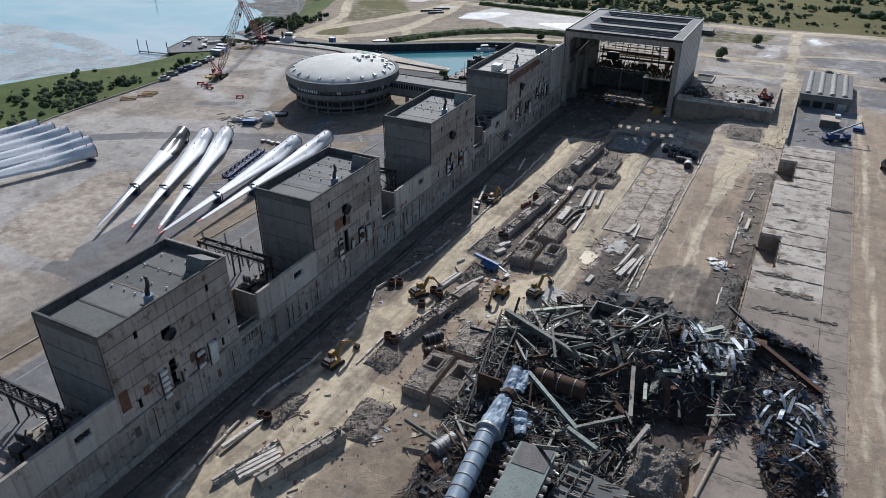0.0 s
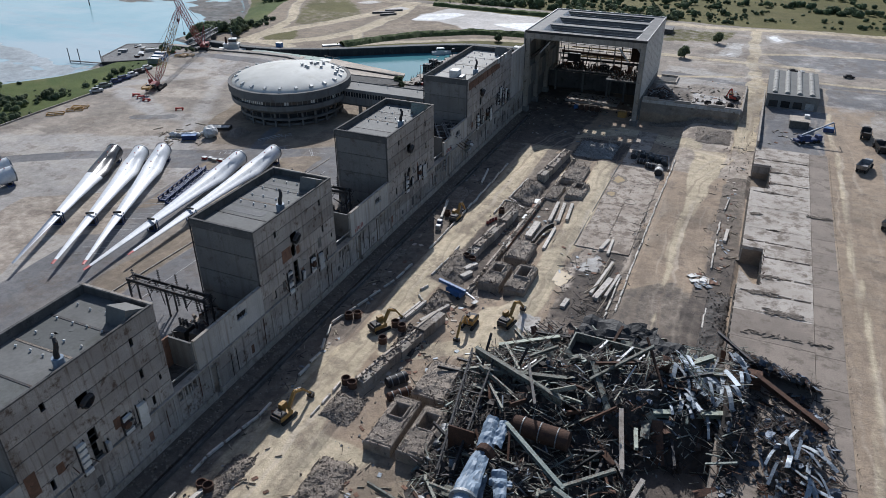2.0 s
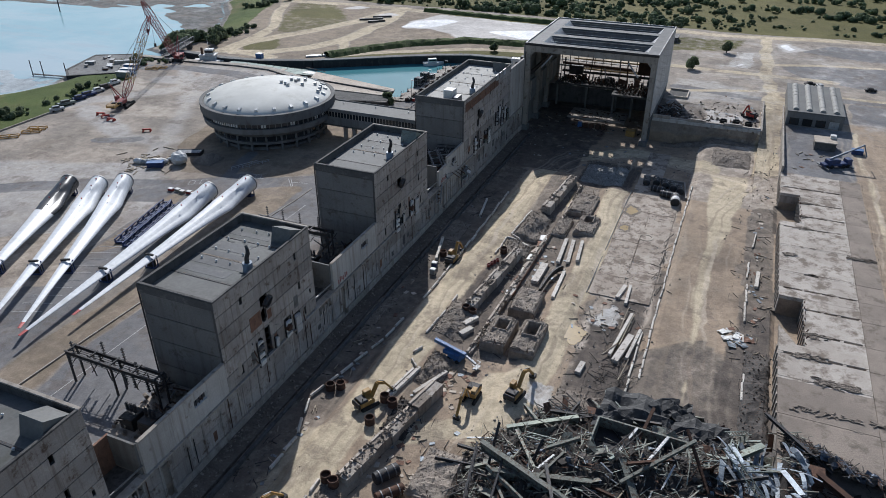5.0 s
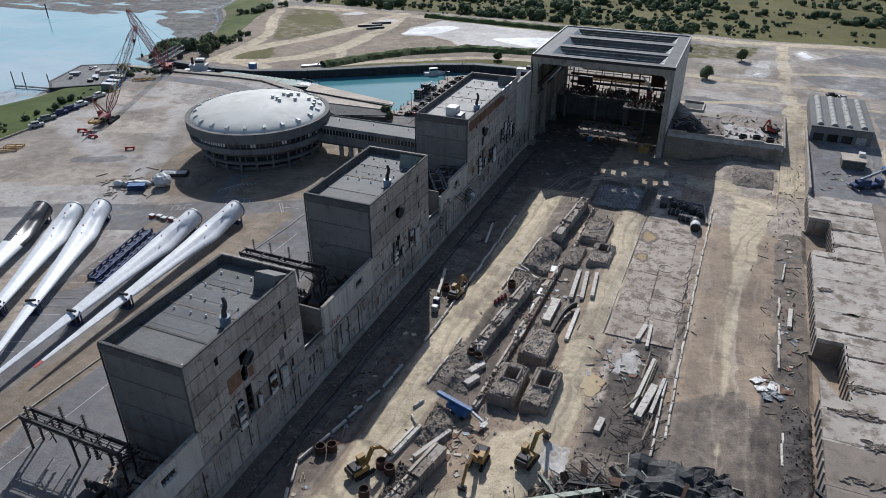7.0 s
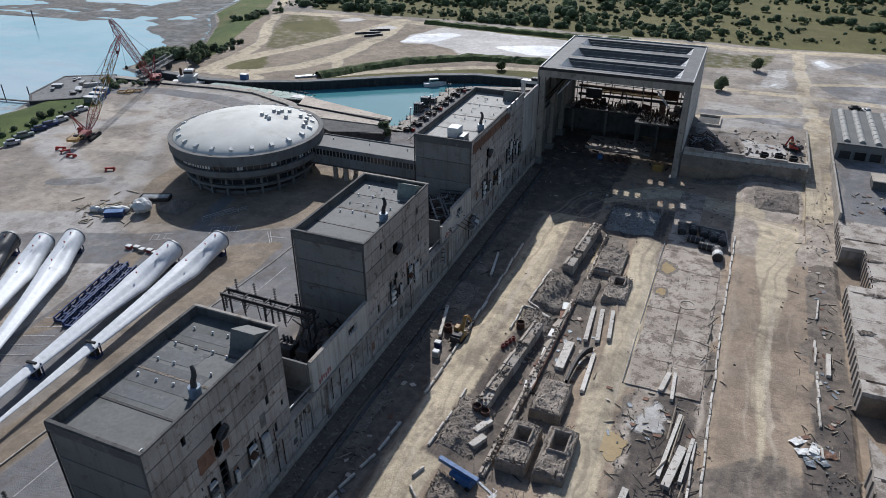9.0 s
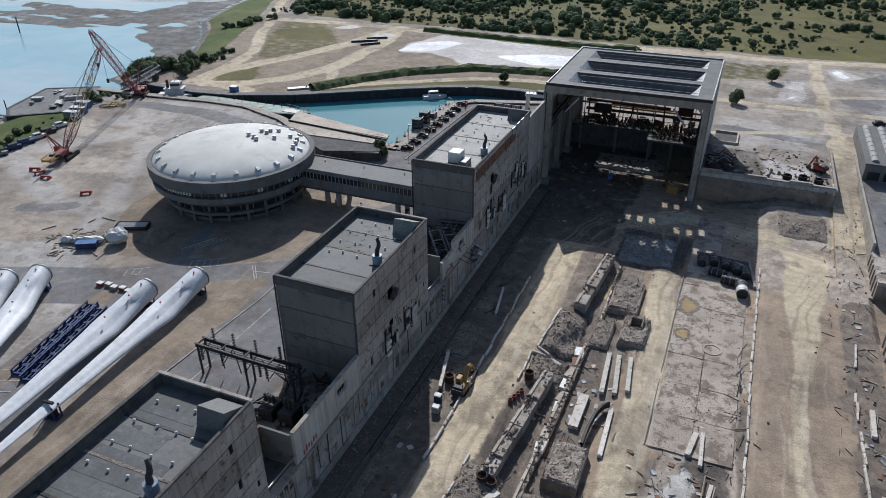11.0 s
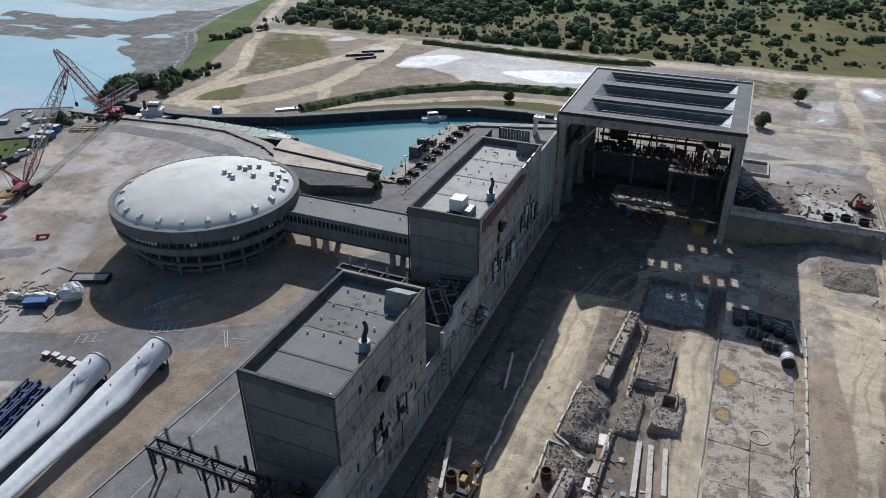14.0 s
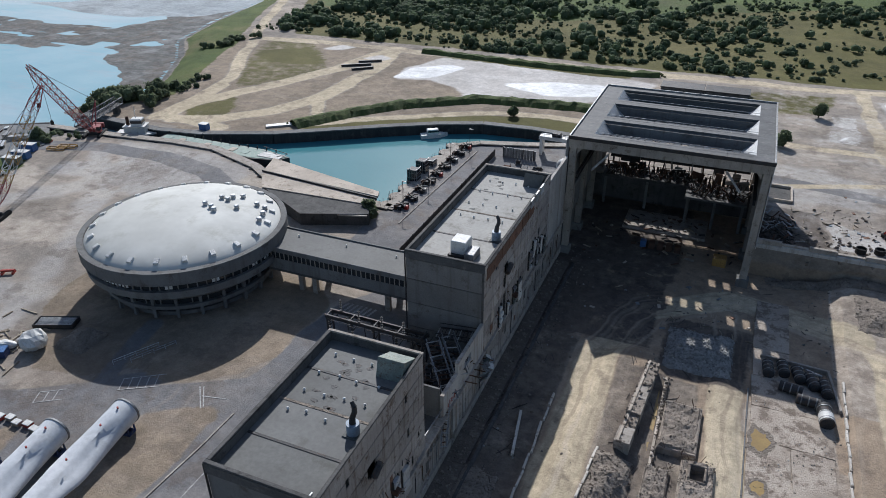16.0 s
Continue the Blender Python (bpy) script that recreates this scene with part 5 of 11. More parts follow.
for zz, th in ((16.5, 0.7), (19.0, 0.3), (21.5, 0.3), (24.0, 0.8), (27.0, 0.3), (29.5, 0.3), (31.5, 0.9)):
    part("back_rail", Shape().beam((hx0 + 1, hy1 - 0.9, zz), (hx1 - 1, hy1 - 0.9, zz), 0.3, th), STEEL_GREY if th < 0.5 else CONC, hall)
part("back_upper_sheet", Shape().box(hx0 + 1, hx1 - 1, hy1 - 0.4, hy1 - 0.1, 28.0, 33.0), CONC, hall)
for j in range(26):
    xx = hx0 + 2.5 + 1.8 * j
    part("rail_post", Shape().beam((xx, 350.6, 9.6), (xx, 350.6, 13.6), 0.14, 0.14, up=(0, 1, 0)), RUST if j % 3 else STEEL_GREY, hall)
for zz in (11.0, 12.3, 13.6):
    part("hand_rail", Shape().beam((hx0 + 2, 350.6, zz), (hx1 - 2, 350.6, zz + 0.1), 0.1, 0.14), RUST, hall)
for j in range(34):
    xx, zz = hx0 + 3 + 1.35 * j, 1.4 + (j * 7 % 5) * 0.35
    part("standing_junk", Shape().box(xx, xx + 0.5 + (j * 3 % 4) * 0.25, 351.2, 352.2, 9.9, 10.2 + zz, bev=0.06), (RUST, STEEL_DARK, STEEL_GREEN, STEEL_DARK)[j % 4], hall)
r = random.Random(55)
for j in range(17):
    xx, w_ = r.uniform(hx0 + 2, hx1 - 6), r.uniform(0.8, 4.5)
    zz = r.uniform(9.8, 15.5)
    part("torn_panel", Shape().box(-w_ / 2, w_ / 2, -0.08, 0.08, 0, r.uniform(0.8, 3.6), pose(xx + w_ / 2, r.uniform(348.2, 352.0), zz, r.uniform(-12, 12), r.uniform(-14, 14), r.uniform(-20, 20))), r.choice((CONC, RUST, STEEL_DARK, RUST_PANEL, CONC_LIGHT)), hall)
for j, (zz, rad) in enumerate(((14.6, 0.55), (16.2, 0.35), (18.0, 0.6), (20.4, 0.3))):
    part("back_pipe", Shape().rod((hx0 + 4 + 5 * (j % 2), 353.6, zz), (hx1 - 3 - 6 * (j % 3), 353.9, zz + r.uniform(-0.5, 0.5)), rad, None, 10), (STEEL_DARK, YELLOW, RUST, YELLOW)[j], hall)
for j in range(9):
    xx = hx0 + 6 + 4.6 * j + r.uniform(-1, 1)
    part("pipe_drop", Shape().rod((xx, 353.0, r.uniform(9.8, 12)), (xx + r.uniform(-1.5, 1.5), 353.4, r.uniform(17, 23)), r.uniform(0.15, 0.4), None, 8), r.choice((STEEL_DARK, RUST, STEEL_GREY)), hall)
part("valve_chest", Shape().box(-90, -84, 351.0, 353.0, 14.0, 17.8, bev=0.2), STEEL_DARK, hall)
part("crane_rail_east", Shape().girder((hx1 - 2.6, hy0 + 1, 25.5), (hx1 - 2.6, hy1 - 1, 25.5), 0.7, 1.3, 0.15), STEEL_DARK, hall)
part("crane_rail_west", Shape().girder((hx0 + 2.6, hy0 + 1, 25.5), (hx0 + 2.6, hy1 - 1, 25.5), 0.7, 1.3, 0.15), STEEL_DARK, hall)
# the mezzanine decks and the wreckage on them
for nm, (x0, x1, y0, y1, z) in (("mezzanine_deck", (-68, -50.5, 336, 347, 11.5)), ("rear_deck", (-94, -66, 343, 350, 12.0))):
    # rear deck in dark concrete: its shaded look put into the colour
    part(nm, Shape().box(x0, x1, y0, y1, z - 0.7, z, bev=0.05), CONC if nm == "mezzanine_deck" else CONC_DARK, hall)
    for xx in (x0 + 1, (x0 + x1) / 2, x1 - 1):
        part("deck_post", Shape().box(xx - 0.4, xx + 0.4, y0 + 0.3, y0 + 1.1, 1.6, z - 0.7), CONC, hall)
r = random.Random(5)
for k in range(190):
    x, y, z = (r.uniform(-67, -51), r.uniform(337, 346), 11.6) if k % 2 else (r.uniform(-93, -67), r.uniform(343.5, 349), 12.1)
    d = Vector((r.uniform(-2, 2), r.uniform(-1, 1), r.uniform(0.0, 3.2)))
    part("twisted_bar", Shape().beam((x, y, z), Vector((x, y, z)) + d, r.uniform(0.15, 0.6), r.uniform(0.1, 0.4)), r.choice((RUST, STEEL_DARK, STEEL_DARK, SCRAP, RUST)), hall)
part("tank_box", Shape().box(-59.5, -54.5, 346.0, 350.0, 18.0, 25.5, bev=0.1), RUST, hall, "rust brown hanging tank")
# pale raised slab stands in for the patch of sunlight on the floor
part("hall_floor_patch", Shape().box(-84, -60, 327.5, 340.0, 1.4, 2.75, bev=0.1), CONC_LIGHT, hall, "pale slab standing in for a sunlit floor patch")
for k in range(34):
    x, y = r.uniform(-83, -61), r.uniform(328.5, 339)
    part("floor_debris", Shape().beam((x, y, 2.85), (x + r.uniform(-3, 3), y + r.uniform(-2, 2), 2.95), r.uniform(0.12, 0.5), r.uniform(0.15, 0.5)), r.choice((RUST, STEEL_DARK, RUST_PANEL, TIMBER)), hall)

for k in range(60):
    x, y = r.uniform(-93, -52), r.uniform(309, 334)
    part("floor_debris", Shape().beam((x, y, 2.5), (x + r.uniform(-2.5, 2.5), y + r.uniform(-1.5, 1.5), 2.7), r.uniform(0.15, 0.7), r.uniform(0.15, 0.6)), r.choice((RUST, STEEL_DARK, HALL_CONC, TIMBER)), hall)
for q in range(5):
    part("cable_drum", Shape().box(-77 + 2.4 * q, -75.4 + 2.4 * q, 317, 318.8, 2.2, 4.2, bev=0.1), BLUE if q < 1 else RUST, hall)
part("yellow_skip", Shape().box(-57, -53.5, 314, 317, 2.0, 4.4, bev=0.1), YELLOW, hall)

# ---- retaining wall north of the pit ----
ret = thing("retaining_wall", (-28, 314.5, PIT), "stained concrete retaining wall at the pit edge", "wall", kind="structure")
for j in range(6):
    u = -47.6 + 6.5 * j
    # panels in a paler tone: bounced light on the shaded face put in colour
    part("wall_panel", Shape().box(u + 0.03, u + 6.47, 314.0, 315.0, 1.5, 11.0 + 0.3 * (j % 2), bev=0.08), RENDER_PALE, ret)
    part("wall_upper", Shape().box(u + 0.03, u + 6.47, 314.5, 315.6, 11.0, 12.2 - 0.5 * ((j * 3) % 2), bev=0.08), CONC_LIGHT, ret)
part("wall_return", Shape().box(-8.7, -8.0, 314.0, 352, 1.5, 11.2, bev=0.08), CONC_LIGHT, ret)
part("ramp_wall", Shape().box(-1.0, -0.4, 284, 352, 1.5, 10.4), CONC_LIGHT, ret)

# ---- dock walls ----
QUAY_WET = mat("wet_dark_quay_concrete", (0.05, 0.05, 0.05), (0.032, 0.033, 0.034), (0.085, 0.08, 0.072), 0.15, 0.7, streak=0.6)
quay = thing("quay_wall", (-200, 340, SEA), "dark weathered dock quay wall with pale coping", "wall", kind="structure")
n_edge = [(-300, 328), (-259, 325), (-240, 328), (-216, 338), (-203, 346), (-180, 361), (-163, 371), (-147, 377.5), (-128, 379), (-108, 377)]
s_edge = [(-108, 368), (-122.5, 363), (-141, 357.5), (-147.5, 352), (-147.5, 298), (-191, 301), (-203, 309), (-226, 317), (-244, 317), (-271, 314), (-300, 312)]
for pts in (n_edge, s_edge):
    for p, q in zip(pts, pts[1:]):
        part("quay_segment", Shape().beam((*p, 6.2), (*q, 6.2), 3.2, 8.2), QUAY_WET, quay)
        part("quay_coping", Shape().beam((*p, 10.4), (*q, 10.4), 3.4, 0.4), CONC_LIGHT if pts is s_edge else CONC, quay)

# what is left of the hall's concrete floor, in bays
floor_bays = thing("hall_floor", (-36, 230, PIT), "broken stained concrete floor bays of the old hall", "floor", kind="structure")
r = random.Random(17)
for j in range(10):
    for i in range(2):
        x0, y0 = -45.2 + 7.7 * i, 196 + 10.4 * j
        if y0 > 262 and i == 1 or r.random() < 0.05:
            continue
        h = 2.3 + r.uniform(-0.012, 0.012)
        a, b, c, d = (r.uniform(0, 0.5) if r.random() < 0.3 else 0.0 for _ in range(4))
        part("floor_slab", Shape().prism([(x0 + a, y0 + 0.01), (x0 + 3.6, y0 + 0.01 + b * 0.3), (x0 + 7.69 - b, y0 + 0.01 + c * 0.5), (x0 + 7.69 - d * 0.3, y0 + 5), (x0 + 7.69, y0 + 10.39 - d), (x0 + 4.2, y0 + 10.39 - c * 0.3), (x0 + 0.01 + c, y0 + 10.39 - a * 0.5)], 1.2, h), FLOOR_SLAB, floor_bays)

# ---- the round control building ----
DX, DY = -176.5, 247.0
dome = thing("control_building", (DX, DY, YARD), "round concrete control building with a low pale dome", "building")
D = lambda prof, n=96: Shape().lathe(prof, n, (DX, DY, 0))
part("dome_roof", D([(23.0, 22.9)] + [(23.0 * math.cos(t), 22.9 + 4.9 * math.sin(t) ** 1.0) for t in [k * math.pi / 2 / 14 for k in range(1, 14)]] + [(0.01, 27.8)]), ROOF_WHITE, dome, "pale weathered dome membrane", True)
part("roof_rim", D([(22.7, 22.8), (22.7, 24.0), (24.1, 24.0), (24.1, 23.2), (24.1, 20.9), (23.4, 20.9)]), CONC, dome)
part("upper_glass_band", D([(22.7, 18.8), (22.7, 21.0)]), GLASS_DARK, dome)
# drum rings in darker concrete: shadow under the dome put into their colour
part("upper_spandrel", D([(22.6, 19.0), (23.6, 19.0), (23.4, 17.2), (21.2, 15.6), (20.0, 15.6)]), CONC, dome)
part("lower_glass_band", D([(19.6, 13.0), (19.6, 15.8)]), GLASS_DARK, dome)
part("lower_ring", D([(19.4, 13.4), (20.6, 13.4), (20.6, 12.5), (18.2, 12.5)]), CONC, dome)
part("ground_glass_band", D([(17.6, 9.8), (17.6, 12.8)]), GLASS_DARK, dome)
part("plinth_ring", D([(17.4, 10.9), (18.8, 10.9), (19.0, 9.6)]), CONC, dome)
for k in range(72):
    a = 2 * math.pi * k / 72
    m = pose(DX, DY, 0, 0, 0, math.degrees(a))
    part("upper_mullion", Shape().box(22.7, 23.0, -0.12, 0.12, 19.0, 21.0, m), CONC, dome)
    if k % 2 == 0:
        part("lower_mullion", Shape().box(19.6, 19.9, -0.12, 0.12, 13.3, 15.7, m), CONC, dome)
    if k % 3 == 0:
        part("column", Shape().box(19.4, 20.3, -0.35, 0.35, 9.7, 15.8, m), CONC, dome)
    if (k * 7) % 5 == 0 or k in (50, 51, 52, 53, 54):
        part("blind", Shape().box(22.72, 22.78, -0.8, 0.8, 19.3, 20.8, m), WHITE, dome, "pale window blind")
for k in range(22):
    a = 360 * k / 22
    m = pose(DX, DY, 0, 0, 0, a) @ pose(20.6, 0, 24.9, 0, 20, 0)
    part("rooflight_box", Shape().box(-0.75, 0.75, -0.55, 0.55, -0.5, 0.65, m, 0.08), WHITE, dome)
for x, y in ((-170.6, 250.3), (-172.9, 251.0), (-169.8, 255.6), (-171.8, 255.9), (-169.9, 257.7), (-169.0, 249.3), (-168.2, 259.4), (-165.5, 253.3), (-163.0, 257.8), (-160.7, 257.7), (-159.3, 254.9), (-158.2, 251.9)):
    z = 22.9 + 4.9 * math.sqrt(max(0, 1 - ((x - DX) ** 2 + (y - DY) ** 2) / 23 ** 2))
    part("roof_cowl", Shape().rod((x, y, z - 0.3), (x, y, z + 0.75), 0.6, None, 10).rod((x, y, z + 0.75), (x, y, z + 0.95), 0.72, 0.5, 10), STEEL_PALE, dome)

# ---- the bridge from it to the long block ----
bridge = thing("link_bridge", (-135, 253.5, YARD), "long concrete link bridge on paired legs, ribbon windows", "bridge")
part("bridge_roof", Shape().box(-156, WALL_X - TOWER_W - 0.2, 248.6, 258.2, 20.6, 21.3, bev=0.12), FELT_MID, bridge)
part("roof_edge_south", Shape().box(-156, WALL_X - TOWER_W - 0.2, 248.3, 248.6, 20.4, 21.6), CONC, bridge)
part("roof_edge_north", Shape().box(-156, WALL_X - TOWER_W - 0.2, 258.2, 258.5, 20.4, 21.6), CONC, bridge)
for y in (248.8, 257.9):
    part("bridge_wall", Shape().box(-156, WALL_X - TOWER_W - 0.2, y, y + 0.2, 15.6, 18.4), CONC, bridge)
    part("ribbon_glass", Shape().box(-155, WALL_X - TOWER_W - 0.3, y + 0.08, y + 0.14, 18.4, 20.4), GLASS_DARK, bridge)
    for k in range(34):
        part("window_post", Shape().box(-155 + 1.2 * k, -154.8 + 1.2 * k, y, y + 0.2, 18.4, 20.4), CONC_LIGHT, bridge)
part("bridge_floor", Shape().box(-156, WALL_X - TOWER_W - 0.2, 248.8, 258.1, 15.0, 15.6), CONC_DARK, bridge)
for x in (-147, -143.2, -124):
    for y in (250.5, 256.5):
        part("leg", Shape().box(x - 0.6, x + 0.6, y - 0.5, y + 0.5, 9.6, 15.0, bev=0.08), CONC_LIGHT, bridge)
for k in range(3):
    roof_vent(bridge, -150 + 13 * k, 255.5, 21.3)

# ---- wedge-roofed building on the quay ----
wedge = thing("quay_building", (-168, 292, YARD), "low flat building with a pale pointed wedge roof", "building")
part("wall_block", Shape().prism([(-190, 299), (-160, 297.5), (-152, 296), (-148, 286), (-166, 279), (-186, 290)], 9.6, 13.6), CONC_DARK, wedge)
part("wedge_roof", Shape().add([(-196, 310, 14.0), (-151, 298.5, 14.6), (-150, 295.5, 14.6), (-193, 300, 14.0), (-196, 310, 13.4), (-151, 298.5, 13.9), (-150, 295.5, 13.9), (-193, 300, 13.4)], [(0, 3, 2, 1), (4, 5, 6, 7), (0, 1, 5, 4), (1, 2, 6, 5), (2, 3, 7, 6), (3, 0, 4, 7)]), CONC_SLAB, wedge, "pale wedge roof slab")
part("lower_roof", Shape().prism([(-193, 299), (-150, 294.5), (-151, 291), (-186, 289.5)], 13.6, 13.9), CONC_SLAB, wedge)
part("porch_roof", Shape().prism([(-166, 288), (-150, 290), (-148, 285), (-163, 281)], 13.0, 13.4), CONC_LIGHT, wedge)
part("fascia", Shape().beam((-193, 299.4, 14.0), (-150, 294.8, 14.0), 0.3, 0.9), STEEL_DARK, wedge)

# ---- the slab with cells east of the pit ----
DECK_WORN = mat("worn_brown_deck_concrete", (0.315, 0.262, 0.216), (0.235, 0.196, 0.163), (0.15, 0.124, 0.10), 0.1, 0.92, vary=0.08, dirt_at=(0.48, 0.68))
slab = thing("slab_deck", (10, 225, SLAB), "broken pale concrete deck slabs with slots and two open shafts", "slab", kind="structure")
r = random.Random(3)
VOIDS = ((184.0, 204.0), (246.5, 267.0))
SEAMS = [54.0, 78.0, 102.0, 126.0, 148.0, 159.0, 171.0, 179.9, 188.8, 199.1, 207.8, 216.0, 230.8, 242.8, 251.2, 260.9, 271.8, 284.0]
SLOTTED = {179.9: (0, 1, 2, 3), 188.8: (1, 2, 3), 199.1: (1, 2, 3), 207.8: (0, 1, 2, 3), 216.0: (1,), 242.8: (0, 1, 2), 251.2: (1, 2, 3), 260.9: (1, 2, 3), 271.8: (0, 1, 2, 3)}
SPANS = ((0.1, 4.3), (4.8, 8.2), (8.7, 11.6), (12.3, 16.0))
for ya, yb in zip(SEAMS, SEAMS[1:]):
    # the strip along the seam, with its slots left open, and the slab behind it, cut back round the shafts
    z = SLAB + r.uniform(0.0, 0.08)
    tone = DECK_WORN if ya < 171 else DECK
    holes_ = [SPANS[q] for q in SLOTTED.get(ya, ())]
    shaft = lambda p, q: any(p < b - 0.1 and q > a + 0.1 for a, b in VOIDS)
    x = 4.48 if shaft(ya, ya + 0.75) else -0.9
    for u, v in holes_ + [(16.5, 99)]:
        if u - x > 0.1:
            part("seam_strip", Shape().box(x, u, ya + 0.03, ya + 0.73, SLAB - 1.0, z - 0.02, bev=0.05), tone, slab)
        x = max(x, v)
    cuts = sorted({ya + 0.75, yb, *[v for p in VOIDS for v in p if ya + 0.75 < v < yb]})
    for p, q in zip(cuts, cuts[1:]):
        x = 4.48 if shaft(p, q) else -0.9
        xs = [x, 16.5] if ya > 171 else [x, 7.6, 16.5]
        for u, v in zip(xs, xs[1:]):
            jag = [(u + (v - u) * f, p + 0.02 + (0.18 * abs(rough(u + 9 * f, p, 2, 1.7)) if ya in SLOTTED else 0.0)) for f in (0, 0.12, 0.2, 0.35, 0.5, 0.58, 0.72, 0.9, 1)]
            part("deck_slab", Shape().prism([*jag, (v, q), (u, q)], SLAB - 1.0, z + r.uniform(-0.012, 0.012)), tone, slab)
    for q in range(r.choice((1, 2, 3))):
        x, w_ = r.uniform(1, 14), r.uniform(0.4, 1.3)
        part("spalled_edge", Shape().prism([(x, ya + 0.5), (x + w_, ya + 0.35), (x + w_ * 1.6, ya + 0.9), (x + w_ * 0.8, ya + 1.3), (x - 0.2, ya + 1.0)], SLAB - 0.2, z + 0.035), RUBBLE, slab)
    n = max(1, round((yb - ya) / 9))
    for q in range(n):
        p, e = ya + (yb - ya) * q / n, ya + (yb - ya) * (q + 1) / n
        part("outer_slab", Shape().box(16.6, 22.5, p + 0.04, e, SLAB - 1.0, SLAB - 0.04 + r.uniform(0, 0.05), bev=0.04), DECK_WORN, slab)
for k in range(58):
    y = 60 + 3.9 * k
    part("edge_stake", Shape().box(22.9, 23.0, y, y + 0.1, SLAB - 0.3, SLAB + r.uniform(0.25, 0.55)), TIMBER, slab)
part("broken_corner", Shape().prism([(-0.9, 183.9), (2.8, 183.9), (-0.9, 191.0)], SLAB - 0.9, SLAB + 0.03), DECK, slab)
for k in range(44):
    y = 160 + 2.85 * k
    if any(a - 0.3 < y < b for a, b in VOIDS):
        continue
    part("face_rib", Shape().box(-1.15, -0.6, y + 0.1, y + 0.8, 2.2, SLAB - 0.4), CONC_LIGHT, slab)
cell = Shape()
pts = [54.0] + [v for p in VOIDS for v in p] + [284.0]
for a, b in zip(pts[::2], pts[1::2]):
    cell.box(-0.9, -0.5, a, b, 2.0, SLAB - 1.0)
part("pit_face", cell, CONC_LIGHT, slab)
for a, b in VOIDS:
    part("shaft_wall", Shape().box(-0.5, 4.48, a - 0.4, a, 2.0, SLAB - 1.0), CONC_LIGHT, slab)
    part("shaft_wall", Shape().box(-0.5, 4.48, b, b + 0.4, 2.0, SLAB - 1.0), CONC_LIGHT, slab)
    part("shaft_wall", Shape().box(4.5, 4.9, a, b, 2.0, SLAB - 1.0), CONC_LIGHT, slab)
    for k in range(8):
        y = a + 0.8 + k * (b - a) / 8
        part("wall_rib", Shape().box(4.2, 4.5, y, y + 0.5, 2.3, SLAB - 0.2), CONC, slab)
        part("starter_bar", Shape().beam((4.7, y, SLAB), (4.6 + r.uniform(-0.5, 0.7), y + r.uniform(-0.6, 0.6), SLAB + r.uniform(0.3, 0.9)), 0.18, 0.16), RUST, slab)
litter = Shape()
for cy, x0, x1, n in ((180, 2, 9, 50), (188.5, 4.5, 9, 40), (172, 6, 14, 120), (226, 0.5, 3, 34), (261, 4.5, 8, 22), (229, 16, 22, 40), (162, 1, 20, 50), (251, 4.5, 6, 12), (243, 3, 7, 14)):
    for k in range(n):
        x = r.uniform(x0, x1)
        chunk_size = r.choice((0.15, 0.2, 0.3, 0.45))
        m = pose(x, cy + 0.05 * x + r.gauss(0, 0.5), SLAB + 0.16, 0, r.uniform(-8, 8), r.gauss(4, 22))
        litter.box(-chunk_size * 2.2, chunk_size * 2.2, -0.09, 0.09, -0.07, 0.07, m)
solid("deck_litter", litter, RUBBLE, "dark rubble and rebar lines strewn over the deck", "debris", kind="stuff")

# ---- things in the pit ----
GX, GY, GZ = gx.tolist(), gy.tolist(), Z


def floor_z(x, y):
    """The ground's height, read off its own mesh."""
    i, j = min(max(bisect(GX, x), 1), len(GX) - 1), min(max(bisect(GY, y), 1), len(GY) - 1)
    u, v = (x - GX[i - 1]) / (GX[i] - GX[i - 1]), (y - GY[j - 1]) / (GY[j] - GY[j - 1])
    return float((GZ[j - 1, i - 1] * (1 - u) + GZ[j - 1, i] * u) * (1 - v) + (GZ[j, i - 1] * (1 - u) + GZ[j, i] * u) * v)


def bisect(vals, v):
    a, b = 0, len(vals)
    while a < b:
        m = (a + b) // 2
        if v < vals[m]:
            b = m
        else:
            a = m + 1
    return a


def chunk(s, x, y, z, size, r):
    """A broken lump: a box with its corners pushed about."""
    m = pose(x, y, z, r.uniform(0, 90), r.uniform(0, 90), r.uniform(0, 180))
    vs = [m @ Vector((a * size * r.uniform(0.3, 0.8), b * size * r.uniform(0.3, 0.7), c * size * r.uniform(0.25, 0.6))) for c in (-1, 1) for b in (-1, 1) for a in (-1, 1)]
    s.add(vs, [(0, 2, 3, 1), (4, 5, 7, 6), (0, 1, 5, 4), (2, 6, 7, 3), (0, 4, 6, 2), (1, 3, 7, 5)])


def stuff(name, shape, material, parent, label=""):
    ob = part(name, shape, material, parent, label)
    ob["kind"] = "stuff"
    return ob


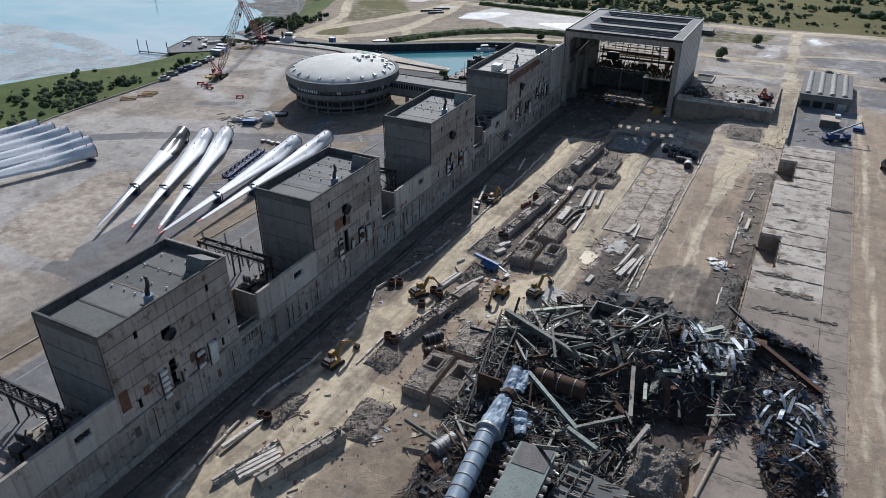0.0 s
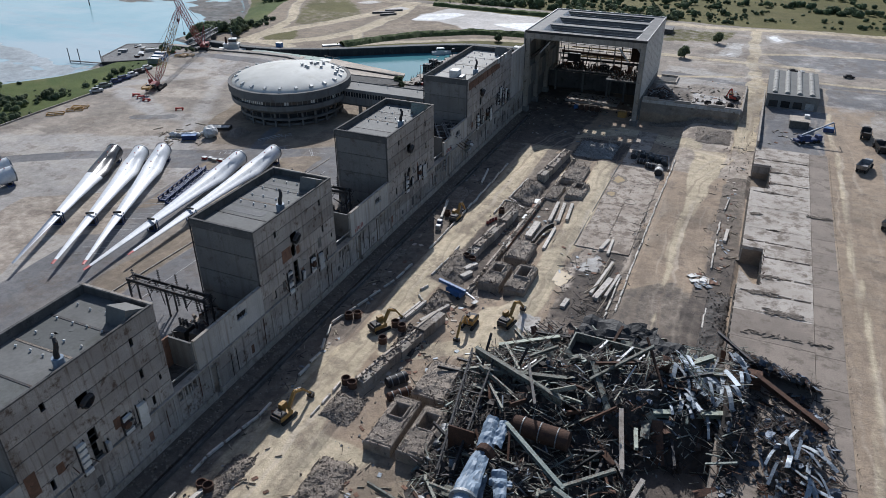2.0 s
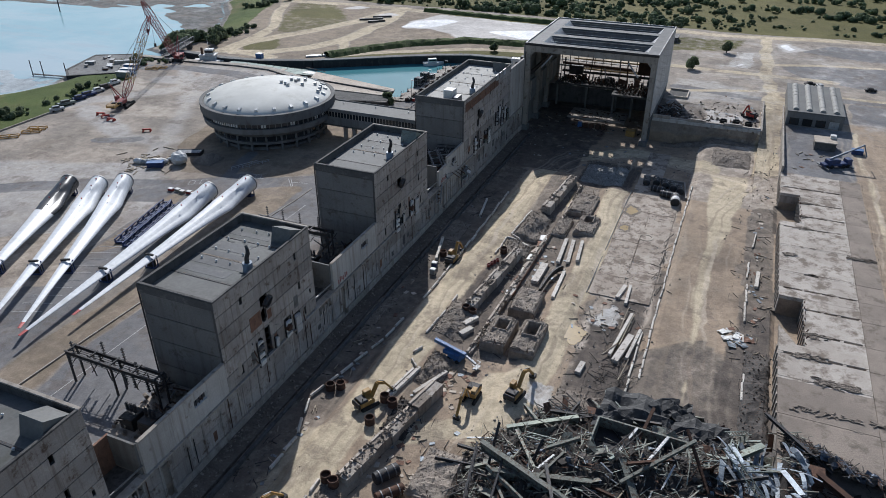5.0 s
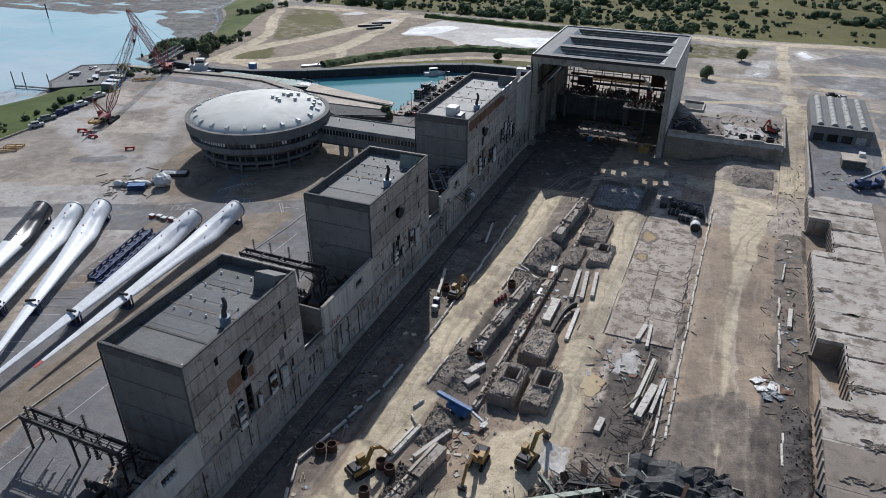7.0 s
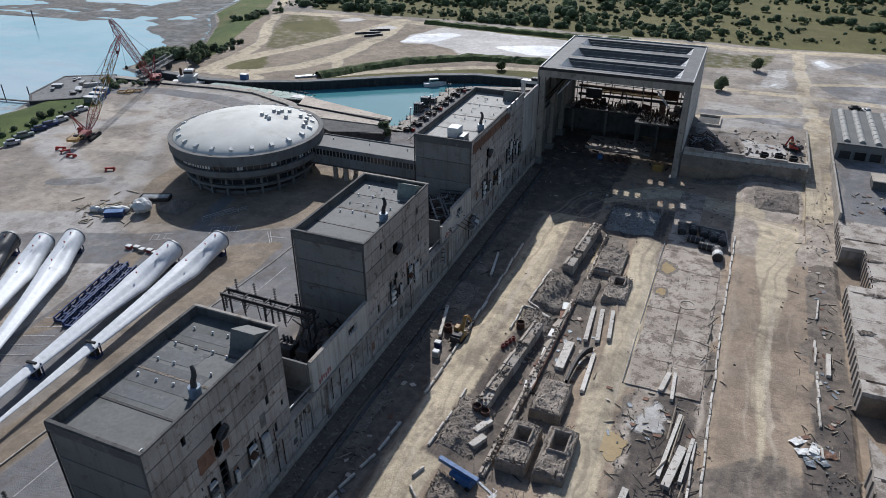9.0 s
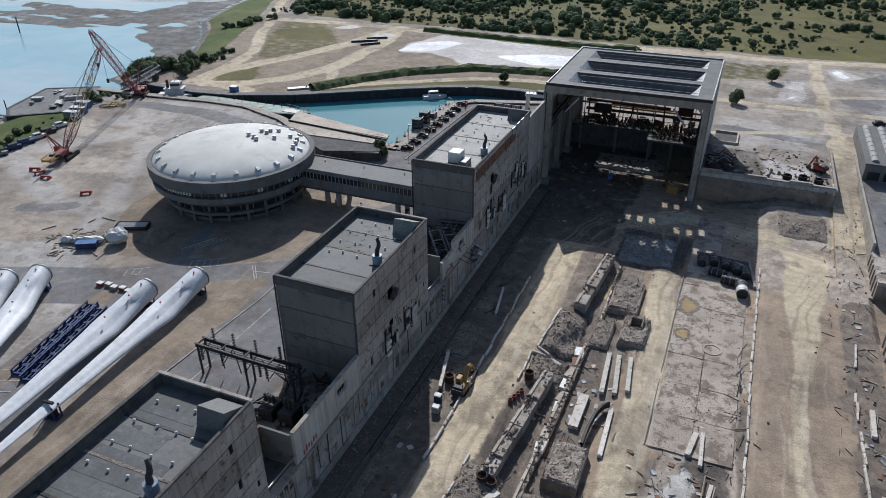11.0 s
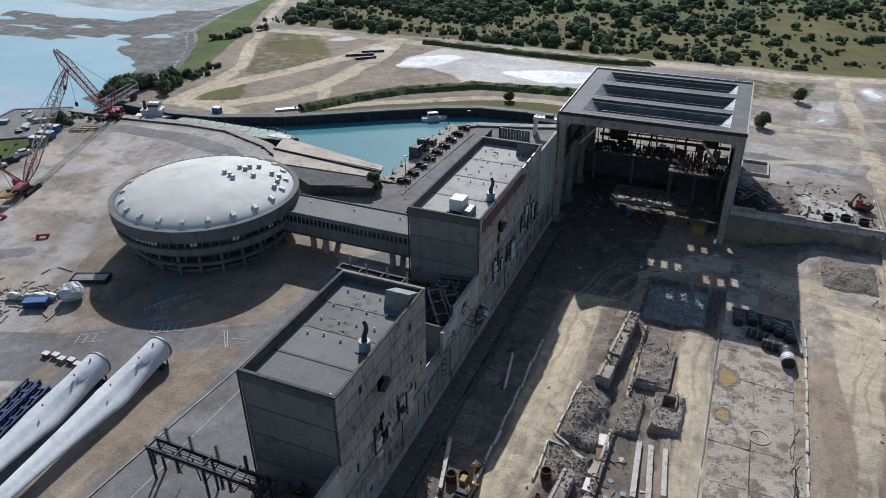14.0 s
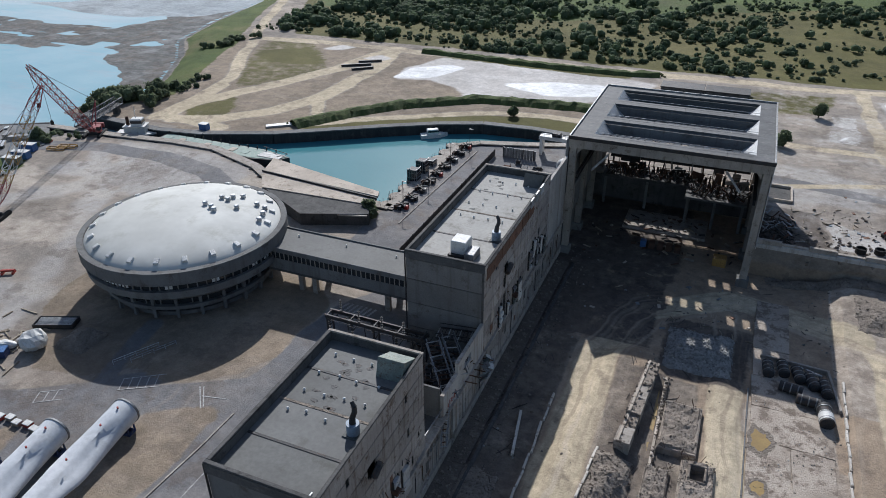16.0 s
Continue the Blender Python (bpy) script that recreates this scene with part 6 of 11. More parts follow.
def mound(parent, x0, x1, y0, y1, h, material, seed, n=700, size=0.4, base=None, chunks=None):
    """A heap: an uneven skin with loose lumps on it."""
    r = random.Random(seed)
    nx, ny = max(8, int((x1 - x0) / 0.7)), max(8, int((y1 - y0) / 0.7))

    def height(x, y):
        u, v = (x - x0) / (x1 - x0) * 2 - 1, (y - y0) / (y1 - y0) * 2 - 1
        e = max(0.0, 1 - max(abs(u) ** 2.4, abs(v) ** 2.4)) ** 0.7
        b = floor_z(x, y) if base is None else base
        return b - 0.3 + e * h * (0.75 + 0.45 * rough(x, y, seed, 0.28) + 0.16 * rough(x, y, seed, 0.9))

    grid = []
    for j in range(ny + 1):
        row = []
        for i in range(nx + 1):
            x, y = x0 + (x1 - x0) * i / nx, y0 + (y1 - y0) * j / ny
            row.append((x + 0.5 * rough(x, y, 5, 0.6), y + 0.5 * rough(x, y, 9, 0.6), height(x, y)))
        grid.append(row)
    part("mound", Shape().sheet(grid), material, parent)
    s = Shape()
    for _ in range(n):
        x, y = r.uniform(x0 - 0.5, x1 + 0.5), r.uniform(y0 - 0.5, y1 + 0.5)
        chunk(s, x, y, height(x, y) + 0.02, size * r.choice((0.2, 0.25, 0.3, 0.4, 0.7)), r)
    stuff("loose_rubble", s, chunks or material, parent)


def rubble_heap(x0, x1, y0, y1, h, material=RUBBLE, seed=1, label="grey brown rubble heap in an open foundation bay", n=700, chunks=None, size=0.4):
    t = thing("rubble_heap", ((x0 + x1) / 2, (y0 + y1) / 2, floor_z((x0 + x1) / 2, (y0 + y1) / 2)), label, "rubble heap", "rubble heaps in the pit")
    mound(t, x0, x1, y0, y1, h, material, seed, n, size, chunks=chunks)
    return t


def plinth(x0, x1, y0, y1, top, seed, hole=None):
    """A broken machine base with a crumbling top, and a shaft in some."""
    r = random.Random(seed)
    top -= 1.4
    z0 = floor_z((x0 + x1) / 2, (y0 + y1) / 2) - 0.6
    t = thing("machine_plinth", ((x0 + x1) / 2, (y0 + y1) / 2, z0 + 0.6), "broken concrete machine plinth topped with rubble" if hole is None else "broken concrete machine plinth with a square shaft in it", "plinth", "machine plinths in the pit")
    w = Shape()
    a = 0.7
    for q in ((x0, x1, y0, y0 + a), (x0, x1, y1 - a, y1), (x0, x0 + a, y0 + a, y1 - a), (x1 - a, x1, y0 + a, y1 - a)):
        w.box(*q, z0, top - r.uniform(0.5, 1.0), bev=0.2)
    part("side_wall", w, PLINTH, t)
    n, k = 13, 19
    grid = []
    for j in range(k + 1):
        row = []
        for i in range(n + 1):
            x, y = x0 + 0.06 + (x1 - x0 - 0.12) * i / n, y0 + 0.06 + (y1 - y0 - 0.12) * j / k
            z = top - 0.35 + 0.6 * rough(x, y, seed, 0.35) + 0.3 * rough(x, y, seed, 1.1)
            if hole and hole[0] < x < hole[1] and hole[2] < y < hole[3]:
                z = top - 2.6
            if i in (0, n) or j in (0, k):
                z = top - 1.05
            row.append((x, y, z))
        grid.append(row)
    part("broken_top", Shape().sheet(grid), PLINTH, t)
    if hole:
        lip = Shape()
        for q in ((hole[0] - 0.4, hole[1] + 0.4, hole[2] - 0.5, hole[2]), (hole[0] - 0.4, hole[1] + 0.4, hole[3], hole[3] + 0.5), (hole[0] - 0.4, hole[0], hole[2], hole[3]), (hole[1], hole[1] + 0.4, hole[2], hole[3])):
            lip.box(*q, top - 1.2, top + r.uniform(-0.1, 0.3), bev=0.2)
        part("shaft_wall", lip, PLINTH, t)
    s = Shape()
    for _ in range(320):
        x, y = r.uniform(x0, x1), r.uniform(y0, y1)
        if hole and hole[0] - 0.3 < x < hole[1] + 0.3 and hole[2] - 0.3 < y < hole[3] + 0.3:
            continue
        chunk(s, x, y, top - 0.38 + 0.6 * rough(x, y, seed, 0.35) + 0.3 * rough(x, y, seed, 1.1), r.choice((0.1, 0.12, 0.16, 0.24)), r)
    stuff("loose_rubble", s, RUBBLE, t)
    for q in range(7):
        x, y = r.uniform(x0, x1), r.choice((y0, y1))
        part("rebar", Shape().rod((x, y, top - 0.5), (x + r.uniform(-0.8, 0.8), y + r.uniform(-1, 1), top + r.uniform(0.3, 1.3)), 0.05, None, 5), RUST, t)
    return t


plinth(-63, -57.2, 163, 174.5, 6.6, 1, (-61.4, -58.6, 168.5, 172.2))
plinth(-55.8, -50.2, 162.5, 175.5, 6.8, 2, (-54.4, -51.6, 168.5, 173.4))
plinth(-61.2, -54.8, 178.5, 189, 6.4, 3)
plinth(-61.2, -54, 237.5, 251.5, 5.6, 4)
plinth(-62.4, -58, 222, 233, 5.2, 5)
plinth(-56.4, -50.4, 224.5, 236, 5.8, 6, (-54.6, -52.2, 231, 234.2))
plinth(-62.6, -56.8, 101, 115.5, 6.4, 7, (-61, -58.2, 109, 112.6))
plinth(-55.6, -50, 101, 115, 6.6, 8, (-54.2, -51.4, 108, 112.2))
plinth(-60.4, -52.8, 117.5, 129.5, 6.0, 9)

rubble_heap(-75.5, -67, 163, 178.5, 1.6, seed=11)
rubble_heap(-72.5, -64.5, 204, 214, 2.0, seed=12)
rubble_heap(-72, -64, 215, 233, 2.2, seed=13)
rubble_heap(-75, -68, 104, 114.5, 1.5, seed=14)
rubble_heap(-69, -61, 84, 97, 2.0, seed=15)
rubble_heap(-84, -78.5, 78, 90, 1.6, seed=16)
rubble_heap(-72, -66, 146, 158, 2.0, seed=17)
rubble_heap(-72, -66.5, 130, 141, 1.8, SCRAP, 18, "dark heap of tangled scrap bars beside a wall", chunks=SCRAP)
rubble_heap(-96, -89, 160, 176, 0.8, seed=19, label="dark low rubble at the wall foot")
rubble_heap(-95, -86, 206, 222, 0.9, seed=20, label="dark low rubble at the wall foot")
rubble_heap(-44, -33, 142, 158, 1.0, seed=21, label="low dark rubble beside the scrap pile")
rubble_heap(-64, -49, 264, 281, 2.6, RUBBLE_PALE, 22, "round heap of crushed pale grey concrete", 1500, RUBBLE_PALE, 0.55)
rubble_heap(-7.5, -1.3, 150, 185, 1.5, SCRAP, 23, "dark scrap and rubble against the deck face", 500, SCRAP)
rubble_heap(-44, -12, 309.5, 313.6, 1.8, seed=24, label="earth and rubble banked against the retaining wall")
rubble_heap(-24, -9.5, 292, 306, 1.3, RUBBLE, 25, "low bank of earth beside the ramp", 160)


def long_wall(p, q, w_, h, label="broken concrete foundation wall along the bay", seed=1):
    """A run of foundation wall in cast lengths."""
    p, q = Vector((*p, 0)), Vector((*q, 0))
    r = random.Random(seed)
    L = (q - p).length
    mid = (p + q) / 2
    z = floor_z(mid.x, mid.y)
    t = thing("foundation_wall", (mid.x, mid.y, z), label, "foundation wall", "foundation walls in the pit")
    n = max(2, round(L / 4.5))
    for k in range(n):
        a, b = p.lerp(q, k / n + 0.002), p.lerp(q, (k + 1) / n - 0.002)
        hh = h * r.uniform(0.8, 1.08)
        part("wall_length", Shape().beam((a.x, a.y, z + hh / 2 - 0.4), (b.x, b.y, z + hh / 2 - 0.4), w_ * r.uniform(0.9, 1.05), hh), PLINTH if k % 3 else CONC_LIGHT, t)
        part("top_kerb", Shape().beam((a.x - w_ * 0.3, a.y, z + hh - 0.3), (b.x - w_ * 0.3, b.y, z + hh - 0.35), 0.5, 0.35), CONC_SLAB, t)
    s = Shape()
    for _ in range(int(L * 4)):
        c = p.lerp(q, r.random())
        chunk(s, c.x + r.uniform(-w_, w_) * 0.5, c.y, z + h - 0.4, r.choice((0.2, 0.3, 0.5)), r)
    stuff("loose_rubble", s, RUBBLE, t)
    return t


long_wall((-70.5, 176), (-67.5, 207), 2.6, 2.8, seed=1)
long_wall((-67.3, 234), (-65.2, 261), 2.8, 2.6, seed=2)
long_wall((-72, 116), (-66, 146), 2.8, 3.0, seed=3)
long_wall((-64.5, 160), (-62.5, 222), 1.2, 1.3, "low pale concrete wall beside a drain", 4)
long_wall((-73, 66), (-66.5, 84), 2.6, 3.2, seed=5)
long_wall((-80, 62), (-76, 76), 0.8, 1.4, "low pale concrete wall beside a drain", 6)
long_wall((-61.5, 232), (-61.8, 260), 0.7, 1.1, "low pale concrete wall beside a drain", 7)

BAR = Shape().box(-0.5, 0.5, -0.32, 0.32, 0, 0.7, bev=0.1).mesh("concrete_barrier", BEAM_PALE)


def barrier_run(pts, length, gap, group, seed, lift=0.0, label="pale precast concrete barrier block lying on dirt"):
    r = random.Random(seed)
    for (x0, y0), (x1, y1) in zip(pts, pts[1:]):
        L = math.hypot(x1 - x0, y1 - y0)
        n = int(L / length)
        for k in range(n):
            if r.random() < gap:
                continue
            f = (k + 0.5) / n
            x, y = x0 + (x1 - x0) * f + r.uniform(-0.16, 0.16), y0 + (y1 - y0) * f
            ob = tagged(new("concrete_barrier", BAR), label, "barrier", group)
            ob.matrix_basis = pose(x, y, floor_z(x, y) - 0.05 + lift, 0, r.uniform(-2, 2), math.degrees(math.atan2(y1 - y0, x1 - x0)) + r.uniform(-3, 3)) @ Matrix.Diagonal((length * r.uniform(0.9, 0.99), r.uniform(0.55, 0.8), r.uniform(0.7, 1.0), 1))


barrier_run([(-86.5, 56), (-89, 87), (-86.5, 100), (-86, 123), (-90, 134), (-87, 147), (-84.5, 158), (-82.5, 180), (-82.8, 205), (-83.2, 246)], 4.2, 0.08, "barriers along the haul road", 1, 0.3)
barrier_run([(-76, 162), (-75, 180), (-71.5, 181)], 3.2, 0.08, "barriers round a rubble bay", 2)
barrier_run([(-76, 103), (-75.5, 115), (-72, 117)], 3.2, 0.05, "barriers round a rubble bay", 3)
barrier_run([(-73, 203), (-73.5, 214), (-66, 212.5), (-72.5, 216), (-71.5, 233)], 3.4, 0.1, "barriers round a rubble bay", 4)
barrier_run([(-27.6, 166), (-27.6, 230), (-27.3, 272), (-38, 276)], 3.6, 0.05, "blocks along the slab edge", 5)
barrier_run([(-29.5, 160), (-29.8, 190)], 5.5, 0.2, "blocks along the slab edge", 6)
barrier_run([(-6.5, 160), (-7.5, 190), (-7.8, 223), (-5.5, 262)], 3.0, 0.35, "blocks along the deck track", 7)
barrier_run([(-72, 149), (-76, 153), (-74, 158)], 3.0, 0.0, "loose blocks by the scrap heap", 8)
barrier_run([(-9, 313), (-8.4, 350)], 2.6, 0.25, "blocks along the upper edge", 9)
barrier_run([(-44, 316.5), (-10, 316.5)], 2.8, 0.3, "blocks along the upper edge", 10)

# flat edging between haul track and slab floor
edge = thing("slab_edge", (-44.5, 205, PIT), "low stepped edge of the old concrete floor", "edge", kind="structure")
for k in range(13):
    y = 196 + 5.2 * k
    part("edge_length", Shape().box(-45.75, -45.5, y + 0.05, y + 5.1, 1.5, 2.33 + 0.03 * (k % 2), bev=0.03), CONC, edge)


def beam_thing(p, q, w_, h, material=BEAM_PALE, label="long pale precast concrete beam on the ground", group="precast beams on the ground", z=None):
    x, y = (p[0] + q[0]) / 2, (p[1] + q[1]) / 2
    zz = max(floor_z(*p), floor_z(*q), floor_z(x, y)) if z is None else z
    return solid("precast_beam", Shape().beam((*p, zz + h / 2), (*q, zz + h / 2), w_, h), material, label, "beam", group, at=(x, y, zz))


for p, q, w_ in (((-56.2, 207), (-57.2, 221), 1.0), ((-53.6, 207.5), (-55, 220.5), 1.0), ((-51.2, 208.5), (-52.4, 220), 0.9), ((-59.3, 195), (-59.2, 205), 1.9), ((-52.8, 189), (-53.2, 202.5), 0.9), ((-64.2, 178), (-63.2, 190), 1.1),
                ((-33.5, 170), (-31.6, 181), 1.5), ((-35.0, 172), (-33.0, 190), 0.7), ((-31.2, 172), (-30.0, 184), 0.7), ((-37.8, 196), (-36.8, 202.5), 1.0), ((-40.2, 163), (-39.8, 167), 1.2), ((-35.3, 194), (-35.6, 203), 0.7),
                ((-78.5, 66), (-74.8, 74), 0.7), ((-77.6, 65.5), (-74, 73.6), 0.7), ((-76.7, 65), (-73.2, 73), 0.7), ((-79.4, 66.5), (-75.8, 74.6), 0.7), ((-85.5, 70), (-83.4, 80), 0.8), ((-69.5, 170), (-67.6, 174), 1.4), ((-68.8, 166), (-67.2, 169.4), 1.4),
                ((-5.5, 213), (-5.2, 221), 0.9), ((1.0, 226), (1.3, 233), 0.8), ((-88, 196), (-91, 208), 0.7), ((-86, 226), (-88, 238), 0.5), ((-70.2, 143), (-66.5, 152), 0.8), ((-74, 139), (-72, 150), 0.7), ((-74.9, 139), (-73, 149), 0.5)):
    beam_thing(p, q, w_, 0.75 if w_ < 1.3 else 0.95)
r = random.Random(77)
for k in range(9):
    y = 186 + 3.9 * k
    x = -63.2 + 0.05 * k
    ob = beam_thing((x - 0.6 + r.uniform(-0.4, 0.4), y), (x - 0.5 + r.uniform(-0.5, 0.5), y + r.uniform(2.6, 3.5)), r.uniform(1.5, 2.1), r.uniform(0.5, 1.0), (WHITE, CONC_SLAB, RUST_PANEL, WHITE, CONC_SLAB)[k % 5], "white painted concrete block with brick red edge", "white blocks along the wall")
    part("red_edge", Shape().beam((x + 0.55, y, ob.location.z + 0.55), (x + 0.65, y + 3.3, ob.location.z + 0.55), 0.16, 0.9), RUST_PANEL, ob, "brick red edge strip")
tangle = Shape()
r = random.Random(44)
for k in range(150):
    x, y = r.gauss(-33.5, 2.6), r.gauss(168, 8)
    if k > 110:
        x, y = r.gauss(-29.5, 0.9), r.uniform(158, 235)
    a, L = r.gauss(1.5, 0.7), r.choice((0.8, 1.4, 2.2, 3.4))
    z = floor_z(x, y) + r.uniform(0.05, 0.6)
    tangle.beam((x, y, z), (x + L * math.cos(a), y + L * math.sin(a), z + r.uniform(-0.2, 0.5)), r.uniform(0.05, 0.16), r.uniform(0.05, 0.16))
solid("rebar_tangle", tangle, SCRAP, "dark bent reinforcing bars and pipes among beams", "scrap", kind="stuff")
for p, q in (((-33.6, 176, 2.9), (-32.4, 189.5, 3.0)), ((-34.6, 182, 2.8), (-34.2, 192, 2.8)), ((-36.5, 171.0, 2.9), (-34.0, 176.5, 3.0)), ((-31.5, 163.5, 2.9), (-30.6, 171.5, 2.9))):
    solid("bent_pole", Shape().rod(p, q, 0.16, 0.12, 8), TIMBER, "thin pale pole lying over dark rubble", "pole", "poles by the slab", at=(p[0], p[1], p[2] - 0.16))
# a curved steel channel
cv = Shape()
pts = [Vector((-56.5 + 2.6 * (k / 9) ** 2.2, 190 + 13.5 * math.sin(k / 9 * 1.4), 3.4)) for k in range(10)]
rows = []
for a in pts:
    rows.append([a + Vector(o) for o in ((-0.25, 0, -0.75), (0.25, 0, -0.75), (0.25, 0, 0.75), (-0.25, 0, 0.75), (-0.25, 0, -0.75))])
cv.sheet(rows)
solid("curved_channel", cv, STEEL_DARK, "dark curved steel channel lying by beams", "steel channel", at=(-55, 196, 2.6))

# rusty drums and tanks


def drum(x, y, rad, h, material, label, lie=None, group="rusty drums in the pit"):
    z = floor_z(x, y)
    t = thing("steel_drum", (x, y, z), label, "drum", group)
    if lie is None:
        part("shell", Shape().lathe([(rad, 0), (rad, h), (rad * 0.86, h), (rad * 0.86, h * 0.6), (0.01, h * 0.6)], 18, (0, 0, 0)), material, t, "", True, False)
        for zz in (0.1, h * 0.5, h - 0.12):
            part("hoop", Shape().lathe([(rad, zz - 0.08), (rad + 0.07, zz - 0.05), (rad + 0.07, zz + 0.05), (rad, zz + 0.08)], 18), material, t, "", False, False)
    else:
        m = pose(0, 0, rad, 90, 0, lie)
        s = Shape().lathe([(0.01, -h / 2), (rad * 0.8, -h / 2), (rad, -h / 2 + 0.15), (rad, h / 2 - 0.15), (rad * 0.8, h / 2), (0.01, h / 2)], 20)
        s.v = [tuple(m @ Vector(p)) for p in s.v]
        part("shell", s, material, t, "", True, False)
        for zz in (-h * 0.3, 0, h * 0.3):
            s = Shape().lathe([(rad, zz - 0.12), (rad + 0.1, zz - 0.1), (rad + 0.1, zz + 0.1), (rad, zz + 0.12)], 20)
            s.v = [tuple(m @ Vector(p)) for p in s.v]
            part("hoop", s, STEEL_GREY, t, "", False, False)
    return t


for x, y in ((-87.4, 138), (-85.6, 139.2), (-87.2, 199.2), (-85, 200), (-71, 175.2), (-69.2, 175), (-74.4, 138), (-72.4, 137.4), (-74.5, 115), (-72.8, 114.6), (-84.4, 80.6), (-82.2, 80), (-71.3, 205.2), (-74.2, 131), (-60.5, 186)):
    drum(x, y, 0.95, 1.7, RUST, "upright rusty steel drum, open at the top")
drum(-49, 108.5, 1.5, 5.6, STEEL_GREY, "grey riveted cylinder lying beside a plinth", 8, "cylinders lying in the pit")
drum(-51.6, 117, 0.9, 4.5, RUST, "rusty cylinder lying beside a plinth", 8, "cylinders lying in the pit")
drum(-65.5, 121, 1.2, 5, STEEL_DARK, "dark cylinder lying in a drain bay", -35, "cylinders lying in the pit")
drum(-63, 117.5, 1.0, 5.5, RUST, "rusty cylinder lying in a drain bay", -40, "cylinders lying in the pit")
drum(-46.5, 90, 1.8, 5.5, STEEL_GREY, "grey riveted cylinder lying by the scrap", -20, "cylinders lying in the pit")
for k, (x, y, a) in enumerate(((-42, 271, 5), (-39, 272, 8), (-36, 271, 12), (-33.4, 269.5, 18), (-30.8, 268, 10), (-37.5, 265.5, 80), (-34.2, 262.6, 85))):
    drum(x, y, 1.1, 4.6, STEEL_DARK, "dark steel turbine casing cylinder lying in shade", a, "turbine casings")
c = drum(-31.2, 259.0, 1.4, 5.6, STEEL_DARK, "dark turbine casing with a white band", 5, "turbine casings")
band = Shape().lathe([(1.43, -0.2), (1.46, -0.2), (1.46, 2.2), (1.43, 2.2)], 20)
m = pose(0, 0, 1.4, 90, 0, 5)
band.v = [tuple(m @ Vector(p)) for p in band.v]
part("white_band", band, WHITE, c, "white wrapped band", False, False)
# low wall round the casings
for p, q in (((-43.6, 276), (-30, 275)), ((-30, 275), (-28.2, 262))):
    beam_thing(p, q, 0.5, 0.9, CONC_LIGHT, "low concrete wall round turbine casings", "walls round the casings")


def puddle(x, y, rx, ry, seed, label="shallow muddy brown puddle", least=0.0):
    """Still water with a ragged edge: on the dirt the ground's own swell cuts its outline, on the slab it lies in wet mud."""
    pts, rim = [], []
    for k in range(72):
        a = 2 * math.pi * k / 72
        u, v = math.cos(a), math.sin(a)
        f = 0.8 + 0.4 * rough(u * 1.3 + seed, v * 1.3, seed) + 0.16 * rough(u * 4 + seed, v * 4, seed + 2)
        pts.append((x + rx * f * u, y + ry * f * v))
        f = f * 1.15 + 0.22 + 0.5 * abs(rough(u * 3.1 - seed, v * 3.1, seed + 5))
        rim.append((x + rx * f * u, y + ry * f * v))
    z = least or sum(floor_z(px, py) for px, py in pts[::6]) / 12 + 0.03
    if least:
        solid("mud_patch", Shape().prism(rim, z - 0.5, z - 0.006), RUBBLE, "dark wet mud round a puddle", "mud", "mud on the slab", "structure")
    solid("puddle", Shape().prism(pts, z - 0.5, z), PUDDLE, label, "puddle", "puddles on the slab", "structure")


PUDDLE = mat("muddy_water", (0.36, 0.25, 0.10), (0.29, 0.20, 0.085), None, 0.4, 0.35, 0.0, 0.0, spec=0.3)
puddle(-44.4, 177, 3.3, 4.2, 2)
puddle(-43.0, 247.8, 2.0, 3.4, 3, least=2.332)
puddle(-43.0, 235.4, 1.4, 2.1, 4, least=2.332)
puddle(-62.8, 246, 0.5, 10, 6, "ochre water in a narrow drain")
solid("manhole_ring", Shape().lathe([(1.6, 0), (1.7, 0.45), (2.1, 0.45), (2.25, 0)], 28, (-36.1, 231.5, floor_z(-36.1, 231.5))), CONC_SLAB, "round concrete manhole ring in the slab", "manhole", smooth=True, at=(-36.1, 231.5, 2))
# sheets and boards strewn about
BOARD = Shape().box(-1.0, 1.0, -0.7, 0.7, 0, 0.1).mesh("loose_board", SCRAP_PALE)
BOARD_R = Shape().box(-1.0, 1.0, -0.7, 0.7, 0, 0.1).mesh("loose_board", RUST_PANEL)
BOARD_W = Shape().box(-1.0, 1.0, -0.7, 0.7, 0, 0.1).mesh("loose_board", CONC_SLAB)
BAR_S = Shape().box(-1.6, 1.6, -0.12, 0.12, 0, 0.2).mesh("loose_bar", TIMBER)
r = random.Random(31)
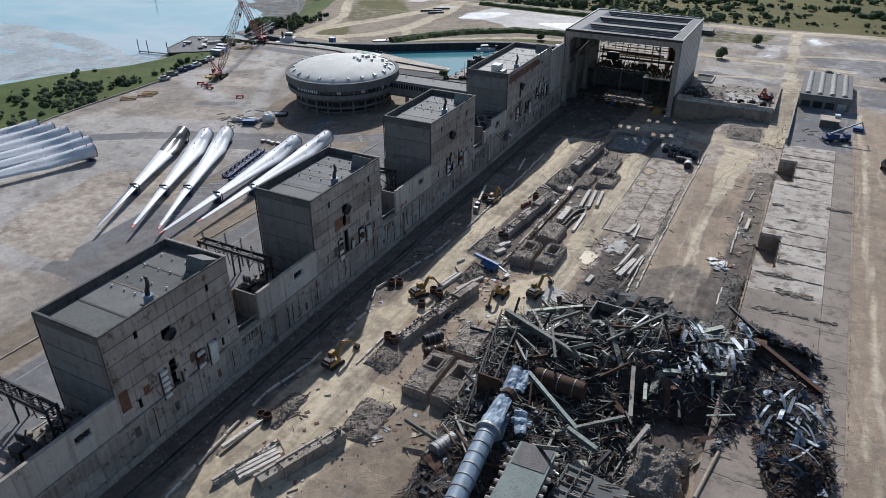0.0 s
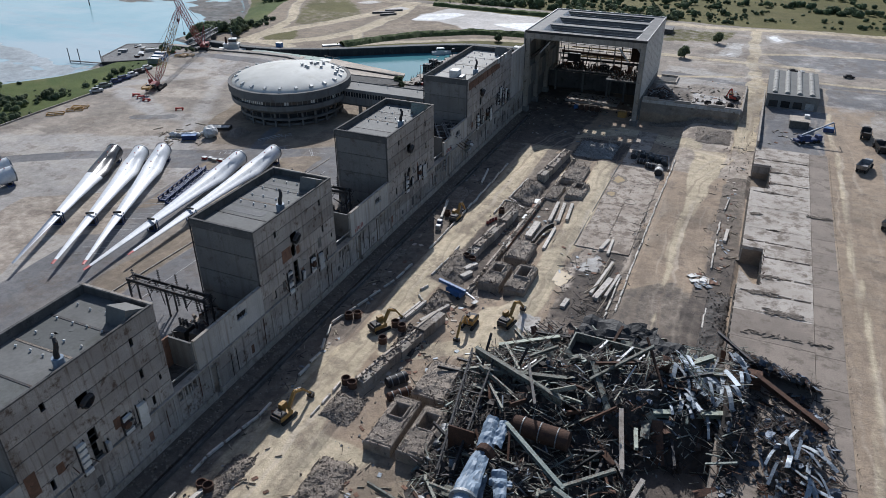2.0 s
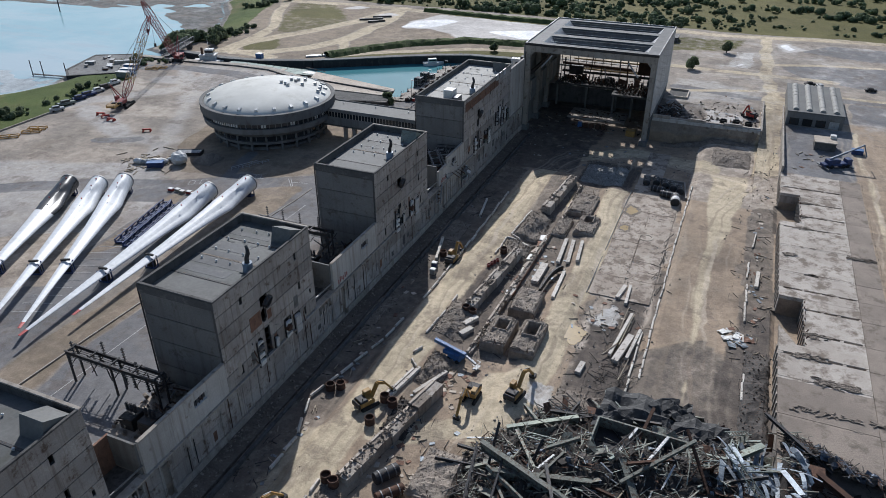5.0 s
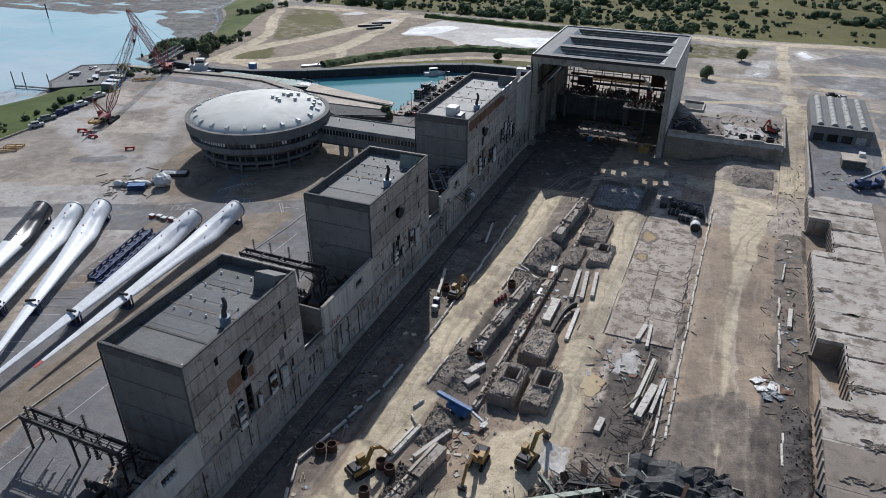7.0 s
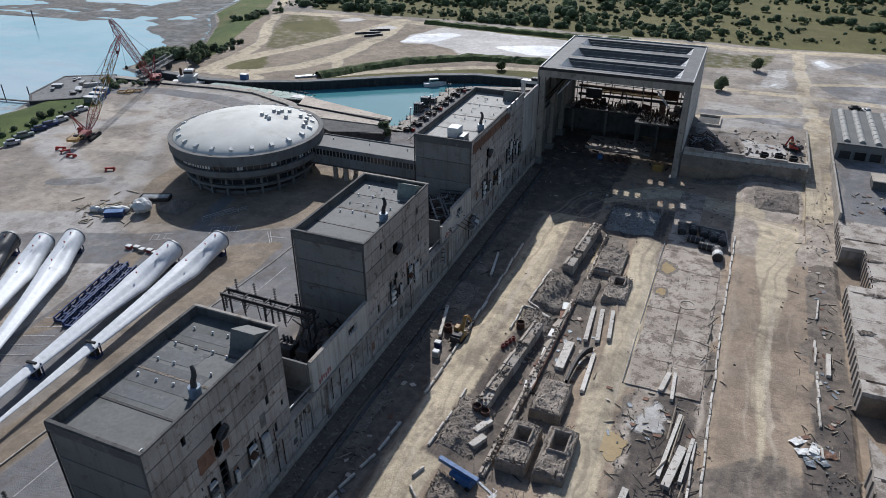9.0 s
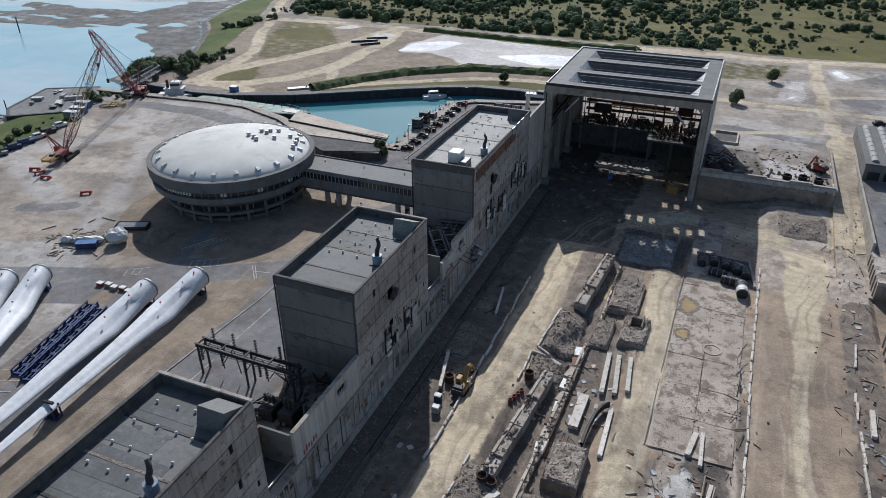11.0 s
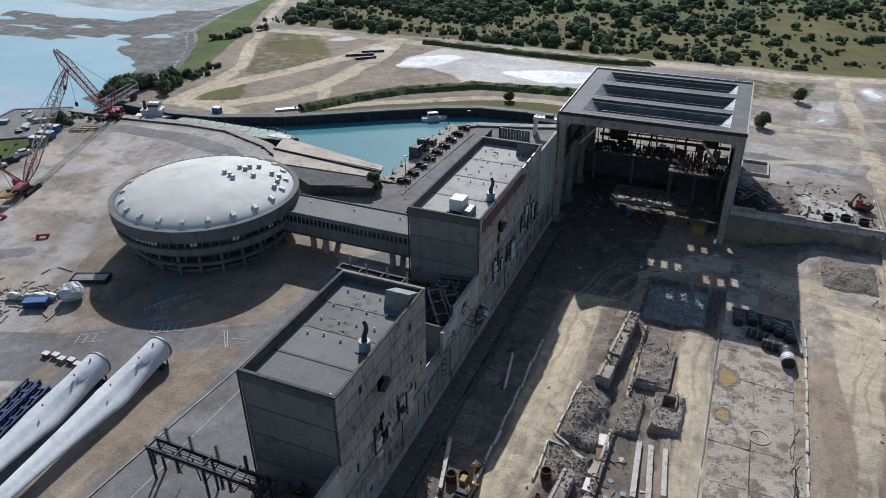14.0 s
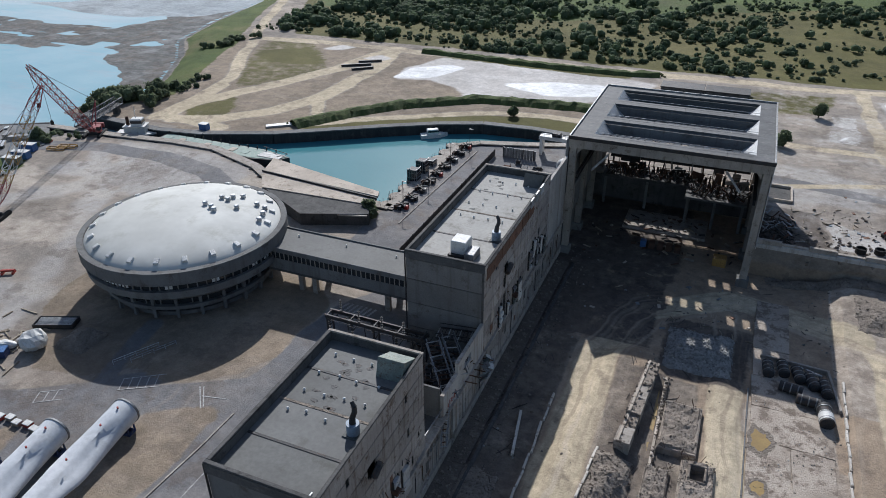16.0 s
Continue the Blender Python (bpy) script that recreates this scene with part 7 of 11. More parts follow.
for cx, cy, sx, sy, n in ((-61, 90, 4, 5, 30), (-70, 72, 4, 8, 30), (-67, 130, 4, 14, 44), (-79, 84, 5, 8, 24), (-60, 122, 5, 10, 26), (-86, 125, 1.6, 30, 26), (-68, 150, 4, 6, 24), (-57, 196, 5, 10, 20), (-9.5, 189, 2.2, 3, 14), (-63, 150, 3, 6, 14), (-40, 185, 6, 14, 26), (-34, 200, 5, 12, 22), (-60, 205, 3, 10, 20), (-90, 190, 4, 60, 34), (-52, 92, 9, 6, 24), (-5.5, 230, 2.2, 50, 34), (-66, 196, 2, 12, 16), (-62, 290, 22, 14, 30), (10, 300, 9, 9, 24), (-25, 335, 16, 14, 50), (10, 150, 7, 12, 24), (-5, 205, 2, 30, 24)):
    for k in range(n):
        x, y = r.gauss(cx, sx * 0.6), r.gauss(cy, sy * 0.6)
        me = r.choice((BOARD, BOARD_W, BOARD_R, BAR_S, BAR_S, BAR_S))
        ob = new("loose_bar" if me is BAR_S else "loose_board", me)
        tagged(ob, {BOARD: "loose crumpled grey metal sheet on dirt", BOARD_R: "loose rust brown sheet on dirt", BOARD_W: "loose pale concrete board on dirt", BAR_S: "loose weathered timber bar on dirt"}[me], "debris", "loose debris")
        ob.matrix_basis = pose(x, y, floor_z(x, y) + 0.02, r.uniform(-6, 6), r.uniform(-8, 8), r.uniform(0, 180)) @ Matrix.Diagonal((r.uniform(0.25, 0.8), r.uniform(0.35, 0.8), 1.2, 1))


for k, (dx, dy, a, m_) in enumerate(((0, 0, 20, WHITE), (1.8, 1.4, 75, WHITE), (2.6, -1.6, 130, SCRAP_PALE), (-1.2, 2.6, 50, WHITE), (3.8, 0.6, 10, RUST_PANEL), (0.6, -2.4, 100, SCRAP_PALE))):
    m = pose(-10.6 + dx, 188 + dy, floor_z(-10.6 + dx, 188 + dy) + 0.25, 6 * (k % 3 - 1), 8 * (k % 2), a)
    rows = [[m @ Vector((u * 0.55 - 1.6, v * 0.6 - 1.0, 0.35 * rough(u, v, k, 0.7))) for v in range(4)] for u in range(7)]
    s = Shape().sheet(rows)
    s.sheet([[p - Vector((0, 0, 0.08)) for p in reversed(row)] for row in rows])
    solid("crumpled_sheet", s, m_, "large crumpled pale metal sheet dumped on dirt" if m_ is not RUST_PANEL else "large crumpled rusty sheet dumped on dirt", "sheet metal", "crumpled sheets by the deck")


# ---- machines ----
def excavator(x, y, turn, reach, seed, paint=YELLOW):
    """Tracked excavator; turn: the way its arm points, in degrees from x."""
    z = floor_z(x, y)
    t = thing("excavator", (x, y, z), "yellow tracked excavator with folded arm on dirt", "excavator", "excavators in the pit")
    t.rotation_euler = (0, 0, radians(turn))
    P = lambda n, s, m, par=t, l="": part(n, s, m, par, l, False, False)
    for sy in (-1, 1):
        tr = P("track", Shape().prism([(-2.0, -0.3), (-1.7, 0.0), (1.7, 0.0), (2.0, -0.3)], 0, 0.01), BLACK)
        tr.data = Shape().box(-2.1, 2.1, sy * 1.25 - 0.3, sy * 1.25 + 0.3, 0.12, 0.85, bev=0.18).box(-1.75, 1.75, sy * 1.25 - 0.3, sy * 1.25 + 0.3, 0.0, 0.12).mesh("track", BLACK)
        for k in range(5):
            P("road_wheel", Shape().rod((-1.5 + 0.75 * k, sy * 1.56, 0.4), (-1.5 + 0.75 * k, sy * 1.6, 0.4), 0.28, None, 10), STEEL_DARK, tr)
    P("turntable", Shape().rod((0, 0, 0.5), (0, 0, 1.05), 0.9, None, 16), STEEL_DARK)
    P("house", Shape().box(-2.3, 1.1, -1.3, 1.3, 1.05, 2.0, bev=0.12), paint)
    P("counterweight", Shape().box(-2.75, -2.3, -1.25, 1.25, 1.0, 2.1, bev=0.15), STEEL_DARK)
    P("engine_cover", Shape().box(-2.2, -0.4, -1.2, 1.2, 2.0, 2.45, bev=0.15), STEEL_DARK)
    P("exhaust", Shape().rod((-1.4, -0.7, 2.4), (-1.4, -0.7, 3.0), 0.09, None, 8), STEEL_DARK)
    cab = P("cab", Shape().box(-0.2, 1.3, 0.35, 1.3, 2.0, 3.1, bev=0.15), paint)
    P("cab_glass", Shape().box(-0.1, 1.34, 0.42, 1.33, 2.35, 2.95), GLASS_DARK, cab)
    P("cab_roof", Shape().box(-0.25, 1.35, 0.3, 1.35, 3.1, 3.2, bev=0.05), YELLOW, cab)
    a, b, c = Vector((0.9, -0.2, 1.7)), Vector((reach * 0.42, -0.2, 4.6)), Vector((reach * 0.7, -0.2, 3.7))
    d = Vector((reach, -0.2, 1.0))
    boom = P("boom", Shape().beam(a, b, 0.5, 0.75, (0, 1, 0)).beam(b, c, 0.5, 0.65, (0, 1, 0)), paint)
    P("boom_ram", Shape().rod(a + Vector((0.5, 0.35, -0.3)), b + Vector((-0.3, 0.35, -0.6)), 0.1, None, 8), STEEL_PALE, boom)
    st = P("stick", Shape().beam(c + Vector((-0.3, 0, 0.5)), d, 0.4, 0.5, (0, 1, 0)), paint)
    P("stick_ram", Shape().rod(b + Vector((0.3, 0, 0.5)), c + Vector((-0.2, 0, 0.6)), 0.1, None, 8), STEEL_PALE, st)
    bk = Shape().add([(d.x - 0.5, -0.9, 0.9), (d.x + 0.5, -0.9, 1.1), (d.x + 0.4, -0.9, 0.2), (d.x - 0.4, -0.9, 0.05), (d.x - 0.5, 0.5, 0.9), (d.x + 0.5, 0.5, 1.1), (d.x + 0.4, 0.5, 0.2), (d.x - 0.4, 0.5, 0.05)],
                     [(0, 1, 2, 3), (7, 6, 5, 4), (1, 5, 6, 2), (2, 6, 7, 3), (0, 4, 5, 1), (3, 7, 4, 0)])
    P("bucket", bk, STEEL_DARK)
    return t


excavator(-80.5, 101, 82, 7.6, 1)
excavator(-77.2, 135.5, 62, 6.2, 2)
excavator(-58.8, 147, -92, 7.2, 3)
excavator(-50.3, 150, 78, 7.4, 4)
excavator(-83.4, 197, 88, 6.4, 5)

# generator boxes by the excavator
for x, y, m_, lab in ((-87, 192.6, NAVY, "small dark blue fuel tank with a pale lid"), (-86, 189.2, CONC_LIGHT, "small pale fuel tank with a white lid")):
    z = floor_z(x, y)
    t = thing("fuel_tank", (x, y, z), lab, "tank", "tanks beside the road")
    part("tank_body", Shape().box(-0.7, 0.7, -0.6, 0.6, 0.1, 1.5, bev=0.12), m_, t, "", False, False)
    part("lid", Shape().box(-0.75, 0.75, -0.65, 0.65, 1.5, 1.75, bev=0.08), WHITE, t, "", False, False)
    part("skid", Shape().box(-0.8, 0.8, -0.7, 0.7, 0.0, 0.1), STEEL_DARK, t, "", False, False)
DULL_RED = mat("dull_red_paint", (0.26, 0.06, 0.05), (0.19, 0.05, 0.045), (0.10, 0.05, 0.04), 0.8, 0.6)
for k in range(4):
    drum(-72.5 + 0.4 * k, 196 + 1.3 * k, 0.42, 0.9, DULL_RED, "red oil drum beside the wall", None, "red drums")

# blue boom lift
bl = thing("boom_lift", (-66.5, 157.5, floor_z(-66.5, 157.5)), "blue articulated boom lift, folded, on dirt", "boom lift")
bl.rotation_euler = (0, 0, radians(-14))
part("chassis", Shape().box(-1.6, 1.6, -1.2, 1.2, 0.5, 1.2, bev=0.12), BLUE, bl, "", False, False)
for sx in (-1.2, 1.2):
    for sy in (-1.25, 1.25):
        part("wheel", Shape().rod((sx, sy - 0.2, 0.5), (sx, sy + 0.2, 0.5), 0.5, None, 14), BLACK, bl, "", False, False)
part("turret", Shape().box(-2.0, 1.5, -1.1, 1.1, 1.2, 2.1, bev=0.15), BLUE, bl, "", False, False)
part("counterweight", Shape().box(-2.9, -2.0, -1.1, 1.1, 1.2, 2.3, bev=0.2), BLUE, bl, "", False, False)
part("main_boom", Shape().beam((-5.8, 0, 2.9), (2.6, 0, 2.4), 0.8, 0.8), BLUE, bl, "", False, False)
part("fly_boom", Shape().beam((2.2, 0.0, 2.4), (5.6, -0.3, 1.5), 0.45, 0.45), STEEL_PALE, bl, "", False, False)
bk = part("basket", Shape().box(5.2, 6.2, -1.2, 0.8, 0.5, 0.6), STEEL_GREY, bl, "", False, False)
for px in (5.25, 6.15):
    for py in (-1.15, 0.75):
        part("basket_post", Shape().rod((px, py, 0.6), (px, py, 1.7), 0.04, None, 6), STEEL_PALE, bk, "", False, False)
part("basket_rail", Shape().beam((5.25, -1.15, 1.7), (6.15, -1.15, 1.7), 0.08, 0.08).beam((5.25, 0.75, 1.7), (6.15, 0.75, 1.7), 0.08, 0.08).beam((6.15, -1.15, 1.7), (6.15, 0.75, 1.7), 0.08, 0.08), STEEL_PALE, bk, "", False, False)

# loose stones and thin scrap over the pit floor
r = random.Random(88)
s, s2, s3 = Shape(), Shape(), Shape()
for k in range(5200):
    x, y = r.uniform(-96, -2), r.uniform(60, 310)
    d = 0.3 + noise.noise(Vector((x * 0.09, y * 0.05, 6.0)))
    if -83 < x < -71 or -26 < x < -10 or -51 < x < -44:
        d -= 0.75
    if r.random() < d + 0.2:
        chunk(s if k % 3 else s2, x, y, floor_z(x, y) + 0.02, r.choice((0.1, 0.13, 0.17, 0.24, 0.4)), r)
for k in range(1700):
    y = r.uniform(58, 300)
    x = -97 + abs(r.gauss(0, 4.0))
    if x < -84:
        chunk(s, x, y, max(floor_z(x, y), 2.62 if x < -93.4 else 0) + 0.02, r.choice((0.1, 0.14, 0.2, 0.3, 0.45)), r)
for k in range(1300):
    x, y = r.uniform(-45, -28), r.uniform(158, 264)
    if noise.noise(Vector((x * 0.12, y * 0.07, 2.0))) + 0.25 * noise.noise(Vector((x * 0.5, y * 0.4, 8.0))) > 0.02:
        chunk(s2 if k % 3 else s, x, y, max(floor_z(x, y), 2.3 if y > 196 else 0) + 0.02, r.choice((0.08, 0.1, 0.14, 0.24)), r)
for k in range(420):
    x, y = r.choice((r.uniform(-45, -28), r.uniform(-12, -2), r.uniform(-70, -58), r.uniform(-95, -86))), r.uniform(90, 305)
    a, L = r.choice((r.gauss(90, 14), r.uniform(0, 180))), r.uniform(0.6, 3.2)
    z = floor_z(x, y) + 0.08
    d = Vector((math.cos(radians(a)), math.sin(radians(a)), r.uniform(-0.03, 0.06))) * L / 2
    s3.beam(Vector((x, y, z)) - d, Vector((x, y, z)) + d, r.uniform(0.06, 0.18), 0.1)
for nm, sh, m_, lab in (("loose_stone_cover", s, RUBBLE, "small brown stones strewn over the pit floor"), ("pale_stone_cover", s2, RUBBLE_PALE, "small pale concrete crumbs strewn over the pit floor"), ("thin_scrap_cover", s3, SCRAP, "thin dark scrap rods strewn over the pit floor")):
    solid(nm, sh, m_, lab, "debris", kind="stuff")

# ---- the great scrap pile ----
PILE = [(-50, 92), (-51, 112), (-54, 134), (-43, 150), (-24, 158), (-3, 155), (6, 152), (17, 146), (21, 120), (20, 106), (12, 100), (6, 116), (-4, 100), (-8, 82), (-14, 55), (-46, 55)]
pile = thing("scrap_pile", (-20, 115, PIT), "huge tangled pile of dark demolition scrap steel and girders", "scrap pile")
pxs, pys = np.arange(-58, 25, 1.1), np.arange(52, 162, 1.1)
PXX, PYY = np.meshgrid(pxs, pys)
pd = inside_distance(PXX, PYY, PILE)


def hump(x, y, cx, cy, sx, sy, h):
    return h * math.exp(-((x - cx) / sx) ** 2 - ((y - cy) / sy) ** 2)


def on_heap(x, y):
    """East of the pit's edge the scrap lies in three separate heaps on the deck."""
    return x < -0.2 or (x < 2.6 + 1.2 * rough(x, y, 3, 0.3) and 98 < y < 149) or any(((x - cx) / rx) ** 2 + ((y - cy) / ry) ** 2 < 1 for cx, cy, rx, ry in ((6, 150, 7, 4), (11, 124, 5.5, 8), (12, 147, 6, 4), (14.5, 108, 6.5, 8.5), (17, 152, 3.5, 4)))


def pile_height(x, y):
    b = PIT if x < -0.7 else SLAB - 0.1
    h = hump(x, y, -38, 118, 12, 16, 7.0) + hump(x, y, -22, 132, 13, 12, 7.0) + hump(x, y, -8, 132, 9, 12, 6.5) + hump(x, y, -30, 84, 9, 20, 5.0) + hump(x, y, 11, 140, 9, 7, 2.6) + hump(x, y, 14, 115, 8, 10, 2.8) + 2.6
    h -= hump(x, y, -6, 111, 7, 9, 5.5)
    return b, h


zz = np.zeros(PXX.shape)
for j in range(PXX.shape[0]):
    for i in range(PXX.shape[1]):
        x, y = PXX[j, i], PYY[j, i]
        b, h = pile_height(x, y)
        e = min(1.0, max(0.0, (pd[j, i] + 1.5) / 7)) ** 0.8
        zz[j, i] = b - 0.5 + e * max(0.3, h + 1.6 * rough(x, y, 2, 0.22) + 1.0 * rough(x, y, 4, 0.6)) if e > 0 else b - 0.6
s = Shape()
s.v = list(zip(PXX.ravel().tolist(), PYY.ravel().tolist(), zz.ravel().tolist()))
W = len(pxs)
s.f = [(j * W + i, j * W + i + 1, (j + 1) * W + i + 1, (j + 1) * W + i) for j in range(len(pys) - 1) for i in range(W - 1) if max(pd[j, i], pd[j + 1, i + 1]) > -1.4 and on_heap(pxs[i], pys[j])]
part("scrap_bed", s, SCRAP, pile)


def pile_top(x, y):
    i, j = int(round((x - pxs[0]) / 1.1)), int(round((y - pys[0]) / 1.1))
    if 0 <= i < len(pxs) and 0 <= j < len(pys) and pd[j, i] > 0:
        if not on_heap(x, y):
            return SLAB if (int(x * 7) + int(y * 5)) % 4 == 0 else None
        return float(zz[j, i])
    return None


def strewn(name, n, seed, material, make, sub=None, joined=True, label=""):
    r = random.Random(seed)
    s = Shape()
    done = 0
    while done < n:
        x, y = r.uniform(-54, 22), r.uniform(62, 158)
        z = pile_top(x, y)
        if z is None or (sub and not sub(x, y, r)):
            continue
        if not joined:
            s = Shape()
        make(s, x, y, z, r)
        if not joined:
            part(name, s, material, pile, label)
        done += 1
    if joined:
        stuff(name, s, material, pile, label)


def long_bar(w0, w1, l0, l1, tilt=0.5):
    def make(s, x, y, z, r):
        a, e = r.uniform(0, math.pi), r.gauss(0, tilt * 0.5)
        L = r.uniform(l0, l1)
        d = Vector((math.cos(a) * math.cos(e), math.sin(a) * math.cos(e), math.sin(e))) * L / 2
        c = Vector((x, y, z + 0.3 + abs(d.z) * 0.5))
        wd = r.uniform(w0, w1)
        s.beam(c - d, c + d, wd, wd * r.uniform(0.4, 1.0))
    return make


def girder_at(s, x, y, z, r):
    a, e, L = r.uniform(0, math.pi), r.gauss(0, 0.3), r.uniform(5, 15)
    d = Vector((math.cos(a) * math.cos(e), math.sin(a) * math.cos(e), math.sin(e))) * L / 2
    c = Vector((x, y, z + 0.6 + abs(d.z) * 0.6))
    s.girder(c - d, c + d, r.uniform(0.3, 0.6), r.uniform(0.4, 0.9), 0.09)


def sheet_at(s, x, y, z, r):
    """A crumpled sheet of a few folds."""
    a, L, w_ = r.uniform(0, math.pi), r.uniform(1.5, 4.5), r.uniform(0.6, 1.8)
    m = pose(x, y, z + 0.5, r.uniform(-40, 40), r.uniform(-40, 40), math.degrees(a))
    rows = []
    for k in range(4):
        u = (k / 3 - 0.5) * L
        rows.append([m @ Vector((u, (v - 0.5) * w_, r.uniform(-0.35, 0.35))) for v in (0, 0.5, 1)])
    n = len(s.v)
    s.sheet(rows)
    low = [[p - Vector((0, 0, 0.06)) for p in row] for row in rows]
    s.sheet([list(reversed(row)) for row in low])


def plate_at(s, x, y, z, r):
    """A heavy plate, buckled along its length and jutting out of the heap."""
    L, w_ = r.uniform(3.5, 8.5), r.uniform(0.9, 2.6)
    m = pose(x, y, z + 0.4, r.gauss(0, 32), r.gauss(0, 24), r.uniform(0, 180))
    bow = r.uniform(-0.6, 0.6)
    rows = [[m @ Vector(((k / 5 - 0.5) * L, (v / 3 - 0.5) * w_, bow * math.sin(k * 0.9) + 0.25 * r.uniform(-1, 1) * (k in (0, 5)))) for v in range(4)] for k in range(6)]
    s.sheet(rows)
    s.sheet([[p - Vector((0, 0, 0.09)) for p in reversed(row)] for row in rows])


STRIP = mat("torn_pale_blue_cladding", (0.32, 0.36, 0.40), (0.20, 0.235, 0.27), (0.13, 0.12, 0.12), 0.5, 0.45, 0.2, vary=0.3)
SCRAP_BLUE = mat("crumpled_blue_grey_sheet", (0.11, 0.135, 0.175), (0.062, 0.076, 0.10), (0.055, 0.045, 0.04), 0.5, 0.45, 0.3, isle=0.5, vary=0.3)


def strip_at(s, x, y, z, r):
    """A bent strip of cladding."""
    a, L, w_ = r.gauss(1.9, 0.5), r.uniform(3, 7.5), r.uniform(0.4, 0.9)
    bow, e = r.uniform(-0.8, 1.2), r.gauss(0, 0.3)
    d, o = Vector((math.cos(a), math.sin(a), math.sin(e))), Vector((-math.sin(a), math.cos(a), r.uniform(-0.5, 0.5))) * w_ / 2
    rows = []
    for k in range(6):
        c = Vector((x, y, z + 0.9)) + d * (k / 5 - 0.5) * L + Vector((0, 0, bow * (1 - (k / 2.5 - 1) ** 2)))
        rows.append([c - o, c + o])
    s.sheet(rows)
    s.sheet([[p - Vector((0, 0, 0.07)) for p in reversed(row)] for row in rows])


def ladder_at(s, x, y, z, r):
    """A lattice strut: two chords and their lacing."""
    a, e, L = r.uniform(0, math.pi), r.gauss(0, 0.3), r.uniform(6, 11)
    d = Vector((math.cos(a) * math.cos(e), math.sin(a) * math.cos(e), math.sin(e)))
    o = Vector((-math.sin(a), math.cos(a), 0)) * 0.6
    c = Vector((x, y, z + 0.8 + abs(d.z) * L * 0.4))
    p, q = c - d * L / 2, c + d * L / 2
    s.beam(p - o, q - o, 0.16, 0.16).beam(p + o, q + o, 0.16, 0.16)
    n = int(L / 1.2)
    for k in range(n):
        u, v = p.lerp(q, k / n), p.lerp(q, (k + 1) / n)
        s.beam(u - o, v + o, 0.09, 0.09)


core = lambda x, y, r: x < 2 and y > 88
north = lambda x, y, r: x < 0 and y > 118
tail = lambda x, y, r: x > 7 and y < 116
strewn("girder", 26, 1, SCRAP_GREEN, girder_at, core, False)
strewn("girder", 22, 2, STEEL_DARK, girder_at, core, False)
strewn("girder", 18, 3, RUST, girder_at, lambda x, y, r: x < -6 and y > 84, False, "rusty bent girder")
strewn("lattice_strut", 26, 4, STEEL_DARK, ladder_at, core, False)
strewn("lattice_strut", 10, 5, STEEL_GREEN, ladder_at, north, False)
strewn("pale_bar", 16, 6, STEEL_PALE, long_bar(0.14, 0.4, 3.5, 9), core, False)
strewn("green_bar", 44, 26, STEEL_GREEN, long_bar(0.14, 0.5, 3.5, 9), core, False)
strewn("bent_strip", 70, 7, STRIP, strip_at, lambda x, y, r: abs(x + 4) < 7 and 125 < y < 146, False)
strewn("bent_strip", 26, 27, STRIP, strip_at, lambda x, y, r: abs(x - 11) < 5 and 108 < y < 124, False)
strewn("bent_sheet", 40, 28, SCRAP_BLUE, sheet_at, lambda x, y, r: x > 4 and y > 106, False)
strewn("bent_sheet", 22, 8, SCRAP_PALE, sheet_at, None, False)
strewn("folded_plate", 46, 33, SCRAP_GREEN, plate_at, core, False, "large folded grey-green plate")
strewn("folded_plate", 30, 34, SCRAP, plate_at, core, False, "large folded dark plate")
strewn("folded_plate", 14, 35, RUST, plate_at, core, False, "large folded rusty plate")
strewn("thin_bar_scrap", 2600, 9, SCRAP, long_bar(0.05, 0.16, 1.5, 6), None)
strewn("grey_bar_scrap", 1000, 10, SCRAP_GREEN, long_bar(0.06, 0.24, 1.5, 6.5), core)
strewn("pale_sheet_scrap", 260, 11, SCRAP_PALE, long_bar(0.06, 0.28, 0.8, 4.0), None)
strewn("rusty_bar_scrap", 650, 12, RUST, long_bar(0.06, 0.2, 1.0, 5), None)
strewn("torn_sheet_scrap", 200, 13, SCRAP_BLUE, lambda s, x, y, z, r: chunk(s, x, y, z + 0.2, r.uniform(0.3, 0.9), r), None)
strewn("dark_lump_scrap", 1400, 14, SCRAP, lambda s, x, y, z, r: chunk(s, x, y, z + 0.1, r.uniform(0.3, 1.3), r), None)
strewn("cut_pipe_scrap", 1300, 15, RUST, long_bar(0.12, 0.22, 0.8, 1.7, 0.3), tail)
strewn("cut_pipe_scrap", 800, 16, SCRAP, long_bar(0.12, 0.22, 0.8, 1.7, 0.3), tail)
strewn("deck_bar_scrap", 700, 31, SCRAP, long_bar(0.08, 0.22, 0.8, 3.2, 0.2), lambda x, y, r: x > 0.5)
strewn("deck_sheet_scrap", 260, 32, SCRAP_BLUE, lambda s, x, y, z, r: chunk(s, x, y, z + 0.2, r.uniform(0.3, 0.9), r), lambda x, y, r: x > 0.5)
strewn("deck_rust_scrap", 520, 33, RUST, long_bar(0.06, 0.18, 0.5, 2.2, 0.15), lambda x, y, r: x > 0.5)
strewn("rust_plate_scrap", 22, 34, RUST, plate_at, lambda x, y, r: x < 0)
strewn("timber_scrap", 70, 17, TIMBER, long_bar(0.12, 0.25, 1.5, 5), None)

# the large pieces that lie on it
duct = thing("flue_duct", (-37, 86, 11), "long pale blue-grey steel flue duct with hoops, crushed end", "duct")
p, q = Vector((-33.4, 54, 12.6)), Vector((-36.8, 88.5, 13.0))
part("duct_pipe", Shape().rod(p, q, 1.9, 1.75, 28), DUCT, duct, "", True)
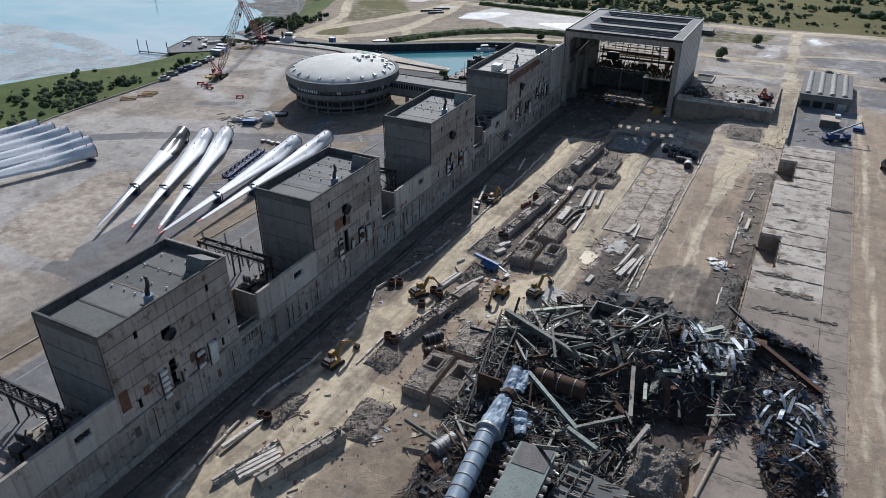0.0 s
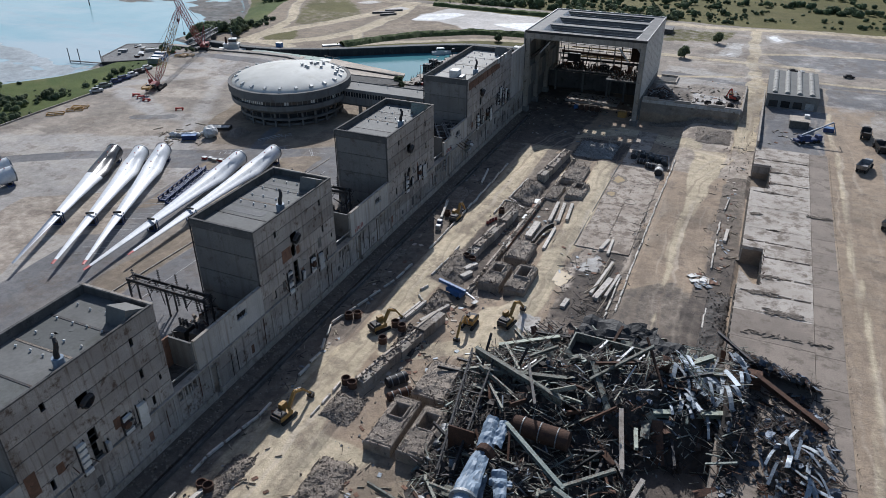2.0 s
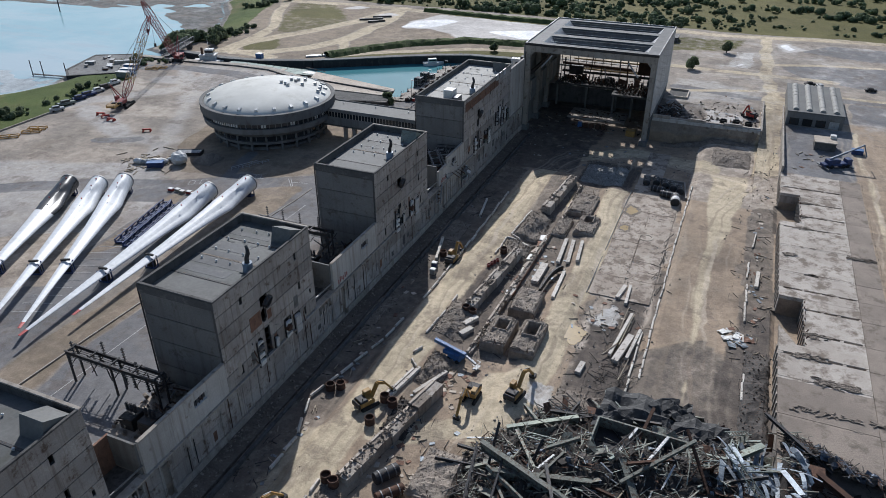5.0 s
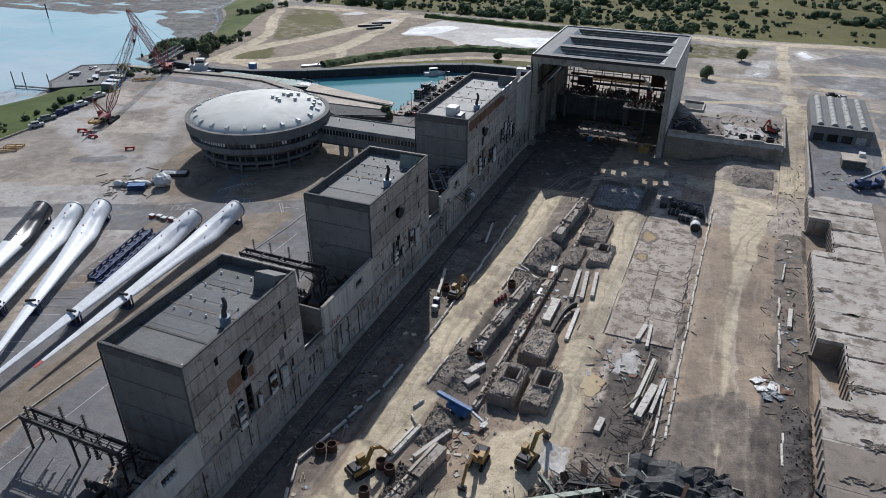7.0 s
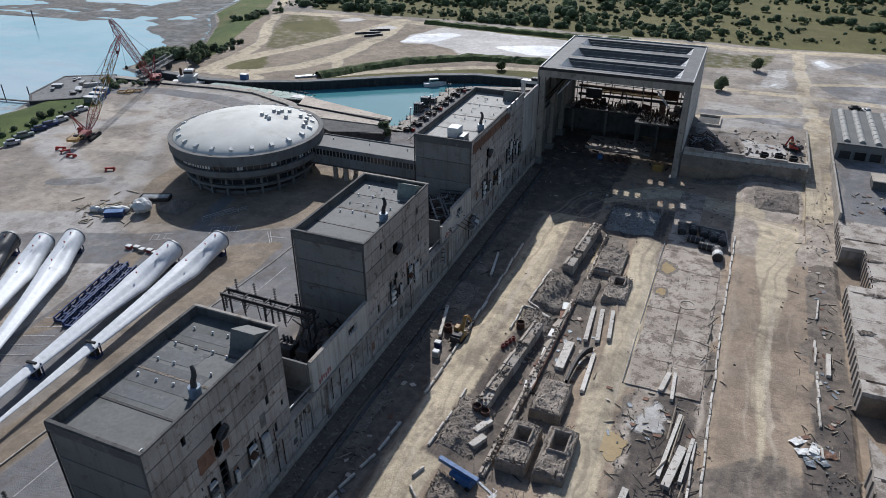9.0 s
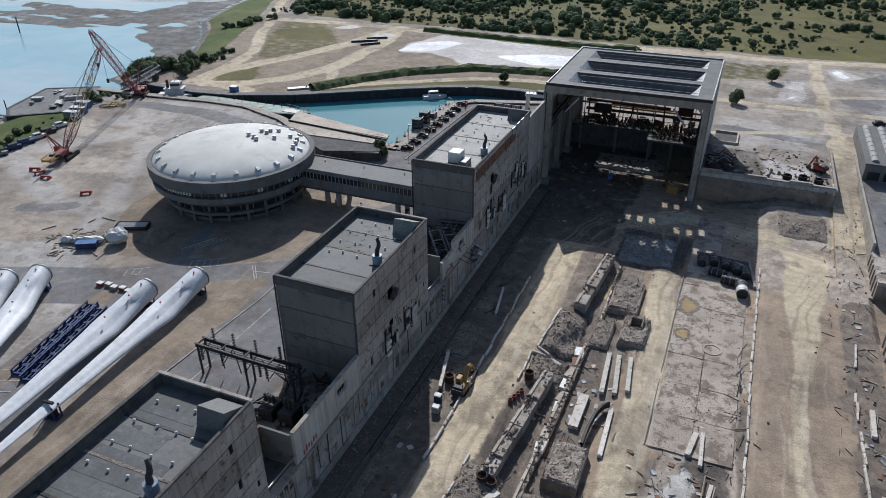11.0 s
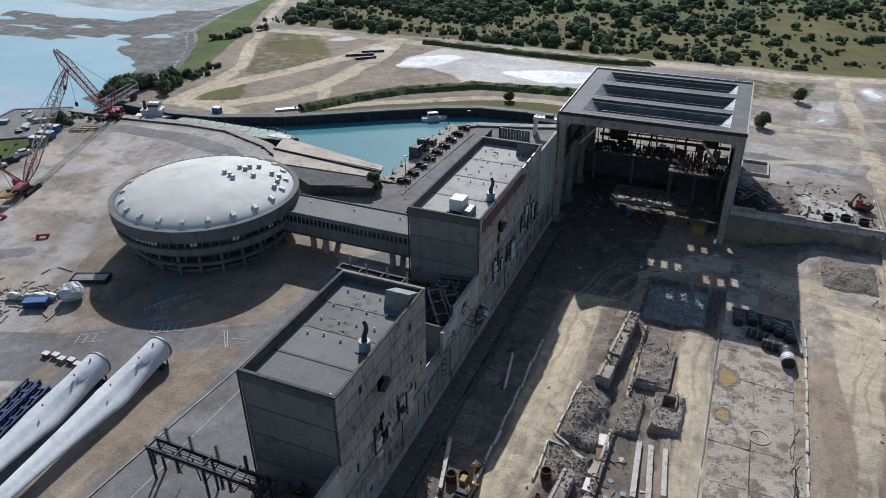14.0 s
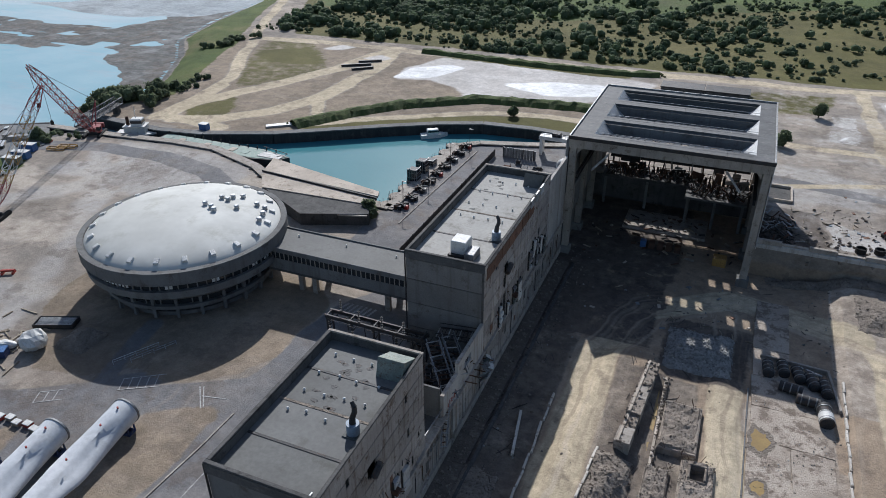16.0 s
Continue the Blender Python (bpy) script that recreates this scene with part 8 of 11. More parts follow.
for k in range(13):
    c = p.lerp(q, (k + 0.5) / 13)
    d = (q - p).normalized() * 0.14
    part("hoop", Shape().rod(c - d, c + d, 2.0 - 0.011 * k, None, 28), STEEL_GREY, duct)
part("flange", Shape().rod(q, q + (q - p).normalized() * 0.5, 2.4, None, 28), STEEL_PALE, duct)
# beyond the flange the duct is crushed flat, torn into curling sheets and bent over
r = random.Random(87)
for x0, y0, z0, x1, y1, z1, w_, curl in ((-37.9, 89.0, 13.2, -38.0, 99.3, 12.9, 2.6, 0.9), (-36.0, 89.0, 13.4, -37.0, 98.2, 13.2, 2.4, 1.1), (-35.2, 89.0, 11.8, -36.2, 96.0, 11.9, 2.2, -0.8), (-38.4, 89.0, 11.6, -38.2, 97.6, 11.4, 2.0, -0.7),
                                         (-37.6, 100.6, 12.9, -38.6, 107.2, 13.8, 3.0, 1.2), (-36.2, 101.6, 12.8, -36.6, 107.6, 13.2, 2.4, 0.9), (-34.0, 98.0, 11.4, -32.0, 92.8, 10.8, 2.6, 0.7), (-35.0, 95.8, 11.0, -31.2, 96.8, 10.4, 1.8, 0.6)):
    p_, q_ = Vector((x0, y0, z0)), Vector((x1, y1, z1))
    side = (q_ - p_).cross(Vector((0, 0, 1))).normalized()
    k_ = r.uniform(0, 50)
    rows = []
    for k in range(12):
        c = p_.lerp(q_, k / 11)
        rows.append([c + side * (w_ * (i / 7 - 0.5) * (1 - 0.25 * (k / 11) ** 2 + 0.15 * rough(k * 0.5, k_, 1))) + Vector((0, 0.35 * rough(i, k_, k) * (k > 9), curl * (0.25 - (i / 7 - 0.5) ** 2) * 2.4 + 0.6 * rough(k * 0.43 + k_, i * 0.37, 3) + 0.12 * rough(k * 1.37, i * 0.83 + k_, 5))) for i in range(8)])
    part("torn_sheet", Shape().sheet(rows).sheet([[v - Vector((0, 0, 0.07)) for v in reversed(row)] for row in rows]), DUCT, duct, "torn and curled pale duct sheet")
part("torn_band", Shape().rod((-37.4, 99.3, 12.6), (-37.2, 100.4, 12.6), 1.5, 1.7, 14), RUST, duct, "rusty torn band")

rubble_heap(-13, -2.5, 94, 109, 6.0, RUBBLE, 71, "steep heap of broken concrete and rebar by the scrap", 900, RUBBLE_PALE, 0.4)
solid("fallen_pole", Shape().rod((-0.4, 95, 8.3), (1.6, 108, 8.4), 0.35, 0.3, 10), TIMBER, "thick pale pole lying on the deck", "pole", at=(0.6, 101, 8.0))
TEAL_SHEET = mat("dull_teal_sheet", (0.15, 0.19, 0.175), (0.11, 0.145, 0.135), (0.07, 0.065, 0.06), 0.3, 0.6, vary=0.1)
conv = thing("conveyor_house", (-26.5, 80, 10), "long grey-green sheet roofed conveyor house, fallen", "conveyor")
m = pose(-26.8, 76, 12.2, -4, 0, 2)
part("house_roof", Shape().box(-3.4, 3.4, -22, 13.5, 1.2, 1.5, m), TEAL_SHEET, conv)
part("house_side", Shape().box(-3.3, 3.3, -22, 13.4, -2.4, 1.2, m), STEEL_GREY, conv)
for k in range(16):
    for sx in (-1, 1):
        part("roof_roller", Shape().rod(m @ Vector((sx * 3.9 - 0.4, -20 + 2.1 * k, 0.6)), m @ Vector((sx * 3.9 + 0.4, -20 + 2.1 * k, 0.6)), 0.5, None, 8), CONC_LIGHT, conv)
part("end_grille", Shape().box(-3.0, 3.0, 7.5, 13.6, 1.5, 1.62, m), STEEL_DARK, conv)
flat = thing("fallen_roof", (-14, 76, 6), "fallen grey roof deck with open purlins", "roof deck")
m = pose(-17.5, 79.5, 9.4, -3, 3, -4)
part("deck_sheet", Shape().box(-5.5, 6, -24, 12, -0.3, 0, m), FELT, flat)
for k in range(40):
    ux, uy = (k * 7 % 11) - 5, 11 - (k * 5 % 23)
    part("loose_purlin", Shape().beam(m @ Vector((ux, uy, 0.3)), m @ Vector((ux + 2.2, uy + 0.5 * (k % 3), 0.35)), 0.12, 0.2), (STEEL_DARK, RUST, TIMBER)[k % 3], flat)
for k in range(14):
    part("purlin", Shape().beam(m @ Vector((-5.2, 11 - 2.0 * k, 0.25)), m @ Vector((-0.5, 11.4 - 2.0 * k, 0.25)), 0.18, 0.3), CONC_LIGHT if k % 2 else STEEL_DARK, flat)
for u in (-5.2, -2.8, -0.6):
    part("long_rail", Shape().beam(m @ Vector((u, -17, 0.5)), m @ Vector((u, 11.5, 0.5)), 0.2, 0.2), STEEL_DARK, flat)

hop = thing("steel_hopper", (-23.8, 137.6, 8), "open grey-green steel box hopper, tilted on the scrap", "hopper")
m = pose(-23.9, 136.0, 9.6, 4, -1, -3)
for q_ in ((-8, 8, -4.2, -3.9, 0, 3.4), (-8, 8, 4.0, 4.3, 0, 2.8), (-8, -7.7, -3.9, 4.0, 0, 3.0), (7.7, 8, -3.9, 4.0, 0, 3.2)):
    part("side_plate", Shape().box(*q_, m), SCRAP_GREEN, hop)
part("bottom_plate", Shape().box(-7.7, 7.7, -3.9, 4.0, 0.2, 0.4, m), STEEL_DARK, hop)
for k in range(5):
    part("stiffener", Shape().box(-7.0 + 3.2 * k, -6.7 + 3.2 * k, -4.4, -4.2, 0, 3.3, m), SCRAP_GREEN, hop)
part("cross_bar", Shape().beam(m @ Vector((2.0, -3.9, 3.0)), m @ Vector((4.4, 4.0, 2.7)), 0.5, 0.5).beam(m @ Vector((-3, -3.9, 3.0)), m @ Vector((-1, 4.0, 2.7)), 0.4, 0.4), STEEL_PALE, hop)
ROOF_SHEET = mat("dark_grey_torn_roofing", (0.06, 0.06, 0.06), (0.04, 0.04, 0.041), (0.15, 0.145, 0.14), 0.4, 0.7, fine=1.5, vary=0.25)
lid = thing("crumpled_cover", (-22, 144, 8), "crumpled dark sheet cover lying on the scrap", "sheet metal")
for cx, cy, w_, h_, z0 in ((-25.5, 148.5, 14, 12.5, 8.0), (-14.5, 147.5, 11, 9.5, 7.6), (-20, 152, 8, 6, 7.4), (-29.5, 143.5, 7, 6, 9.0)):
    rows = [[(cx + (i / 9 - 0.5) * w_, cy + (j / 7 - 0.5) * h_ + 0.15 * i, z0 + 2.2 * rough(cx + i, j, 2, 0.5) - 0.02 * (i - 4) ** 2 + 0.25 * (7 - j) / 7) for i in range(10)] for j in range(8)]
    s = Shape().sheet(rows)
    s.sheet([[(x, y, z - 0.12) for x, y, z in reversed(row)] for row in rows])
    part("cover_sheet", s, ROOF_SHEET, lid)

fr = thing("lattice_portal", (-45, 112, 4), "leaning dark steel lattice portal frame", "steel frame")
for (x0, y0), (x1, y1) in (((-45.2, 97), (-49.2, 124)), ((-42.6, 98), (-44.2, 124))):
    for dz in (0, 1.8):
        part("chord", Shape().beam((x0, y0, 6 + dz), (x1, y1, 12.6 + dz), 0.35, 0.35), STEEL_DARK, fr)
    for k in range(11):
        a, b = k / 11, (k + 1) / 11
        part("lacing", Shape().beam((x0 + (x1 - x0) * a, y0 + (y1 - y0) * a, 6 + 6.6 * a), (x0 + (x1 - x0) * b, y0 + (y1 - y0) * b, 7.8 + 6.6 * b), 0.16, 0.16), STEEL_DARK, fr)
for k in range(7):
    a = k / 6
    part("tie", Shape().beam((-45.2 - 4 * a, 97 + 27 * a, 6.6 + 6.6 * a), (-42.6 - 1.6 * a, 98 + 26 * a, 6.6 + 6.6 * a), 0.25, 0.25), STEEL_DARK, fr)
part("hung_sheet", Shape().box(-46.0, -41.0, 104, 104.3, 5.0, 12.0), RUST, fr, "dark rusty hanging sheet")
part("top_girder", Shape().girder((-48.5, 124, 14.2), (-28.5, 117, 13.0), 0.9, 1.6, 0.15), SCRAP_GREEN, fr)
drum(-30.5, 110.6, 1.9, 11, RUST, "large rusty cylinder half buried in scrap", 88, "tanks in the scrap").location.z = 8.4


PALE_GREEN = mat("faded_pale_green_paint", (0.36, 0.39, 0.32), (0.26, 0.285, 0.24), (0.13, 0.10, 0.07), 0.4, 0.6, 0.1, vary=0.15)


def hero(p, q, w_, h, material, label):
    c = (Vector(p) + Vector(q)) / 2
    solid("steel_girder", Shape().girder(p, q, w_, h, 0.14), material, label, "girder", "large girders on the scrap pile", at=tuple(c - Vector((0, 0, h / 2))))


hero((-12.5, 123.9, 10.4), (1.1, 129.4, 10.2), 1.2, 0.9, PALE_GREEN, "long pale girder lying across the scrap")
hero((-10.6, 139.6, 9.6), (-3.5, 147.2, 9.6), 1.2, 0.9, PALE_GREEN, "long pale girder lying across the scrap")
hero((-26.0, 131.0, 13.2), (-20.3, 121.4, 9.6), 1.2, 1.0, SCRAP_GREEN, "grey-green girder leaning on the scrap")
hero((-36.1, 134.6, 11.8), (-33.9, 130.0, 9.0), 1.6, 1.2, SCRAP_GREEN, "grey-green girder leaning on the scrap")
hero((-36.0, 107.0, 13.6), (-23.1, 99.0, 10.8), 0.8, 0.7, STEEL_GREEN, "long pale girder lying across the scrap")
hero((-24.7, 98.4, 10.8), (-18.5, 96.6, 9.8), 0.9, 0.9, STEEL_GREEN, "long pale girder lying across the scrap")
hero((-48.8, 126.7, 6.4), (-37.2, 133.7, 7.6), 0.9, 2.2, SCRAP_GREEN, "long pale girder lying across the scrap")
hero((-48.2, 138.1, 5.2), (-35.9, 144.7, 6.6), 0.9, 1.3, PALE_GREEN, "long pale girder lying across the scrap")
hero((-45.1, 120.0, 12.8), (-29.6, 124.8, 11.8), 0.9, 1.5, SCRAP_GREEN, "grey-green girder lying on the scrap")
hero((-18.1, 121.8, 11.0), (-15.1, 108.2, 9.6), 0.8, 0.7, CONC_LIGHT, "long pale girder lying across the scrap")
hero((-11.3, 106.6, 10.4), (-13.2, 99.2, 9.4), 0.8, 0.7, CONC_LIGHT, "long pale girder lying across the scrap")
hero((-26.7, 97.6, 9.6), (-16.1, 107.8, 9.6), 0.6, 0.5, SCRAP_GREEN, "long pale girder lying across the scrap")
hero((-14.7, 118.6, 10.2), (-13.7, 113.6, 10.2), 0.7, 0.5, PALE_GREEN, "short pale girder lying on the scrap")
hero((4.5, 142, 11.4), (18, 134, 8.6), 1.1, 1.0, RUST, "long rusty brown box girder on scrap")
rb = solid("rusty_bin", Shape().box(2.5, 6.0, 141, 144, 8.6, 11.4, bev=0.1), RUST, "open rusty steel bin on the scrap", "bin", at=(4.2, 142.5, 8.6))
for k in range(4):
    part("bin_rib", Shape().box(2.4, 6.1, 140.9, 141.0, 8.9 + 0.65 * k, 9.1 + 0.65 * k), RUST, rb)

# ---- turbine blades in the yard ----
RED_TIP = mat("red_tip_paint", (0.45, 0.08, 0.07), (0.38, 0.07, 0.06), None, 0.5, 0.45, bump=0.0)


DARK_ROOT = mat("shadowed_blade_black", (0.02, 0.022, 0.025), (0.03, 0.032, 0.035), None, 0.2, 0.25, bump=0.0, spec=0.5)
BLUE_GREY = mat("shadowed_blade_blue_grey", (0.16, 0.20, 0.26), (0.12, 0.15, 0.20), (0.25, 0.27, 0.3), 0.1, 0.35, bump=0.03)


def blade_section(s, span):
    """Half chord, half thickness, and how far the section has turned, s along the blade."""
    if s < 0.22:
        chord = 2.55 + 0.35 * math.sin(min(1, max(0, (s - 0.04) / 0.18)) * math.pi / 2) ** 2
    else:
        chord = 2.9 - 2.55 * ((s - 0.22) / 0.78) ** 0.68
    root = max(0.0, 1 - s / 0.18)
    thick = 2.6 * root + (1 - root) * (0.12 + 1.1 * (1 - s) ** 1.5)
    return max(chord, 0.3), min(thick, 2.6), -30 + 22 * s


def turbine_blade(root, tip, label, red, dark=False, lift=3.3, group="long turbine blades in the yard", frames=True):
    (x0, y0), (x1, y1) = root, tip
    span = math.hypot(x1 - x0, y1 - y0)
    z = floor_z(x0, y0)
    t = thing("turbine_blade", (x0, y0, z), label, "turbine blade", group)
    t.rotation_euler = (0, 0, math.atan2(y1 - y0, x1 - x0))

    def loft(s0, s1, n, k=22):
        rows = []
        for j in range(n + 1):
            s = s0 + (s1 - s0) * j / n
            c, h, tw = blade_section(s, span)
            tw = radians(tw)
            row = []
            for i in range(k + 1):
                a = 2 * math.pi * i / k
                u, v = c * math.cos(a), h * math.sin(a) * (1.0 if s < 0.08 else (0.62 + 0.38 * max(0, math.cos(a)) if math.cos(a) > 0 else 1 + 0.25 * math.cos(a)))
                u += c * 0.22 * min(1, s / 0.2)
                row.append((s * span, u * math.cos(tw) - v * math.sin(tw), lift - 0.6 * s + u * math.sin(tw) + v * math.cos(tw)))
            rows.append(row)
        return Shape().sheet(rows)

    e = 0.972 if red else 1.0
    # dark: shadow on the blade put into root and end colours
    if dark:
        part("blade_shell", loft(0.0, 0.27, 14), DARK_ROOT, t, "glossy black root, shadow put into its colour", True, False)
        part("blade_shell", loft(0.27, 0.62, 18), BLADE, t, "", True, False)
        part("blade_shell", loft(0.62, 1.0, 16), BLUE_GREY, t, "dull blue-grey blade end", True, False)
    else:
        part("blade_shell", loft(0.0, e, 44), BLADE, t, "", True, False)
    if red:
        part("red_tip", loft(e, 1.0, 3), RED_TIP, t, "red painted blade tip", True, False)
    s = Shape().lathe([(2.55, -0.05), (2.68, 0.0), (2.68, 0.35), (2.58, 0.4)], 26)
    s.v = [(zz, x, y + lift) for x, y, zz in s.v]
    part("root_flange", s, STEEL_GREY, t, "", False, False)
    s = Shape().lathe([(0.01, 0.0), (2.55, 0.0)], 26)
    s.v = [(zz + 0.02, x, y + lift) for x, y, zz in s.v]
    part("root_cover", s, STEEL_GREEN if not dark else BLACK, t, "", False, False)
    for q in (0.03, 0.09, 0.2):
        part("red_mark", Shape().rod((q * span, 0.4, lift + 2.4 - 3.2 * q), (q * span, 0.42, lift + 2.74 - 3.2 * q), 0.17, None, 10), RED_TIP, t, "", False, False)
    if frames:
        for q, w_ in ((0.03, 2.2), (0.64, 1.4)):
            c, h, tw = blade_section(q, span)
            f = part("cradle", Shape().box(q * span - 0.9, q * span + 0.9, -w_, w_, 0.0, 0.35), NAVY, t, "", False, False)
            for sx in (-0.8, 0.8):
                for sy in (-w_ + 0.15, w_ - 0.15):
                    part("cradle_post", Shape().box(q * span + sx - 0.12, q * span + sx + 0.12, sy - 0.12, sy + 0.12, 0.35, lift - 0.2 if q > 0.5 else 1.6), NAVY, f, "", False, False)
            if q > 0.5:
                part("strap", Shape().box(q * span - 0.25, q * span + 0.25, -w_ * 0.8, w_ * 0.8, lift + 0.15, lift + 0.55), BLACK, f, "", False, False)
            part("saddle", Shape().box(q * span - 0.5, q * span + 0.5, -w_ * 0.7, w_ * 0.7, 0.3, lift - (2.7 if q < 0.5 else 0.5)), BLACK, f, "", False, False)
    return t


turbine_blade((-202.2, 178.2), (-168.8, 112.0), "white wind turbine blade with its shadowed root coloured black", False, True)
turbine_blade((-193.4, 181.2), (-159.5, 115.8), "white wind turbine blade with a red tip", True)
turbine_blade((-187.8, 185.8), (-152.2, 118.7), "white wind turbine blade with a red tip", True)
turbine_blade((-159.2, 190.6), (-149.8, 116.8), "white wind turbine blade on blue cradles", True)
turbine_blade((-151.4, 199.2), (-145.4, 126.8), "white wind turbine blade on blue cradles", True)
for k, (x, y) in enumerate(((-217, 151), (-224.5, 155.5), (-232, 157.5), (-240.5, 158.5), (-249, 159), (-257.5, 158.5))):
    turbine_blade((x, y), (x - 27, y - 74), "older white turbine blade laid in a row", False, False, 3.3, "row of older blades")


# ---- navy steel transport frames ----
def transport_frame():
    t = thing("transport_frame", (0, 0, 0), "navy blue steel transport frame stored on the ground", "steel frame", "rows of blue transport frames")
    for sy in (-1.2, 1.2):
        part("long_bar", Shape().box(-1.5, 1.5, sy - 0.2, sy + 0.2, 0.1, 0.6), NAVY, t, "", False, False)
    for sx in (-1.35, -0.45, 0.45, 1.35):
        part("cross_bar", Shape().box(sx - 0.17, sx + 0.17, -1.05, 1.05, 0.15, 0.5), NAVY, t, "", False, False)
    for sx in (-1.3, 1.3):
        for sy in (-1.2, 1.2):
            part("post", Shape().box(sx - 0.14, sx + 0.14, sy - 0.14, sy + 0.14, 0.45, 1.1), NAVY, t, "", False, False)
    for sx in (-1.3, 1.3):
        part("top_bar", Shape().box(sx - 0.2, sx + 0.2, -1.4, 1.4, 1.1, 1.35), NAVY, t, "", False, False)
    return t


tf = transport_frame()
n = 0
for j in range(9):
    for i in range(2):
        x, y = -161.0 - 0.62 * j - 3.4 * i, 159.5 + 2.75 * j + 0.7 * i
        m = pose(x, y, floor_z(x, y), 0, 0, 13 + 2 * ((i * 3 + j * 5) % 3))
        if n == 0:
            tf.matrix_basis = m
        else:
            copy_thing(tf, m)
        n += 1

# ---- bundle, container and clutter by the blades ----
t = thing("blue_container", (-192.6, 203.6, YARD), "blue steel skip container on the yard", "container")
part("container_body", Shape().box(-2.6, 2.6, -1.1, 1.1, 0.1, 1.7, pose(0, 0, 0, 0, 0, 28), 0.08), NAVY, t, "", False, False)
part("container_lid", Shape().box(-2.65, 2.65, -1.15, 1.15, 1.7, 1.82, pose(0, 0, 0, 0, 0, 28)), BLUE, t, "", False, False)
for cx, cy, a, L, rad in ((-187.2, 209.0, 60, 5.4, 2.3), (-193.6, 206.2, 25, 6.5, 1.1), (-197.0, 204.6, 35, 4.5, 0.9), (-200.2, 203.8, 10, 3.4, 1.0), (-191.0, 209.4, 20, 3.2, 0.8)):
    rows = []
    for j in range(9):
        u = (j / 8 - 0.5) * L
        rr = rad * math.sqrt(max(0.05, 1 - (abs(u) / (L / 2)) ** 3))
        rows.append([(u, rr * math.cos(2 * math.pi * i / 14) * (1 + 0.35 * rough(j + cx, i, 3, 0.8)), max(0, rad * 0.85 + rr * math.sin(2 * math.pi * i / 14) * (1 + 0.3 * rough(j + cx, i, 7, 0.8)))) for i in range(15)])
    ob = solid("wrapped_nacelle", Shape().sheet(rows), WHITE if rad > 0.95 else STEEL_PALE, "white sheet-wrapped machine part on the yard", "wrapped part", "wrapped parts")
    ob.matrix_basis = pose(cx, cy, YARD - 0.1, 0, 0, a)
t = thing("open_crate", (-190, 217, YARD), "dark open steel crate of pipes beside a gravel heap", "crate")
m = pose(0, 0, 0, 0, 0, 22)
part("crate_base", Shape().box(-4.5, 4.5, -1.8, 1.8, 0, 0.3, m), STEEL_DARK, t, "", False, False)
for q in ((-4.5, 4.5, -1.8, -1.6), (-4.5, 4.5, 1.6, 1.8), (-4.5, -4.3, -1.6, 1.6), (4.3, 4.5, -1.6, 1.6)):
    part("crate_side", Shape().box(*q, 0.3, 1.1, m), STEEL_DARK, t, "", False, False)
for k in range(7):
    part("crate_pipe", Shape().rod(m @ Vector((-4, -1.3 + 0.42 * k, 0.9)), m @ Vector((4, -1.3 + 0.42 * k, 0.9)), 0.12, None, 6), STEEL_PALE, t, "", False, False)
rubble_heap(-184.5, -176, 210.5, 219, 2.6, RUBBLE, 61, "small grey gravel heap on the yard", 250, size=0.25)
r = random.Random(62)
for k in range(70):
    x, y = r.gauss(-199, 6), r.gauss(206, 4)
    ob = tagged(new("loose_bar", BAR_S), "loose timber bar on the yard", "debris", "timber by the bundles")
    ob.matrix_basis = pose(x, y, floor_z(x, y) + 0.02, 0, 0, r.uniform(0, 180)) @ Matrix.Diagonal((r.uniform(0.7, 1.6), 1.2, 1.2, 1))
for k in range(6):
    x, y = -163 + 2.2 * k, 199.5 + 0.5 * (k % 2)
    t = thing("packing_crate", (x - 12, y - 8.6, YARD), "small crate with red and white lid", "crate", "crates by the blades")
    part("crate_box", Shape().box(-0.8, 0.8, -0.6, 0.6, 0, 0.7, bev=0.05), RED if k % 3 == 0 else TIMBER, t, "", False, False)
    part("crate_lid", Shape().box(-0.82, 0.82, -0.62, 0.62, 0.7, 0.85, bev=0.03), WHITE, t, "", False, False)
# footbridge ramp rails by the round building
for x, y in ((-167.5, 211), (-164.6, 213)):
    t = thing("ramp_rail", (x, y, YARD), "pale tubular handrail beside the ramp", "handrail", "ramp rails")
    for dz in (0.6, 1.1):
        part("rail", Shape().rod((0, 0, dz), (4.5, 8.5, dz), 0.07, None, 6), STEEL_PALE, t, "", False, False)
    for q in range(5):
        part("rail_post", Shape().rod((1.1 * q, 2.1 * q, 0), (1.1 * q, 2.1 * q, 1.1), 0.07, None, 6), STEEL_PALE, t, "", False, False)

# ---- road markings ----
ROAD_PAINT = mat("worn_road_paint", (0.55, 0.54, 0.52), (0.42, 0.41, 0.395), (0.24, 0.235, 0.23), 0.8, 0.8, bump=0.0, dirt_at=(0.46, 0.6))
LINE = Shape().box(-0.5, 0.5, -0.5, 0.5, 0, 0.03).mesh("road_line", ROAD_PAINT)


def line(p, q, w_, group="white road lines"):
    x, y = (p[0] + q[0]) / 2, (p[1] + q[1]) / 2
    ob = tagged(new("road_line", LINE), "thin worn white painted line on asphalt", "road marking", group, "structure")
    ob.matrix_basis = pose(x, y, max(floor_z(*p), floor_z(*q), floor_z(x, y)) + 0.03, 0, 0, math.degrees(math.atan2(q[1] - p[1], q[0] - p[0]))) @ Matrix.Diagonal((math.hypot(q[0] - p[0], q[1] - p[1]), w_, 1, 1))


for k in range(7):
    line((-131.1, 60 + 20 * k), (-130.9, 78 + 20 * k), 0.2)
